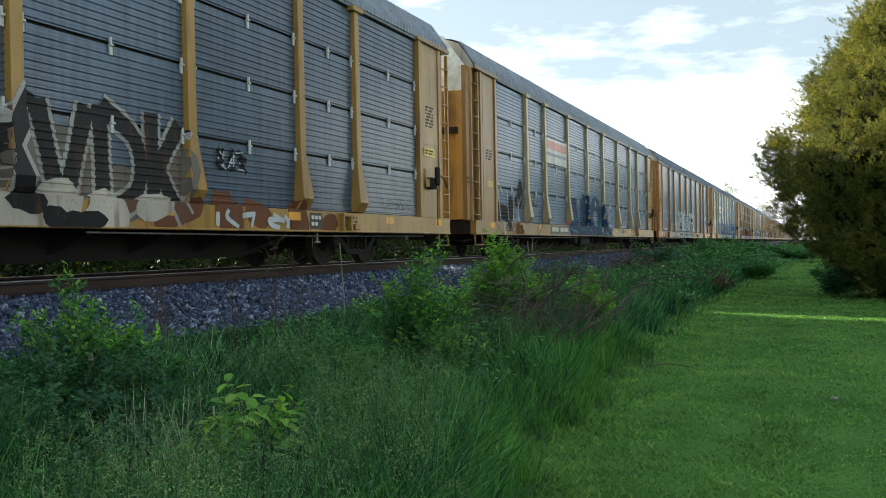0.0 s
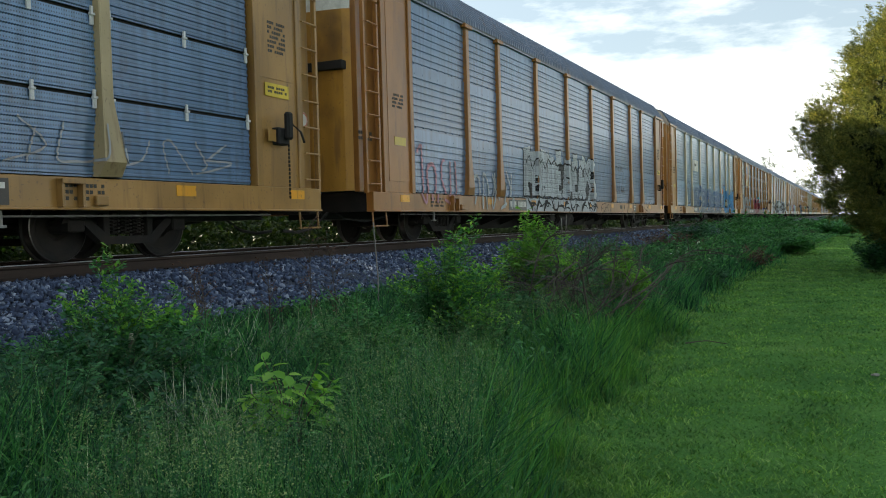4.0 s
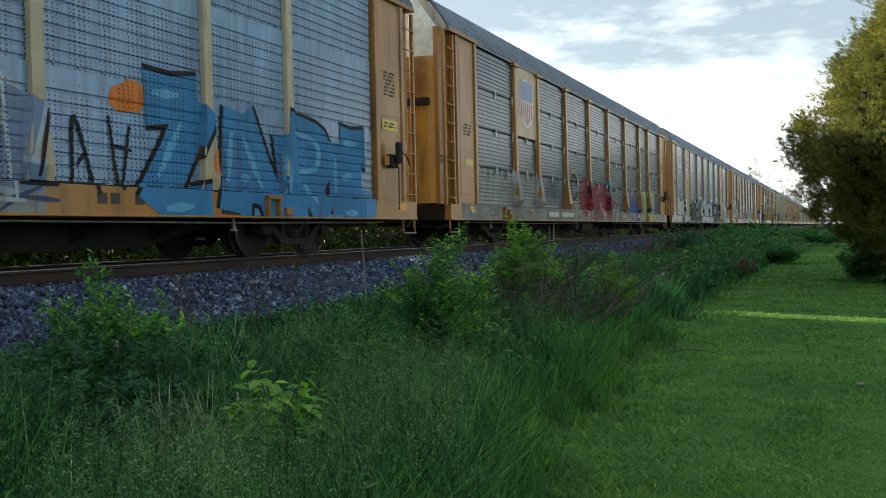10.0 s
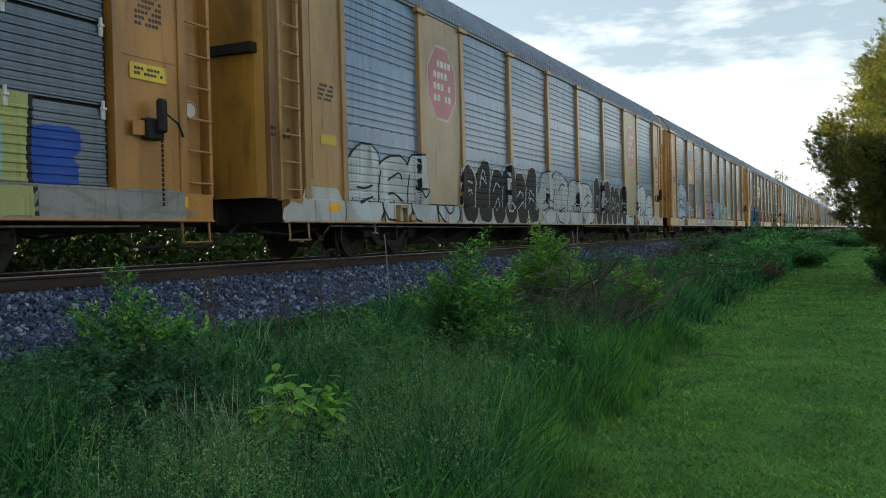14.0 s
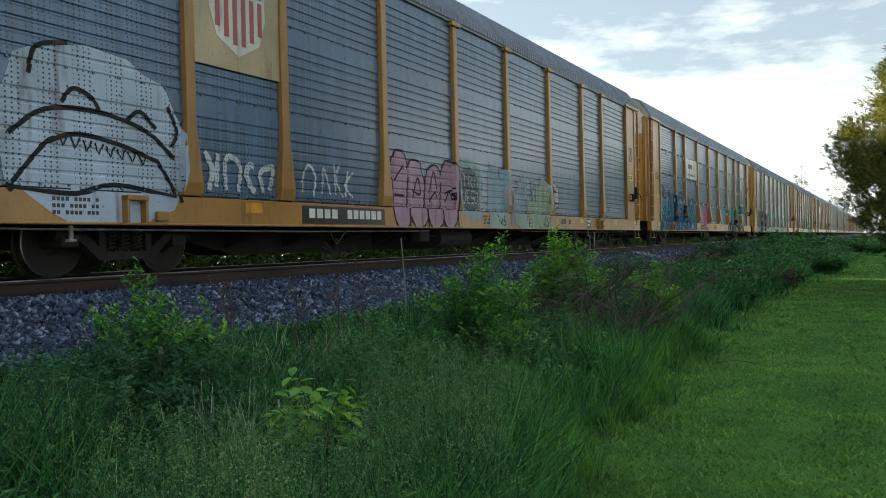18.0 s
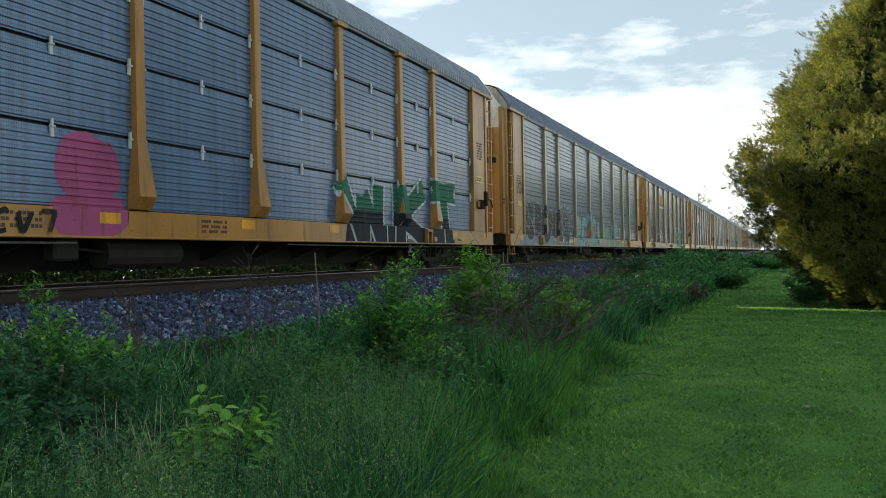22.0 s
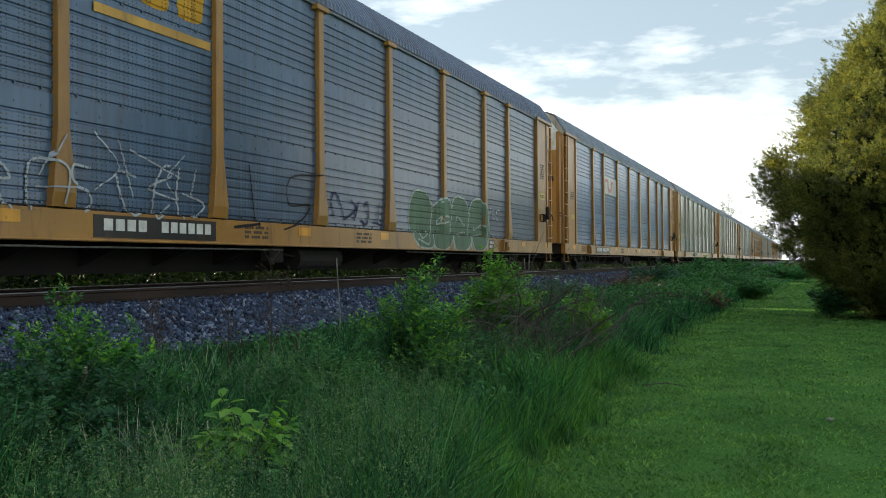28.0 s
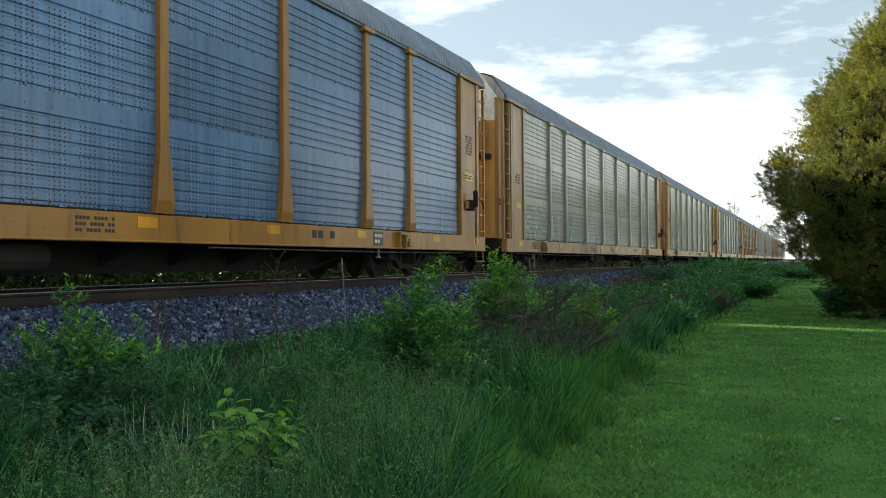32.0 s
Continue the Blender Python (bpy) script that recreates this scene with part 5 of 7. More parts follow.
    wild(c, "fine", 1.5, 27.2, 0.62, 0.975, 26, (0.27, 0.27, 0.27), BLACK, (0.23, 0.23, 0.22), 52, 0.10, 0.02)
    tags(c, "fine", 8.2, 9.4, 1.3, 2.0, 4, (0.03, 0.04, 0.12), 53, 0.035)
    throw_up(c, "fine", 11.9, 16.2, 0.66, 2.25, 4, (0.24, 0.035, 0.055), BLACK, 54, label="dark red rounded mural with teal spots and black edges")
    scattered(c, "fine", 12.4, 16.0, 1.5, 2.1, 8, (0.05, 0.36, 0.34), 58, 0.28, 5)
    scattered(c, "fine", 12.2, 16.4, 0.7, 1.3, 6, (0.42, 0.25, 0.27), 59, 0.35, 4)
    rng = np.random.default_rng(53)
    for y, z, w in ((11.1, 1.75, 0.75), (16.7, 1.6, 0.6)):
        paint_layer(c, "fine", "mural_halo", ribbon([np.array(q) for q in blob(y, z, w * 1.35, w * 1.4, rng, 16, 0.05, 2.2)], 0.05), (0.28, 0.27, 0.13), 1)
        paint_layer(c, "fine", "mural_edge", ribbon([np.array(q) for q in blob(y, z, w, w * 1.05, rng, 16, 0.05, 2.2)], 0.11), BLACK, 2)
    tags(c, "fine", 10.4, 11.8, 0.9, 1.3, 2, (0.28, 0.27, 0.13), 55, 0.06)
    tags(c, "fine", 18.0, 20.5, 1.1, 1.8, 5, GREY, 56, 0.025)
    scattered(c, "fine", 19.6, 25.4, 0.75, 1.75, 22, (0.025, 0.075, 0.34), 56, 0.6, 0)
    lettered(c, "fine", "UAIN", 21.4, 24.9, 0.66, 1.95, (0.36, 0.39, 0.16), (0.015, 0.02, 0.02), 57, 0.5, 0.13, shine=(0.25, 0.45, 0.42), label="pale yellow sprayed mural on blue patches")
    number_plate_bars(c, 7.9, 10.9)

    c = autorack(5, "wide", (0.44, 0.45, 0.455), (0.40, 0.31, 0.19), "grey autorack with rows of black and white bubble graffiti")
    for a, b in ((5.39, 7.16), (21.44, 23.21)):
        plate(c, a, b, 1.02, 4.86, (0.33, 0.235, 0.12), 1.528, "emblem_panel", "tan panel behind a red octagon sign")
        bm = bmesh.new()
        add_plate(bm, [((a + b) / 2 + 0.72 * math.cos(t), 3.55 + 0.85 * math.sin(t)) for t in (math.pi / 8 + k * math.pi / 4 for k in range(8))], 1.532, 1.536)
        piece("sign_border", done("sign_border", bm, PAINT), c, (0, 0, 0), (0.5, 0.42, 0.42))
        bm = bmesh.new()
        add_plate(bm, [((a + b) / 2 + 0.66 * math.cos(t), 3.55 + 0.79 * math.sin(t)) for t in (math.pi / 8 + k * math.pi / 4 for k in range(8))], 1.536, 1.54)
        piece("sign", done("sign", bm, PAINT), c, (0, 0, 0), (0.40, 0.07, 0.10), "faded red octagon sign")
        bars(c, (a + b) / 2 - 0.42, (a + b) / 2 + 0.42, 3.1, 4.05, 5, LETTER, 1.5405, 4)
    scattered(c, "wide", 1.0, 27, 0.64, 0.95, 60, (0.45, 0.46, 0.46), 60, 0.8, 0)
    for i, (a, b, dark) in enumerate(((2.6, 7.0, 0), (7.2, 12.0, 1), (12.2, 17.3, 0), (17.5, 21.4, 1), (21.5, 26.0, 0))):
        throw_up(c, "wide", a, b, 0.64, 2.1, 6 if dark else 4, BLACK if dark else WHITE, WHITE if dark else BLACK, 61 + i)

    c = autorack(6, "wide", (0.275, 0.285, 0.29), (0.42, 0.28, 0.10), "dull grey autorack with pastel graffiti along its side")
    plate(c, 5.39, 7.16, 2.75, 4.86, (0.42, 0.33, 0.20), 1.525, "emblem_panel", "tan panel behind a shield emblem")
    shield(c, 6.27, 3.75, 1.05, 1.5, 1.531)
    rng = np.random.default_rng(70)
    paint_layer(c, "wide", "mural", [blob(3.9, 1.6, 2.5, 2.1, rng, 26, 0.05, 2.4)], (0.40, 0.48, 0.60), 0, "pale blue monster-like graffiti blob")
    for line in ([(2.75, 1.55), (3.2, 1.85), (3.9, 1.9), (4.6, 1.75), (5.05, 1.45)], [(3.2, 1.5), (3.6, 1.62), (4.2, 1.55), (4.75, 1.4)], [(2.7, 0.95), (3.15, 1.45), (3.3, 1.55)], [(4.75, 1.42), (5.0, 1.1), (5.1, 0.9)],
                 [(2.75, 1.0), (3.5, 0.95), (4.1, 1.08), (5.0, 0.98)], [(3.4, 1.95), (3.55, 2.12), (3.8, 2.05), (3.9, 1.92)], [(4.3, 1.85), (4.5, 1.98), (4.75, 1.8)], [(3.0, 2.2), (3.1, 2.5), (3.5, 2.62)], [(4.95, 2.1), (5.1, 1.8), (5.0, 1.6)]):
        paint_layer(c, "wide", "mural_line", ribbon(curve_through(line, 4), 0.055), BLACK, 2)
    for k in range(8):
        y = 3.35 + 0.16 * k
        paint_layer(c, "wide", "mural_line", ribbon([(y, 1.6 - 0.02 * k), (y + 0.06, 1.48 - 0.02 * k), (y + 0.12, 1.6 - 0.02 * k)], 0.03), BLACK, 2)
    tags(c, "wide", 5.5, 7.1, 1.1, 1.6, 4, WHITE, 72, 0.09)
    tags(c, "wide", 7.7, 9.2, 1.1, 1.6, 4, WHITE, 73, 0.05)
    throw_up(c, "wide", 10.3, 12.95, 0.64, 1.95, 4, (0.42, 0.27, 0.36), BLACK, 74)
    paint_layer(c, "wide", "mural_halo", [blob(13.65, 1.45, 1.35, 1.25, rng, 24, 0.06, 3.0)], (0.33, 0.41, 0.47), 0)
    paint_layer(c, "wide", "mural_ground", [blob(13.65, 1.45, 0.95, 0.9, rng, 24, 0.06, 3.0)], (0.15, 0.16, 0.165), 1)
    tags(c, "wide", 13.25, 14.1, 1.15, 1.45, 4, WHITE, 75, 0.035)
    tags(c, "wide", 13.25, 14.1, 1.5, 1.8, 3, WHITE, 79, 0.035)
    lettered(c, "wide", "TEIE", 14.5, 17.0, 0.64, 1.9, (0.29, 0.40, 0.46), (0.42, 0.40, 0.47), 76, 0.62, 0.12, low=(0.98, (0.34, 0.44, 0.40)), slope=0.15, label="pale blue and green block mural")
    lettered(c, "wide", "IR", 16.9, 18.4, 0.64, 1.65, (0.36, 0.45, 0.36), (0.48, 0.54, 0.52), 78, 0.6, 0.1)
    for k, y in enumerate((14.9, 16.5, 17.9)):
        tags(c, "wide", y, y + 0.55, 0.68, 0.93, 3, BLACK, 175 + k, 0.035)
    paint_layer(c, "wide", "badge", [blob(18.95, 1.5, 0.75, 0.75, rng, 20, 0.02, 2.0)], BLACK, 1)
    paint_layer(c, "wide", "badge", [blob(18.95, 1.5, 0.66, 0.66, rng, 20, 0.02, 2.0)], (0.5, 0.5, 0.5), 2)
    tags(c, "wide", 18.7, 19.2, 1.3, 1.7, 1, BLACK, 77, 0.06)
    number_plate_bars(c, 7.6, 10.0)

    c = autorack(7, "fine", (0.34, 0.37, 0.40), (0.45, 0.30, 0.10), "grey-blue autorack with blue graffiti and a green mural")
    plate(c, 7.34, 10.0, 3.0, 3.88, (0.62, 0.63, 0.63), 1.522, "sign_panel", "white panel with dark bars")
    bars(c, 8.0, 9.3, 3.35, 3.7, 3, LETTER_DARK, 1.53)
    bars(c, 7.9, 9.5, 3.1, 3.22, 9, LETTER_DARK, 1.53)
    paint_layer(c, "fine", "mural_ground", [[(2.2, 0.62), (9.6, 0.62), (9.3, 1.25), (8.0, 1.75), (4.4, 1.7), (2.4, 1.5)]], (0.007, 0.022, 0.065), 0)
    lettered(c, "fine", "SAKENS", 2.3, 9.6, 0.66, 2.3, (0.011, 0.045, 0.135), (0.08, 0.40, 0.50), 81, 0.36, 0.11, shine=(0.09, 0.42, 0.50), slope=0.2, label="deep blue sprayed mural with cyan outlines")
    tags(c, "fine", 2.4, 9.2, 0.7, 1.9, 8, (0.05, 0.30, 0.40), 82, 0.035)
    rng = np.random.default_rng(83)
    paint_layer(c, "fine", "paint_patch", [blob(12.1, 1.5, 1.0, 0.9, rng, 16, 0.1, 2.4), blob(12.1, 0.9, 1.3, 0.55, rng, 16, 0.08, 3)], (0.36, 0.085, 0.20), 0)
    tags(c, "fine", 10.6, 11.6, 0.68, 0.92, 3, BLACK, 84, 0.06)
    paint_layer(c, "fine", "mural_ground", [[(18.6, 0.62), (24.6, 0.62), (24.4, 0.98), (18.7, 0.98)]], (0.012, 0.018, 0.03), 0)
    lettered(c, "fine", "WKT", 18.5, 25.2, 0.66, 1.98, (0.022, 0.16, 0.10), WHITE, 85, 0.42, 0.14, low=(1.28, (0.012, 0.02, 0.035)), label="green and black block mural with white outlines")
    number_plate_bars(c, 7.7, 9.3)

    c = autorack(8, "wide", (0.26, 0.247, 0.247), (0.42, 0.30, 0.09), "grey autorack with faded brown and teal graffiti", (0.36, 0.31, 0.18))
    lettered(c, "wide", "SRONES", 2.7, 8.9, 0.95, 1.95, (0.085, 0.08, 0.085), (0.34, 0.34, 0.36), 91, 0.42, 0.07, shine=(0.15, 0.12, 0.11), slope=0.2, label="dull brown mural with pale outlines")
    tags(c, "wide", 2.5, 9.8, 0.95, 2.2, 9, (0.4, 0.4, 0.42), 92, 0.05)
    scattered(c, "wide", 2.0, 9.6, 0.64, 0.95, 18, (0.26, 0.32, 0.40), 93, 0.7, 0)
    mural(c, "wide", 10.4, 15.4, 0.66, 1.9, 5, (0.22, 0.40, 0.43), (0.16, 0.24, 0.26), 94, halo=None, fat=0.44, mid=(0.3, 0.5, 0.5))
    scattered(c, "wide", 10.0, 16.0, 0.8, 1.7, 7, (0.46, 0.2, 0.1), 95, 0.45, 0)
    mural(c, "wide", 16.4, 21.0, 0.7, 1.7, 5, (0.20, 0.34, 0.28), (0.25, 0.32, 0.3), 96, halo=None, fat=0.4)
    rng = np.random.default_rng(97)
    paint_layer(c, "wide", "paint_patch", [blob(1.85, 2.15, 0.4, 0.4, rng, 16, 0.06, 2.4)], (0.22, 0.42, 0.62), 1)
    tags(c, "wide", 1.65, 2.35, 2.3, 2.7, 4, BLACK, 98, 0.04)
    bm = bmesh.new()
    add_plate(bm, [(2.0 + 0.3 * math.cos(t), 4.2 + 0.3 * math.sin(t)) for t in (k * math.pi / 10 for k in range(20))], 1.532, 1.538)
    piece("round_emblem", done("round_emblem", bm, PAINT), c, (0, 0, 0), (0.05, 0.14, 0.16), "round dark teal emblem")
    number_plate_bars(c, 6.8, 9.6)

    c = autorack(9, "wide", (0.215, 0.235, 0.245), (0.42, 0.285, 0.095), "grey autorack with a green bubble mural and yellow emblem")
    tags(c, "wide", 2.6, 5.2, 1.2, 2.2, 4, (0.02, 0.03, 0.08), 101, 0.13)
    tags(c, "wide", 6.0, 9.9, 0.95, 1.75, 6, (0.42, 0.47, 0.52), 102, 0.032)
    tags(c, "wide", 6.6, 9.4, 1.2, 1.9, 3, (0.42, 0.47, 0.52), 107, 0.025)
    tags(c, "wide", 10.4, 12.8, 0.9, 2.1, 2, BLACK, 103, 0.04)
    tags(c, "wide", 13.3, 15.5, 1.1, 1.6, 4, (0.03, 0.03, 0.08), 104, 0.04)
    throw_up(c, "wide", 16.7, 21.4, 0.64, 1.95, 4, (0.16, 0.25, 0.17), (0.5, 0.58, 0.55), 105)
    tags(c, "wide", 21.6, 22.6, 1.5, 1.8, 3, (0.5, 0.55, 0.6), 106, 0.03)
    for i in range(3):
        rng = np.random.default_rng(108 + i)
        paint_layer(c, "wide", "emblem_block", [blob(8.1 + 0.72 * i, 4.02, 0.56, 0.56, rng, 16, 0.02, 5.0)], (0.62, 0.34, 0.03), 0, "plain yellow emblem block")
    plate(c, 7.75, 9.95, 3.42, 3.54, (0.62, 0.34, 0.03), SKIN + 0.034, "emblem_line", "yellow line under the emblem")
    number_plate_bars(c, 7.7, 10.0)

    c = autorack(10, "wide", (0.36, 0.42, 0.46), (0.44, 0.28, 0.07), "clean blue-grey autorack with a red emblem")
    plate(c, 7.36, 9.98, 3.25, 4.0, (0.46, 0.48, 0.49), SKIN + 0.033, "sign_panel", "white panel with a red line emblem")
    line = [(0.08, 0.3), (0.1, 0.75), (0.4, 0.78), (0.45, 0.28), (0.75, 0.24), (0.8, 0.7), (0.95, 0.78)]
    bm = bmesh.new()
    for q in ribbon(curve_through([(7.45 + 1.85 * a, 3.28 + 0.68 * b) for a, b in line], 4), 0.15):
        add_plate(bm, [tuple(v) for v in q], SKIN + 0.038, SKIN + 0.042)
    piece("emblem", done("emblem", bm, PAINT), c, (0, 0, 0), (0.42, 0.02, 0.04), "red line emblem")
    number_plate_bars(c, 5.65, 8.2)

    c = autorack(11, "wide", (0.42, 0.43, 0.42), (0.40, 0.30, 0.14), "silver autorack with pale teal tags", (0.40, 0.39, 0.34))
    tags(c, "wide", 2.6, 8.5, 0.9, 2.0, 7, (0.35, 0.5, 0.55), 111, 0.08)
    tags(c, "wide", 9.0, 12.0, 0.66, 1.0, 5, (0.2, 0.25, 0.3), 112, 0.05)
    tones = [(0.42, 0.42, 0.38), (0.36, 0.38, 0.39), (0.40, 0.40, 0.36), (0.30, 0.31, 0.31), (0.42, 0.42, 0.39), (0.38, 0.39, 0.38), (0.40, 0.40, 0.38), (0.36, 0.37, 0.37)]
    for i, tone in enumerate(tones):
        c = autorack(12 + i, "fine" if i in (2,) else "wide", tone, (0.40, 0.27, 0.10), "weathered grey autorack far down the track", ((0.40, 0.38, 0.32), None)[i % 3 == 2])
        tags(c, "wide" if i != 2 else "fine", 3.0 + i, 9.0 + i, 0.8, 1.9, 6, (0.5, 0.52, 0.55), 121 + i, 0.08)


build_ground()
build_ballast()
build_train()


# ---------------------------------------------------------------- plants
def blades(name, x, y, z, height, width, lean, material, label, rng, steps=((0.0, 1.0), (0.5, 0.85), (0.85, 0.5), (1.0, 0.06))):
    """Grass: each blade a bent, tapering strip."""
    n, m = len(x), len(steps)
    a = rng.random(n) * 2 * math.pi
    b = rng.random(n) * 2 * math.pi
    side = np.stack([np.cos(a), np.sin(a), np.zeros(n)], 1) * (width / 2)[:, None]
    bend = np.stack([np.cos(b), np.sin(b), np.zeros(n)], 1) * (lean * height)[:, None]
    root = np.stack([x, y, z - 0.01], 1)
    up = np.array([0, 0, 1.0])
    levels = []
    for u, w in steps:
        p = root + up * (height * (u - 0.18 * lean * u * u))[:, None] + bend * (u * u)
        levels += [p - side * w, p + side * w]
    v = np.stack(levels, 1).reshape(-1, 3)
    k = np.arange(n)[:, None] * 2 * m
    f = np.concatenate([k + np.array([[2 * i, 2 * i + 1, 2 * i + 3, 2 * i + 2]]) for i in range(m - 1)])
    f = f.reshape(m - 1, n, 4).transpose(1, 0, 2).reshape(-1, 4)
    return tagged(new(name, fast_mesh(name, v, f, material)), label, "grass", kind="stuff")


def field(x, y, scale, seed=0.0):
    """Smooth patches over the ground."""
    return np.array([noise.noise(Vector((a * scale, b * scale, seed))) for a, b in zip(x, y)])


def lawn_edge(y):
    """Where the mower stops, by distance down the track; it wanders."""
    y = np.asarray(y, float)
    base = np.interp(y, [0, 3, 4, 6, 9, 18, 29, 45], [-0.9, -1.25, -1.5, -1.75, -2.0, -2.35, -2.1, -2.6])
    return base + 0.13 * np.sin(1.9 * y + 0.6) + 0.08 * np.sin(4.3 * y) + 0.05 * np.sin(9.7 * y + 1.0)


def clearing(x, y):
    """Lower grass round the sapling and the straw, seen over them."""
    near = np.hypot(x + 2.55, y - 3.45) / 0.6
    straw = 0.3 + np.hypot((x + 2.95) / 1.3, y - 3.25) / 0.8
    hollow = 0.35 + np.hypot((x + 4.1) / 1.3, y - 3.6) / 1.1
    return np.clip(np.minimum(np.minimum(near, straw), hollow), 0.4, 1)


def build_grass():
    rng = np.random.default_rng(21)
    # tall weedy grass on the bank, in tufts
    tufts, per = 4600, 17
    ty = 1.6 + 34 * rng.random(tufts) ** 1.8
    edge = lawn_edge(ty)
    tx = -6.3 + (edge + 6.3) * rng.random(tufts) ** 0.85
    vigour = 0.55 + 0.75 * rng.random(tufts)
    size = 0.05 + 0.07 * rng.random(tufts) + 0.004 * ty
    x = np.repeat(tx, per) + rng.normal(size=tufts * per) * np.repeat(size, per)
    y = np.repeat(ty, per) + rng.normal(size=tufts * per) * np.repeat(size, per)
    vig = np.repeat(vigour, per)
    keep = (np.hypot(x, y) > 2.5) & (x > -1.75 * y - 0.5) & (x > -6.45)
    x, y, vig = x[keep], y[keep], vig[keep]
    tall = np.clip(0.27 + 0.22 * (x + 5.6), 0.14, 0.52)
    tall *= np.clip((lawn_edge(y) - x + 0.10) / 0.42, 0.22, 1) * (1 + 0.5 * field(x, y, 0.9)) * vig * (0.6 + 0.5 * rng.random(len(x))) * clearing(x, y)
    r = np.hypot(x, y)
    blades("tall_grass", x, y, ground_height(x, y), tall, 0.0042 + 0.0010 * r, 0.2 + 0.6 * rng.random(len(x)), BLADE, "tall unmown green grass on the track bank", rng)
    # lighter, finer grass along the mown edge
    tufts, per = 1100, 16
    ty = 2.4 + 9 * rng.random(tufts) ** 1.6
    tx = lawn_edge(ty) - 1.25 * rng.random(tufts) ** 1.3 + 0.05
    x = np.repeat(tx, per) + rng.normal(size=tufts * per) * 0.05
    y = np.repeat(ty, per) + rng.normal(size=tufts * per) * 0.05
    keep = np.hypot(x, y) > 2.6
    x, y = x[keep], y[keep]
    h = np.repeat(0.22 + 0.30 * rng.random(tufts), per)[keep] * (0.6 + 0.5 * rng.random(len(x))) * np.clip((lawn_edge(y) - x + 0.2) / 0.4, 0.3, 1) * clearing(x, y)
    blades("verge_grass", x, y, ground_height(x, y), h, 0.0030 + 0.0007 * np.hypot(x, y), 0.15 + 0.5 * rng.random(len(x)), VERGE, "light green grass along the mown edge", rng)
    # clumps of taller, yellower stalks standing in the verge
    tufts, per = 90, 26
    ty = 3.6 + 6.0 * rng.random(tufts)
    tx = lawn_edge(ty) - 0.25 - 1.5 * rng.random(tufts) ** 1.2
    x = np.repeat(tx, per) + rng.normal(size=tufts * per) * 0.045
    y = np.repeat(ty, per) + rng.normal(size=tufts * per) * 0.045
    h = np.repeat(0.42 + 0.22 * rng.random(tufts), per) * (0.6 + 0.5 * rng.random(len(x))) * clearing(x, y)
    blades("stalk_grass", x, y, ground_height(x, y), h, 0.0035 + 0.0006 * np.hypot(x, y), 0.08 + 0.3 * rng.random(len(x)), VERGE, "tall yellow-green stalks in the verge", rng)
    # broad arching blades in the near grass
    n = 1500
    x, y = -4.6 + 3.0 * rng.random(n), 2.5 + 2.6 * rng.random(n)
    keep = (np.hypot(x, y) > 2.7) & (x < lawn_edge(y) - 0.2)
    x, y = x[keep], y[keep]
    blades("arching_grass", x, y, ground_height(x, y), (0.32 + 0.3 * rng.random(len(x))) * clearing(x, y), 0.006 + 0.005 * rng.random(len(x)), 0.5 + 0.9 * rng.random(len(x)), BLADE, "broad arching grass blades", rng, ((0.0, 0.7), (0.3, 1.0), (0.6, 0.9), (0.85, 0.55), (1.0, 0.05)))
    # softer undergrowth that fills between the tufts, its colour darkened to read as shade
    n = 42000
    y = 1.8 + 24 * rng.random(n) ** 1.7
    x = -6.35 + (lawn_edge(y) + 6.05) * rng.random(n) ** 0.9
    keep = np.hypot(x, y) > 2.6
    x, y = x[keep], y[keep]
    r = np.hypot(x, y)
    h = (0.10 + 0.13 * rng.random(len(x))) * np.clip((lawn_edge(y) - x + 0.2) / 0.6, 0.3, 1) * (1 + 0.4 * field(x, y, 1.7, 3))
    blades("undergrowth", x, y, ground_height(x, y), h, 0.005 + 0.0012 * r, 0.6 + 0.8 * rng.random(len(x)), UNDER, "undergrowth between the grass tufts, coloured dark for the shade there", rng, ((0.0, 1.0), (0.6, 0.9), (1.0, 0.1)))
    # mown lawn
    n = 210000
    y = 3.4 + 56 * rng.random(n) ** 2.5
    left = lawn_edge(y) - 0.45
    x = left + (0.16 * y + 1.7 - left) * rng.random(n)
    r = np.hypot(x, y)
    patch = field(x[::1], y[::1], 2.2, 5) + 0.7 * np.sin(7 * x + 3 * np.sin(2 * y)) * 0.25
    blades("lawn_grass", x, y, ground_height(x, y), (0.020 + 0.022 * rng.random(n)) * (1 + 0.55 * patch) * (1 + 1.6 * np.exp(-np.clip(x - left - 0.45, 0, 9) / 0.25)), 0.0034 + 0.0012 * r, 0.5 + 0.9 * rng.random(n), LAWN, "short mown lawn grass in the shade of the train", rng, ((0.0, 1.0), (0.6, 0.8), (1.0, 0.1)))
    # the same growth round and behind the standpoint, thinner
    n = 9000
    y = -14 + 17.5 * rng.random(n)
    x = -6.3 + (lawn_edge(np.clip(y, 1.5, 4)) + 6.3) * rng.random(n)
    keep = np.hypot(x, y) > 2.5
    x, y = x[keep], y[keep]
    blades("bank_grass", x, y, ground_height(x, y), 0.2 + 0.25 * rng.random(len(x)), np.full(len(x), 0.018), 0.2 + 0.6 * rng.random(len(x)), BLADE, "tall unmown green grass on the track bank", rng, ((0.0, 1.0), (0.6, 0.8), (1.0, 0.1)))
    n = 16000
    x, y = -1.4 + 10 * rng.random(n), -12 + 15.5 * rng.random(n)
    blades("near_lawn_grass", x, y, ground_height(x, y), 0.025 + 0.02 * rng.random(n), np.full(n, 0.012), 0.5 + 0.9 * rng.random(n), LAWN, "short mown lawn grass in the shade of the train", rng, ((0.0, 1.0), (0.6, 0.8), (1.0, 0.1)))
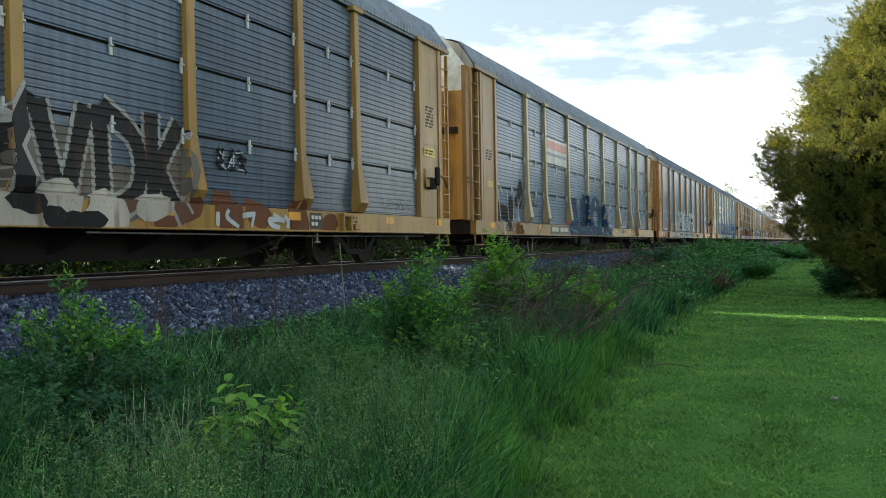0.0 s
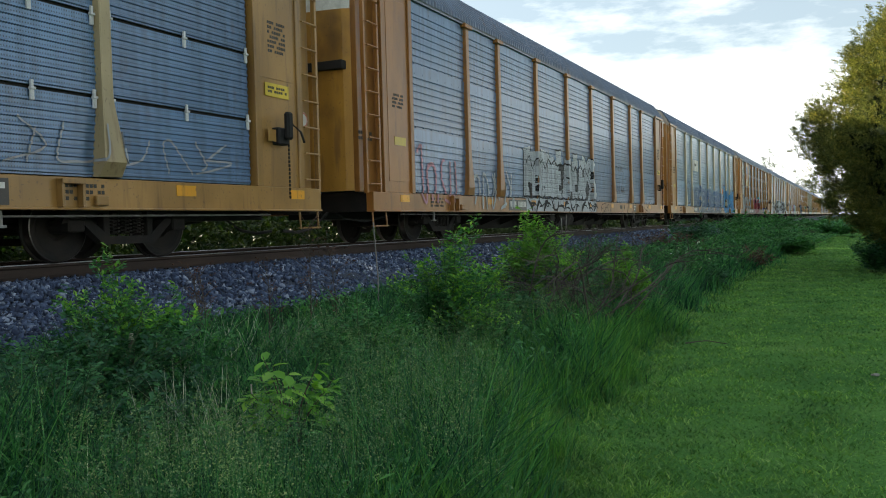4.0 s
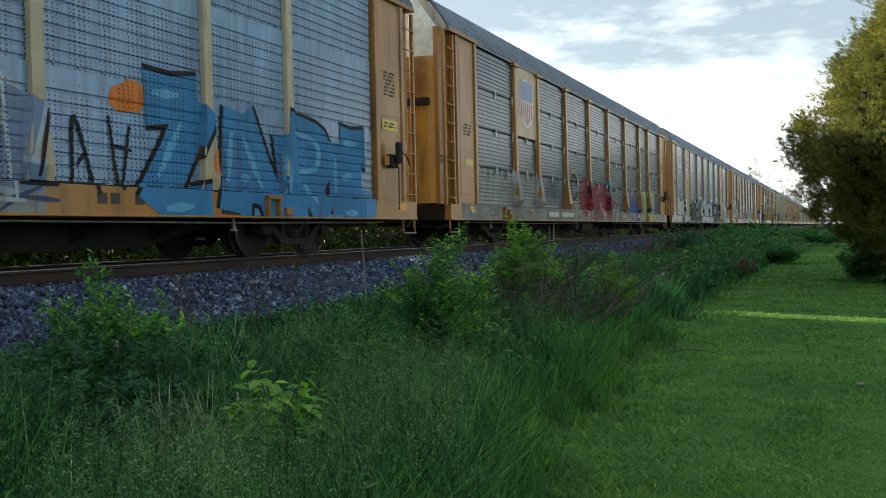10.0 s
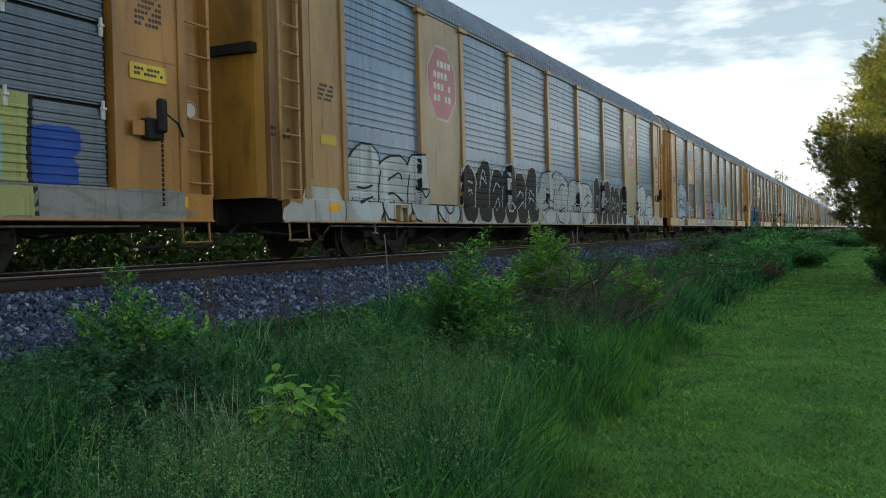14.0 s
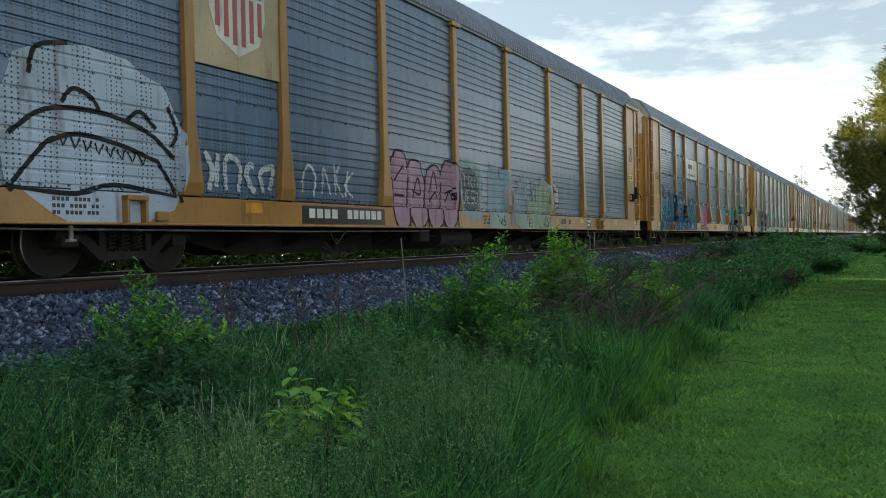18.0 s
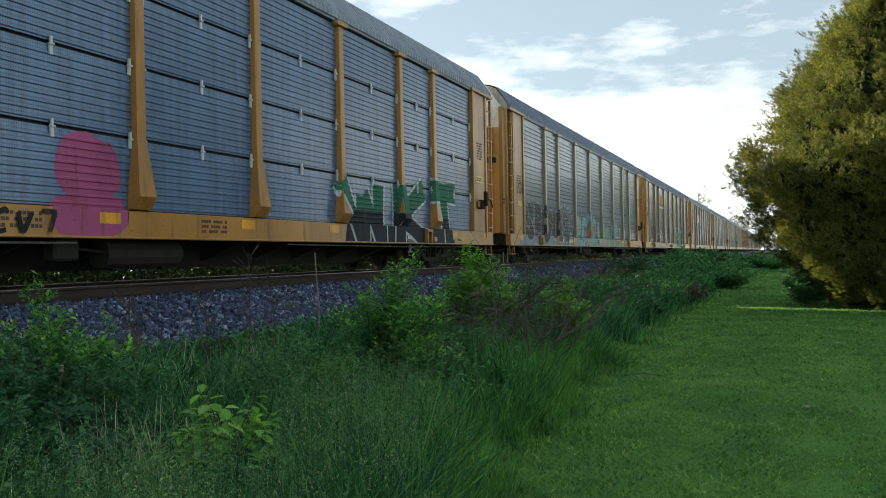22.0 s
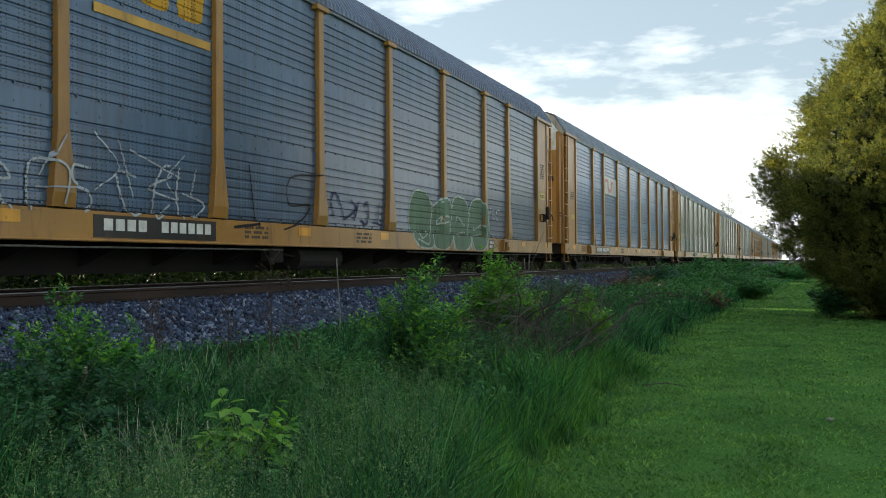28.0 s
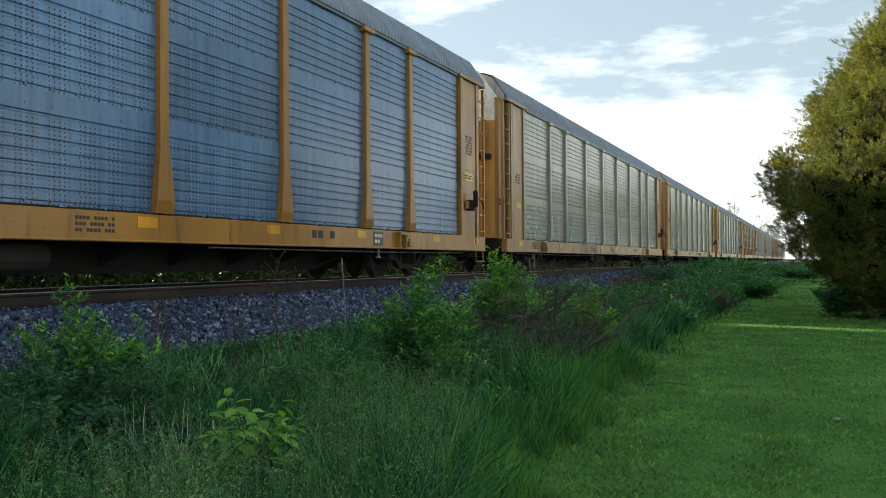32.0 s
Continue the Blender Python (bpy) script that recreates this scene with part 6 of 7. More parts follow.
    # stems with seed heads, thick in drifts
    n = 5200
    y = 2.0 + 9.5 * rng.random(n) ** 1.5
    x = -4.9 + (lawn_edge(y) + 4.75) * rng.random(n) ** 0.75
    drift = field(x, y, 0.75, 9) + 0.14 * np.clip((x + 3.5) / 0.8, 0, 1)
    keep = (np.hypot(x, y) > 2.6) & (drift + 0.30 * rng.random(n) > 0.25)
    x, y = x[keep], y[keep]
    n = len(x)
    h = np.clip(0.42 + 0.1 * (x + 5.0), 0.34, 0.68) * (0.75 + 0.4 * rng.random(n)) * np.clip((lawn_edge(y) - x) / 0.4, 0.5, 1) * np.clip(clearing(x, y) + 0.1, 0, 1)
    z = ground_height(x, y)
    blades("seed_stems", x, y, z, h, np.full(n, 0.0026), np.full(n, 0.05), BLADE, "thin stems of flowering grass", rng, ((0.0, 1.0), (0.6, 0.8), (1.0, 0.4)))
    m = 40
    up = rng.random((n, m))
    spread = 0.036 * (1.15 - up) * (0.5 + rng.random((n, 1)))
    ang = rng.random((n, m)) * 6.28
    lean = 0.08 * rng.normal(size=(n, 2))
    pos = np.stack([x[:, None] + spread * np.cos(ang) + lean[:, :1] * up, y[:, None] + spread * np.sin(ang) + lean[:, 1:] * up, (z + h)[:, None] - 0.16 + 0.18 * up], 2).reshape(-1, 3)
    v, f = strewn(*LEAF, turned(len(pos), rng), pos, 0.005 + 0.008 * rng.random(len(pos)))
    tagged(new("seed_heads", fast_mesh("seed_heads", v, f, SEED)), "pale feathery seed heads of wild grass", "grass", kind="stuff")
    # dry straw
    parts = ((130, -3.25, 3.62, 0.16, 0.16), (50, -3.9, 4.6, 0.35, 0.4), (120, -4.5, 5.8, 0.4, 0.7), (30, -3.2, 6.0, 1.2, 2.0))
    x = np.concatenate([cx + sx * rng.normal(size=k) for k, cx, cy, sx, sy in parts])
    y = np.concatenate([cy + sy * rng.normal(size=k) for k, cx, cy, sx, sy in parts])
    keep = (np.hypot(x, y) > 2.8) & (x < lawn_edge(y) - 0.3)
    x, y = x[keep], y[keep]
    blades("dry_straw", x, y, ground_height(x, y), 0.3 + 0.36 * rng.random(len(x)), np.full(len(x), 0.0055), 0.15 + 1.0 * rng.random(len(x)) ** 2, STRAW, "dead grey straw among the green grass", rng)
    # low broad-leaved weeds
    n = 26000
    y = 2.0 + 45 * rng.random(n) ** 1.7
    x = -6.3 + (lawn_edge(y) + 6.0) * rng.random(n)
    keep = (np.hypot(x, y) > 2.7) & (field(x, y, 0.8, 14) + 0.5 * rng.random(n) > 0.12)
    x, y = x[keep], y[keep]
    n = len(x)
    z = ground_height(x, y) + np.clip(0.24 + 0.12 * (x + 6), 0.1, 0.46) * rng.random(n) ** 0.7
    out = rng.normal(size=(n, 3)) * np.array([1, 1, 0.35])
    v, f = strewn(*LEAF, aimed(out, rng, 0.7), np.stack([x, y, z], 1), (0.03 + 0.05 * rng.random(n)) * (0.75 + 0.06 * np.hypot(x, y)))
    tagged(new("weeds", fast_mesh("weeds", v, f, LEAF_BUSH)), "low broad-leaved weeds among the grass", "weeds", kind="stuff")


def bush(name, at, width, height, stems, per_stem, leaf, material, label, seed, category="bush", spread=1.0, start=0.12, flowers=0, extra=None):
    """Stems that rise and lean out, each with leaves along it."""
    rng = np.random.default_rng(seed)
    x, y = at
    z = float(ground_height(x, y))
    thing = tagged(new(name), label, category)
    thing.location = (x, y, z)
    bm = bmesh.new()
    places, ways = [], []
    width, leaf = width * 1.2, leaf * 1.12
    for i in range(stems):
        a = rng.random() * 6.28
        r = width / 2 * math.sqrt(rng.random()) * spread
        h = height * 1.22 * (1 - 0.4 * (2 * r / width) ** 2) * (0.62 + 0.38 * rng.random())
        if i % 7 == 3:                            # a few shoots stand clear of the rest
            h *= 1.28
        tip = np.array([r * math.cos(a), r * math.sin(a), h])
        mid = np.array([tip[0] * 0.42, tip[1] * 0.42, h * 0.5]) + rng.normal(size=3) * 0.04 * height
        base = np.array([0.2 * tip[0], 0.2 * tip[1], -0.05])
        line = curve_through([base, mid, tip], 4)
        add_tube(bm, line, 0.003 + 0.003 * height, 4, 0.0015)
        nodes = max(6, int(per_stem * 3.0 / 7))
        for t in start + (1 - start) * (np.arange(nodes) + rng.random(nodes)) / nodes:
            k = min(int(t * (len(line) - 1)), len(line) - 2)
            p = line[k] + (line[k + 1] - line[k]) * (t * (len(line) - 1) - k)
            b = rng.random() * 6.28
            twig = np.array([math.cos(b), math.sin(b), 0.35 + 0.5 * rng.random()])
            twig *= leaf * (1.2 + 2.6 * rng.random()) * (1.15 - 0.75 * t)
            cross = np.array([-math.sin(b), math.cos(b), 0.0])
            for u in (0.35, 0.7, 1.0):            # leaves in pairs along a side twig, and one at its tip
                for sgn in ((-1, 1) if u < 1 else (0,)):
                    d = twig / (np.linalg.norm(twig) + 1e-9) * 0.7 + cross * sgn * 0.9 + rng.normal(size=3) * 0.22
                    d[2] += -0.3 + 0.35 * rng.random()
                    places.append(p + twig * u)
                    ways.append(d)
    tagged(part("stem_base", bm, STEM, thing), kind="stuff")
    places, ways = np.array(places), np.array(ways)
    v, f = strewn(*LEAF, aimed(ways, rng, 0.9), places, leaf * (0.6 + 0.7 * rng.random(len(places))))
    tagged(piece("foliage", fast_mesh("foliage", v, f, material), thing), kind="stuff")
    if extra:
        top = places[:, 2] > height * 0.62
        pick = np.flatnonzero(top)[::2]
        v, f = strewn(*LEAF, aimed(ways[pick] + np.array([0, 0, 0.4]), rng, 0.9), places[pick] + np.array([0, 0, 0.03]), leaf * (0.6 + 0.6 * rng.random(len(pick))))
        tagged(piece("young_foliage", fast_mesh("young_foliage", v, f, extra), thing, label="bright young leaves at the tips"), kind="stuff")
    if flowers:
        k = rng.choice(len(places), flowers)
        v, f = strewn(*LEAF, turned(flowers, rng), places[k] + np.array([0, 0, 0.06]), 0.035 + 0.02 * rng.random(flowers))
        tagged(piece("blossom", fast_mesh("blossom", v, f, PETAL), thing, label="small white flowers"), kind="stuff")
    return thing


def build_bushes():
    bush("bush", (-4.72, 4.48), 0.95, 0.74, 44, 70, 0.042, LEAF_BUSH, "leafy green bush growing at the foot of the ballast", 31, extra=LEAF_LIGHT, start=0.02)
    bush("bush", (-4.25, 4.75), 1.1, 0.42, 34, 60, 0.040, LEAF_BUSH, "low leafy green bush at the foot of the ballast", 62, start=0.02)
    bush("bush", (-3.6, 6.0), 1.0, 0.62, 34, 66, 0.042, LEAF_BUSH, "leafy green bush merging into the grass", 63, start=0.02)
    bush("bush", (-3.15, 8.1), 0.9, 0.6, 28, 60, 0.042, LEAF_DARK, "dark low bush behind the tall one", 64, start=0.02)
    bush("bush", (-4.35, 3.9), 1.5, 0.62, 60, 50, 0.040, LEAF_DARK, "low dark leafy bush in the wet hollow", 55, start=0.02)
    bush("bush", (-3.85, 3.25), 1.3, 0.5, 44, 46, 0.036, LEAF_DARK, "low dark leafy bush among seeding grass", 56, start=0.02)
    bush("bush", (-3.42, 7.25), 1.05, 1.06, 60, 85, 0.044, LEAF_BUSH, "tall dense green bush on the grassy bank", 32, extra=LEAF_LIGHT, start=0.02)
    bush("bush", (-3.0, 6.95), 0.75, 0.72, 24, 60, 0.038, LEAF_BUSH, "smaller green bush on the grassy bank", 46, start=0.02, extra=LEAF_LIGHT)
    bush("bush", (-3.5, 9.9), 1.0, 1.12, 44, 110, 0.05, LEAF_LIGHT, "bright green bush standing before the track", 33, start=0.55)
    bush("bush", (-3.45, 9.6), 1.3, 0.75, 34, 45, 0.05, LEAF_DARK, "dark thicket under the bright bush", 34)
    bush("bush", (-2.62, 10.7), 0.6, 0.95, 24, 90, 0.05, LEAF_LIGHT, "small bright green bush by dead branches", 35, start=0.45)
    bush("bush", (-2.9, 10.2), 1.3, 0.6, 26, 40, 0.05, LEAF_DARK, "dark low thicket by dead branches", 36)
    bush("bush", (-3.0, 16.9), 1.2, 0.82, 34, 55, 0.06, LEAF_BUSH, "green bush with small white flowers", 37, flowers=70)
    bush("bush", (-2.5, 17.0), 0.8, 0.4, 20, 45, 0.055, LEAF_DARK, "low dark green bush at the lawn's edge", 38)
    bush("bush", (-2.3, 24.0), 1.0, 0.55, 26, 40, 0.05, LEAF_RED, "dead reddish brown bush at the lawn's edge", 39)
    bush("bush", (-1.9, 33.0), 2.8, 0.85, 60, 60, 0.085, LEAF_BUSH, "dense green bush far along the bank", 40)
    bush("bush", (-3.0, 37.0), 2.6, 1.2, 44, 50, 0.10, LEAF_BUSH, "wide green bush far along the bank", 41)
    bush("bush", (-3.6, 22.0), 2.0, 0.7, 40, 45, 0.07, LEAF_BUSH, "low green bush along the bank", 42)
    bush("bush", (-3.2, 28.0), 2.0, 0.8, 40, 45, 0.08, LEAF_BUSH, "low green bush along the bank", 43)
    bush("bush", (-4.6, 13.5), 1.2, 0.5, 24, 40, 0.05, LEAF_DARK, "low dark bush beside the ballast", 44)
    bush("bush", (-5.2, 27.0), 2.4, 0.7, 40, 40, 0.06, LEAF_RED, "dead reddish brown bush beside the ballast", 57)
    bush("bush", (-5.6, 20.0), 1.8, 0.55, 36, 45, 0.06, LEAF_BUSH, "low green bush beside the ballast", 58)
    bush("bush", (-5.4, 34.0), 2.6, 0.9, 44, 50, 0.09, LEAF_DARK, "dark green bush beside the ballast", 59)
    bush("bush", (-4.6, 42.0), 3.0, 1.1, 44, 50, 0.11, LEAF_BUSH, "wide green bush far along the bank", 60)
    bush("bush", (-5.8, 52.0), 3.0, 1.0, 40, 45, 0.12, LEAF_BUSH, "wide green bush far along the bank", 61)
    bush("bush", (0.55, 22.6), 1.3, 0.75, 26, 50, 0.08, LEAF_DARK, "dark weeds at the foot of the cedar", 47)

    # upright leafy weeds standing out of the near grass
    rng = np.random.default_rng(77)
    for k in range(16):
        x, y = -4.3 + 2.1 * rng.random(), 2.75 + 1.7 * rng.random()
        if abs(x + 2.72) < 0.3 and abs(y - 3.72) < 0.5:
            y -= 0.7
        bush("weed", (x, y), 0.22 + 0.12 * rng.random(), 0.30 + 0.14 * rng.random(), 5, 34, 0.034 + 0.014 * rng.random(), (LEAF_DARK, LEAF_BUSH)[k % 3 == 0], "leafy green weed standing among the grass", 200 + k, "weed", start=0.1)
    for k, (x, y) in enumerate(((-3.3, 5.3), (-2.9, 5.9), (-2.7, 5.0), (-2.45, 6.4), (-2.3, 7.4), (-2.75, 7.0), (-2.6, 8.3), (-3.8, 5.5))):
        bush("weed", (x, y), 0.3, 0.42 + 0.05 * (k % 3), 6, 36, 0.036, (LEAF_BUSH, LEAF_DARK)[k % 2], "tall leafy weed standing in the verge", 220 + k, "weed", start=0.15)

    for k, (x, y) in enumerate(((-5.5, 78.0), (-2.5, 84.0), (0.5, 80.0), (3.5, 86.0), (6.5, 82.0), (-0.8, 60.0))):
        bush("bush", (x, y), 4.2, (0.95, 0.8)[k == 5], 40, 60, 0.16, LEAF_BUSH, "green bush at the far end of the lawn", 140 + k)

    # a young sapling with large leaves
    rng = np.random.default_rng(51)
    thing = tagged(new("sapling"), "young sapling with large light green leaves", "sapling")
    thing.location = (-2.72, 3.72, float(ground_height(-2.72, 3.72)))
    bm = bmesh.new()
    big = ([(0, 0, 0), (0.22, -0.2, 0.05), (0.6, -0.27, 0.03), (1, 0, -0.14), (0.6, 0.27, 0.03), (0.22, 0.2, 0.05), (0.5, 0, -0.02)], [(0, 1, 6, 5), (1, 2, 6, 6), (2, 3, 4, 6), (4, 5, 6, 6)])
    places, ways = [], []
    for i in range(16):
        a = i * 2.4 + rng.random()
        r = 0.05 + 0.22 * rng.random()
        h = 0.54 + 0.20 * rng.random() - 0.25 * r
        tip = np.array([r * math.cos(a), r * math.sin(a), h])
        add_tube(bm, curve_through([(0, 0, -0.05), tip * np.array([0.3, 0.3, 0.6]), tip], 4), 0.006, 4, 0.002)
        for j in range(12):
            t = 0.62 + 0.38 * rng.random()
            b = a + rng.normal() * 1.1
            places.append(tip * np.array([t, t, t]))
            ways.append((math.cos(b), math.sin(b), -0.05 + 0.3 * rng.normal()))
    tagged(part("stem_base", bm, BARK, thing), kind="stuff")
    f = [(0, 1, 6), (1, 2, 6), (2, 3, 6), (3, 4, 6), (4, 5, 6), (5, 0, 6)]
    v, f = strewn(big[0], f, aimed(np.array(ways), rng, 0.35), np.array(places), 0.068 + 0.05 * rng.random(len(places)))
    tagged(piece("foliage", fast_mesh("foliage", v, f, LEAF_LIGHT), thing, label="large pointed light green leaves"), kind="stuff")

    # dead branches lying in the weeds
    rng = np.random.default_rng(61)
    for i in range(34):
        x, y = -3.0 + 0.55 * rng.normal(), 9.6 + 0.55 * rng.normal()
        x = min(x, -2.4)
        length, head, rise = 0.9 + 0.8 * rng.random(), 6.28 * rng.random(), 0.25 + 0.75 * rng.random()
        thing = tagged(new("dead_branch"), "bare grey dead branch lying in the weeds", "branch", "dead branches in the weeds")
        thing.location = (x, y, float(ground_height(x, y)) + 0.12 + 0.25 * rng.random())
        bm = bmesh.new()
        d = np.array([math.cos(head), math.sin(head), rise])
        d = d / np.linalg.norm(d) * length
        droop = -0.35 * rng.random() * length
        line = curve_through([np.zeros(3), d * 0.35 + rng.normal(size=3) * 0.10 + np.array([0, 0, 0.12]), d * 0.7 + rng.normal(size=3) * 0.12 + np.array([0, 0, 0.10]), d + np.array([0, 0, droop])], 4)
        add_tube(bm, line, 0.011, 5, 0.003)
        piece("branch", done("branch", bm, DEADWOOD), thing)
        bm = bmesh.new()
        for k in range(2, len(line) - 1):
            for _ in range(2):
                e = d / length * (0.1 + 0.2 * rng.random()) + rng.normal(size=3) * 0.17
                add_tube(bm, [line[k], line[k] + e * 0.5 + rng.normal(size=3) * 0.04, line[k] + e + rng.normal(size=3) * 0.03], 0.0036, 3, 0.0012)
        tagged(piece("twig_spray", done("twig_spray", bm, DEADWOOD), thing), kind="stuff")
    # a stick on the lawn
    bm = bmesh.new()
    add_tube(bm, [(-1.66, 9.55, 0.03), (-1.45, 9.62, 0.055), (-1.22, 9.6, 0.03)], 0.009, 5, 0.004)
    tagged(new("stick", done("stick", bm, DEADWOOD)), "thin dry stick lying on the lawn", "stick")
    # stump, stakes and tall dead weeds
    bm = bmesh.new()
    add_tube(bm, [(-4.53, 4.40, 0.2), (-4.54, 4.39, 0.5), (-4.53, 4.38, 0.66)], 0.026, 8, 0.021)
    stump = tagged(new("stump", done("stump", bm, DEADWOOD)), "thin cut grey stump among the leaves", "stump")
    bm = bmesh.new()
    add_tube(bm, [(-4.53, 4.38, 0.66), (-4.526, 4.38, 0.70)], 0.021, 8, 0.013)
    part("cut_top", bm, CUTWOOD, stump, "pale freshly cut wood")
    for x, y, low, top, lean in ((-4.76, 8.2, 0.2, 1.45, 0.03), (-3.6, 11.45, 0.2, 1.5, -0.02), (-4.0, 12.6, 0.25, 1.45, 0.02)):
        bm = bmesh.new()
        add_tube(bm, [(x, y, low), (x + lean * 0.4, y, (low + top) / 2), (x - lean, y, top)], 0.009, 6, 0.007)
        tagged(new("stake", done("stake", bm, STAKE)), "thin grey marker stake standing in the bank", "stake", "marker stakes")
    for x, y, h, seed in ((-4.56, 6.58, 1.2, 71), (-4.4, 6.75, 1.05, 72), (-5.05, 5.7, 0.75, 73), (-4.75, 6.2, 0.8, 74), (-5.3, 5.9, 0.7, 75)):
        rng = np.random.default_rng(seed)
        z = float(ground_height(x, y))
        weed = tagged(new("dead_weed"), "tall dead brown weed stalk with dry heads", "weed", "dead weed stalks")
        weed.location = (x, y, z)
        bm = bmesh.new()
        line = curve_through([(0, 0, -0.03), (0.02, 0.01, h * 0.5), (0.05 * rng.normal(), 0.05 * rng.normal(), h)], 6)
        add_tube(bm, line, 0.006, 4, 0.002)
        heads = []
        for k in range(4, len(line)):
            for _ in range(4):
                e = np.array([rng.normal() * 0.09, rng.normal() * 0.09, 0.08 + 0.08 * rng.random()])
                add_tube(bm, [line[k], line[k] + e], 0.0025, 3, 0.0015)
                heads += [line[k] + e * (0.7 + 0.3 * rng.random()) for _ in range(5)]
        tagged(part("stalk", bm, BARK, weed), kind="stuff")
        heads = np.array(heads)
        v, f = strewn(*LEAF, turned(len(heads), rng), heads, 0.014 + 0.012 * rng.random(len(heads)))
        tagged(piece("dry_head", fast_mesh("dry_head", v, f, LEAF_RED), weed), kind="stuff")
    bm = bmesh.new()
    add_tube(bm, [(-3.32, 4.15, 0.05), (-3.3, 4.13, 0.38), (-3.31, 4.14, 0.46)], 0.006, 6, 0.005)
    tagged(new("cut_stem", done("cut_stem", bm, CUTWOOD)), "short pale cut stem in the grass", "stem")
    # a pale stone on the lawn
    bm = bmesh.new()
    bmesh.ops.create_icosphere(bm, subdivisions=2, radius=0.034, matrix=Matrix.LocRotScale((0.17, 8.1, 0.022), None, (1.25, 0.8, 0.45)))
    for v in bm.verts:
        v.co += Vector(noise.noise_vector(v.co * 30)) * 0.012
    tagged(new("pebble", done("pebble", bm, STAKE)), "pale pebble lying on the lawn", "stone")


def spray_template(rng):
    """A short feathery twig of scale leaves."""
    v, f = [], []
    for k in range(5):
        t = k / 5
        for s in (-1, 1):
            n = len(v)
            ln = 0.34 * (1.05 - 0.7 * t)
            v += [(t, 0, 0), (t + 0.13, s * 0.03, 0.02), (t + ln * 0.9, s * ln, 0.12 * rng.normal())]
            f.append((n, n + 1, n + 2))
    n = len(v)
    v += [(0, -0.03, 0), (0, 0.03, 0), (1.15, 0, 0)]
    f.append((n, n + 1, n + 2))
    return v, f


def cedar_radius(z):
    return np.interp(z, [0, 0.6, 1.0, 2.0, 2.7, 3.6, 5.0, 5.8, 7.2, 8.5, 9.2], [2.1, 2.5, 3.1, 3.85, 4.1, 4.25, 3.4, 2.7, 1.55, 0.45, 0.02])


def cedar_lump(b, z):
    q = (math.cos(b), math.sin(b))
    return noise.noise(Vector((2.0 * q[0], 2.0 * q[1], 0.8 * z))) + 0.55 * noise.noise(Vector((5.5 * q[0], 5.5 * q[1], 2.1 * z)))


def build_cedar(x, y):
    rng = np.random.default_rng(81)
    tree = tagged(new("cedar_tree"), "broad dense green cedar, sunlit above and shaded below", "tree")
    tree.location = (x, y, 0)
    bm = bmesh.new()
    add_tube(bm, [(0, 0, -0.1), (0.03, 0.02, 1.5), (0, 0.05, 4.5), (0.02, 0, 8.8)], 0.2, 9, 0.03)
    part("trunk", bm, BARK, tree)
    # upswept plumes, each a shoot set round with sprays
    n, m = 4600, 22
    z = 0.15 + 9.1 * rng.random(n) ** 1.25
    a = np.where(rng.random(n) < 0.82, -1.75 + 1.75 * (rng.random(n) * 2 - 1), rng.random(n) * 6.28)
    lump = np.array([cedar_lump(b, h) for b, h in zip(a, z)])
    r = np.maximum(cedar_radius(z) * (0.86 + 0.23 * lump) - 0.32 * rng.random(n) ** 1.6, 0.05)
    core = np.stack([r * np.cos(a), r * np.sin(a), z], 1)
    tilt = 0.35 + 0.5 * rng.random(n)
    axis = np.stack([np.cos(a), np.sin(a), tilt], 1) + rng.normal(size=(n, 3)) * 0.28
    axis /= np.linalg.norm(axis, axis=1)[:, None]
    length = 0.28 + 0.55 * rng.random(n) ** 3
    u = rng.random((n, m, 1)) ** 0.8
    side = rng.normal(size=(n, m, 3))
    side -= (side * axis[:, None]).sum(2, keepdims=True) * axis[:, None]
    side /= np.linalg.norm(side, axis=2, keepdims=True)
    pos = core[:, None] + axis[:, None] * u * length[:, None, None] + side * 0.11 * (1 - 0.85 * u)
    ways = axis[:, None] * 0.9 + side * (0.75 - 0.4 * u) + np.array([0, 0, 0.2])
    size = (0.11 + 0.08 * rng.random((n, m))) * (1.05 - 0.35 * u[..., 0])
    v, f = strewn(*spray_template(rng), aimed(ways.reshape(-1, 3), rng, 2.0), pos.reshape(-1, 3), size.reshape(-1))
    tagged(piece("crown", fast_mesh("crown", v, f, CEDAR), tree, label="feathery olive-green sprays"), kind="stuff")
    # added dark shell fills the crown; its colour stands for the shade inside
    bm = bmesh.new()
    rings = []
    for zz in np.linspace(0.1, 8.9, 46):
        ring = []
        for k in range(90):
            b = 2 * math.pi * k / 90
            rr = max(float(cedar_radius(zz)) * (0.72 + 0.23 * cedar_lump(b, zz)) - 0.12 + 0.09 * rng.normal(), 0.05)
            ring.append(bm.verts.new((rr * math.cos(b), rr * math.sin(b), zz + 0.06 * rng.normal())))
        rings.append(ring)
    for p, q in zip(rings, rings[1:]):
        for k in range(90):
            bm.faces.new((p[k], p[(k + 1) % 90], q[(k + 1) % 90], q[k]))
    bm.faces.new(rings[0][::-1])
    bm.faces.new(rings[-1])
    part("inner_crown", bm, CEDAR_INNER, tree, "dark shell coloured for the shade inside the crown")


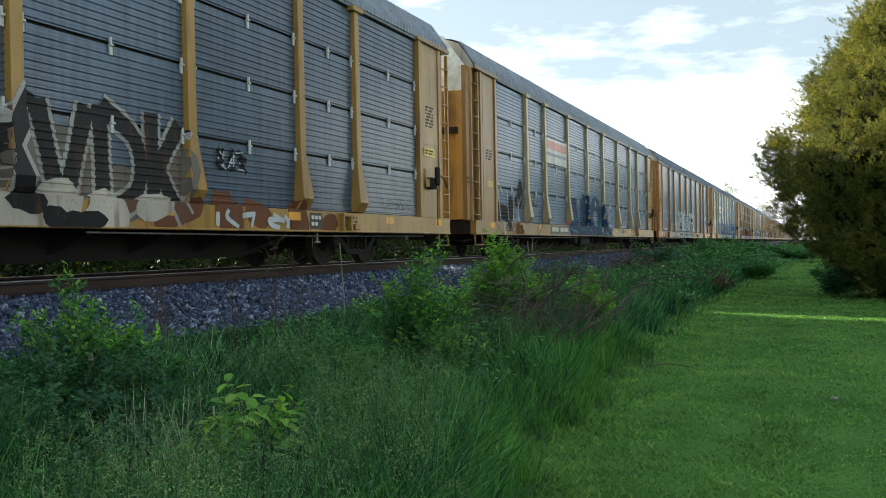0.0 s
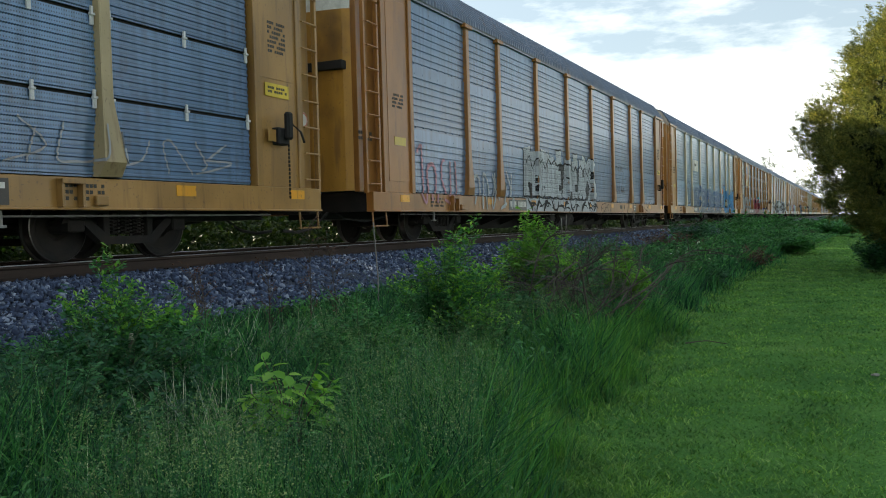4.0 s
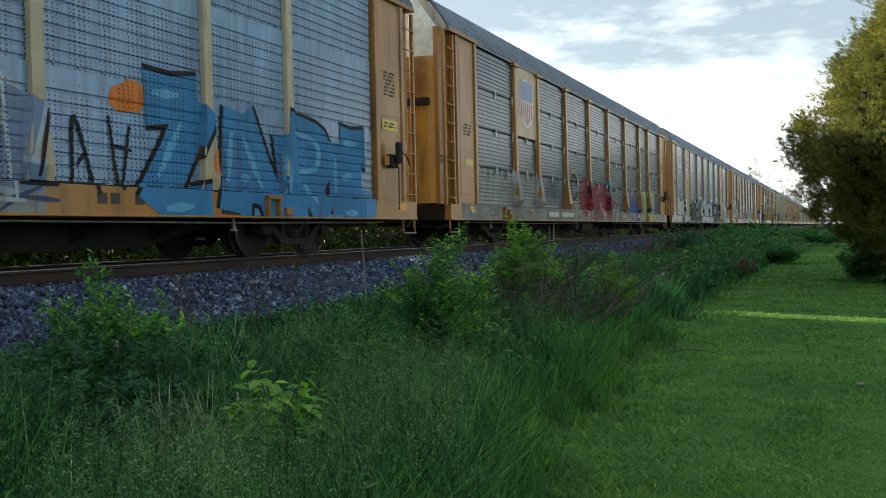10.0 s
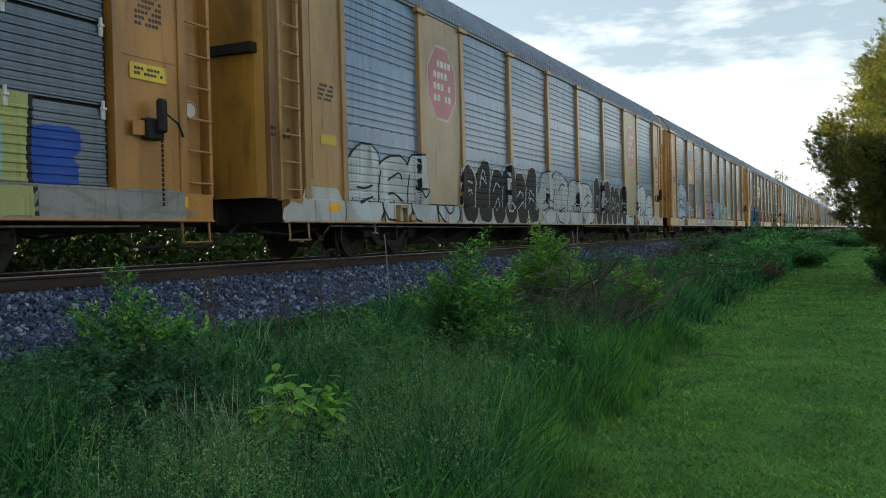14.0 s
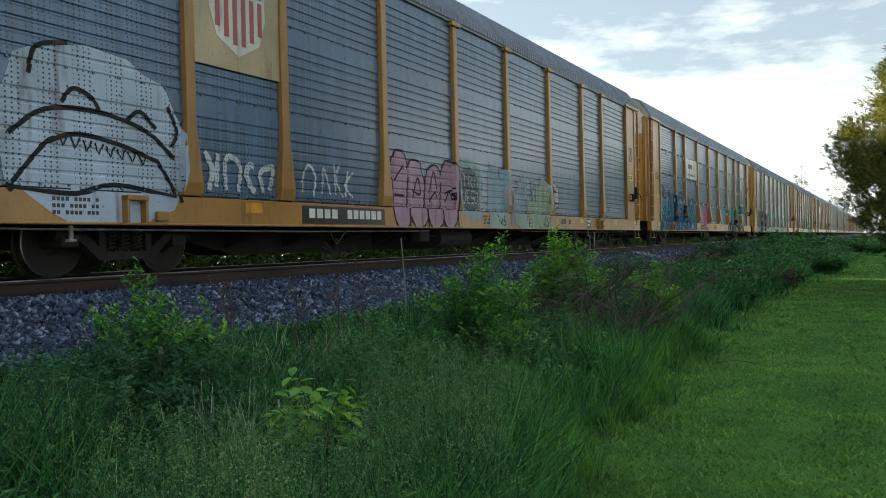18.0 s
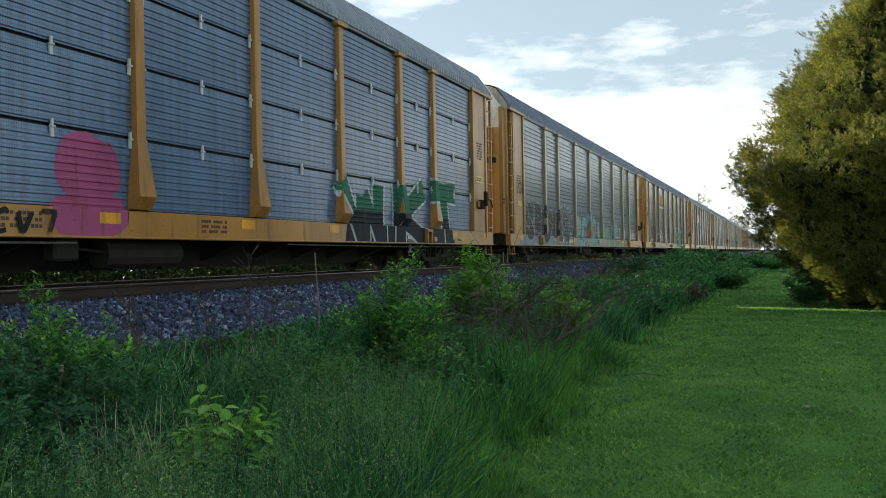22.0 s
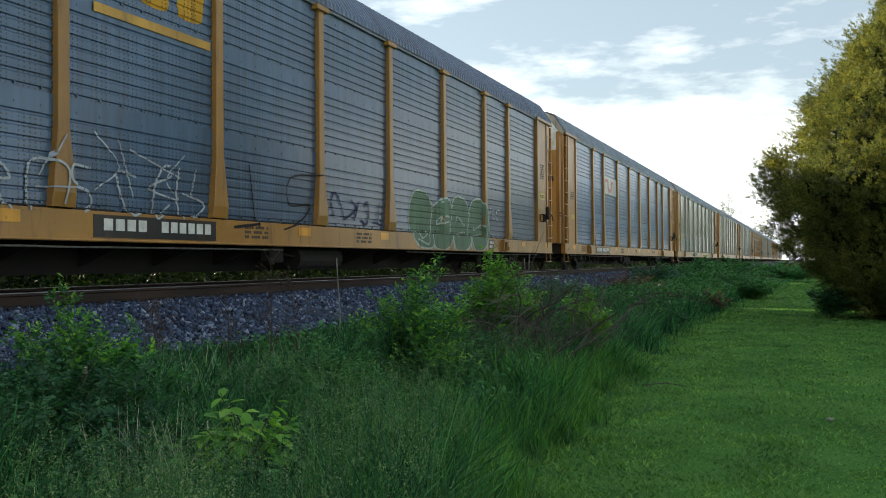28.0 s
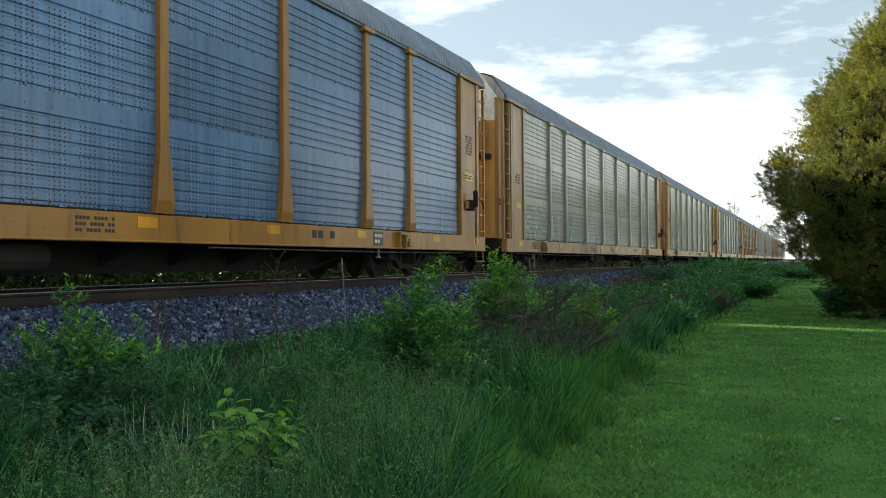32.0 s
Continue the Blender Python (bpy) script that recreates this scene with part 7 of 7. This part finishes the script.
def far_tree(x, y, height, width, seed, density=1.0, leaves=None, label="leafy tree behind the train, seen far off or unseen and blocking sun"):
    rng = np.random.default_rng(seed)
    tree = tagged(new("tree"), label, "tree", "distant trees")
    tree.location = (x, y, float(ground_height(x, y)))
    bm = bmesh.new()
    add_tube(bm, [(0, 0, -0.2), (0.2, 0, height * 0.3), (0, 0.2, height * 0.9)], 0.3, 8, 0.05)
    part("trunk", bm, BARK, tree)
    n = int(120 * density)
    core = rng.normal(size=(n, 3))
    core = core / np.linalg.norm(core, axis=1)[:, None] * (0.5 + 0.5 * rng.random((n, 1))) * np.array([width / 2, width / 2, height * 0.36]) + np.array([0, 0, height * 0.64])
    bm = bmesh.new()
    for c in core[::3]:
        add_tube(bm, [(0, 0, height * 0.35), tuple(c * np.array([0.5, 0.5, 0.8])), tuple(c)], 0.09, 4, 0.02)
    tagged(part("limbs", bm, BARK, tree), kind="stuff")
    m = 40
    pos = (core[:, None] + rng.normal(size=(n, m, 3)) * width * 0.055).reshape(-1, 3)
    v, f = strewn(*LEAF, turned(len(pos), rng), pos, 0.22 + 0.2 * rng.random(len(pos)))
    tagged(piece("crown", fast_mesh("crown", v, f, leaves or LEAF_FAR), tree), kind="stuff")


def build_far_side():
    """Sunlit brush along the far side of the track."""
    rng = np.random.default_rng(91)
    parts = []
    for n, y0, y1, size in ((70000, -4, 52, 0.13), (22000, 52, 260, 0.30)):
        y = y0 + (y1 - y0) * rng.random(n)
        x = -13.4 - 4.0 * rng.random(n) ** 2.0
        top = 0.8 + 0.5 * (-13.4 - x) + 0.8 * np.array([noise.noise(Vector((a * 0.5, b * 0.35, 2))) for a, b in zip(x, y)])
        top = np.clip(top, 0.35, 2.6) + (1.2 if y0 else 0.75)
        z = top * rng.random(n) ** 0.85
        out = rng.normal(size=(n, 3)) + np.array([0.4, -0.2, 0.5])
        parts.append(strewn(*LEAF, aimed(out, rng, 0.9), np.stack([x, y, z], 1), size * (0.7 + 0.8 * rng.random(n))))
    n = 52000                                     # taller growth behind
    pos = np.stack([-17.0 - 3.5 * rng.random(n), -14 + 280 * rng.random(n) ** 2.4, 3.8 * rng.random(n) ** 0.9], 1)
    parts.append(strewn(*LEAF, turned(n, rng), pos, 0.3 + 0.25 * rng.random(n)))
    v = np.concatenate([p[0] for p in parts])
    base = np.cumsum([0] + [len(p[0]) for p in parts])
    f = np.concatenate([p[1] + b for p, b in zip(parts, base)])
    tagged(new("brush", fast_mesh("brush", v, f, LEAF_FAR)), "sunlit green brush on the far side of the track", "brush", kind="stuff")


# darker cedar green, with the crown's inner shade put into the colour
CEDAR_INNER = worn("cedar_inner_shade", (0.010, 0.016, 0.009), (0.03, 0.038, 0.014), 0.95, 0, 6, 30)
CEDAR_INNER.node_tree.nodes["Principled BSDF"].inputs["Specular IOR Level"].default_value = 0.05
build_cedar(3.05, 23.4)
# unseen trees added behind the train to keep sun off the near bank
for k, (tx, ty, th) in enumerate(((-19.5, 1.0, 9.0), (-20.0, 6.0, 11.0), (-19.5, 10.2, 11.5), (-19.5, 13.9, 10.5))):
    far_tree(tx, ty, th, (6.5, 5.0)[k == 3], 111 + k, 2.4)
far_tree(-21.0, 262.0, 18.5, 9.0, 101, 0.5)
far_tree(-24.0, 285.0, 17.5, 10.0, 102, 0.6)
far_tree(-16.0, 330.0, 16.0, 10.0, 103, 0.8)
# unseen trees added beyond the cedar, sunlit to warm the far cars' reflections
for k, (tx, ty) in enumerate(((7.0, 118.0), (14.0, 112.0), (21.0, 120.0), (29.0, 114.0), (9.0, 172.0), (18.0, 178.0), (28.0, 170.0), (38.0, 150.0))):
    far_tree(tx, ty, 12.5, 9.5, 151 + k, 2.6, CEDAR, "unseen tree added beyond the cedar, sunlit for the cars to reflect")
build_far_side()
build_grass()
build_bushes()
build_track()


# ---------------------------------------------------------------- what moves
def motions():
    for k, car in CARS:
        y = FIRST + PITCH * (k - 1)
        walk(car, [(t, pose(TRACK_X, y - SPEED * t, RAIL_Z)) for t in (0.0, 16.0, 32.0)])
    step = 1 / 15
    for k, wheel, d in WHEELS:
        turn = math.degrees(SPEED * step / 0.423)
        if 0 <= k <= 12:
            walk(wheel, [(i * step, pose(0, d, 0.423, turn * i % 360, 0, 0)) for i in range(481)])


motions()
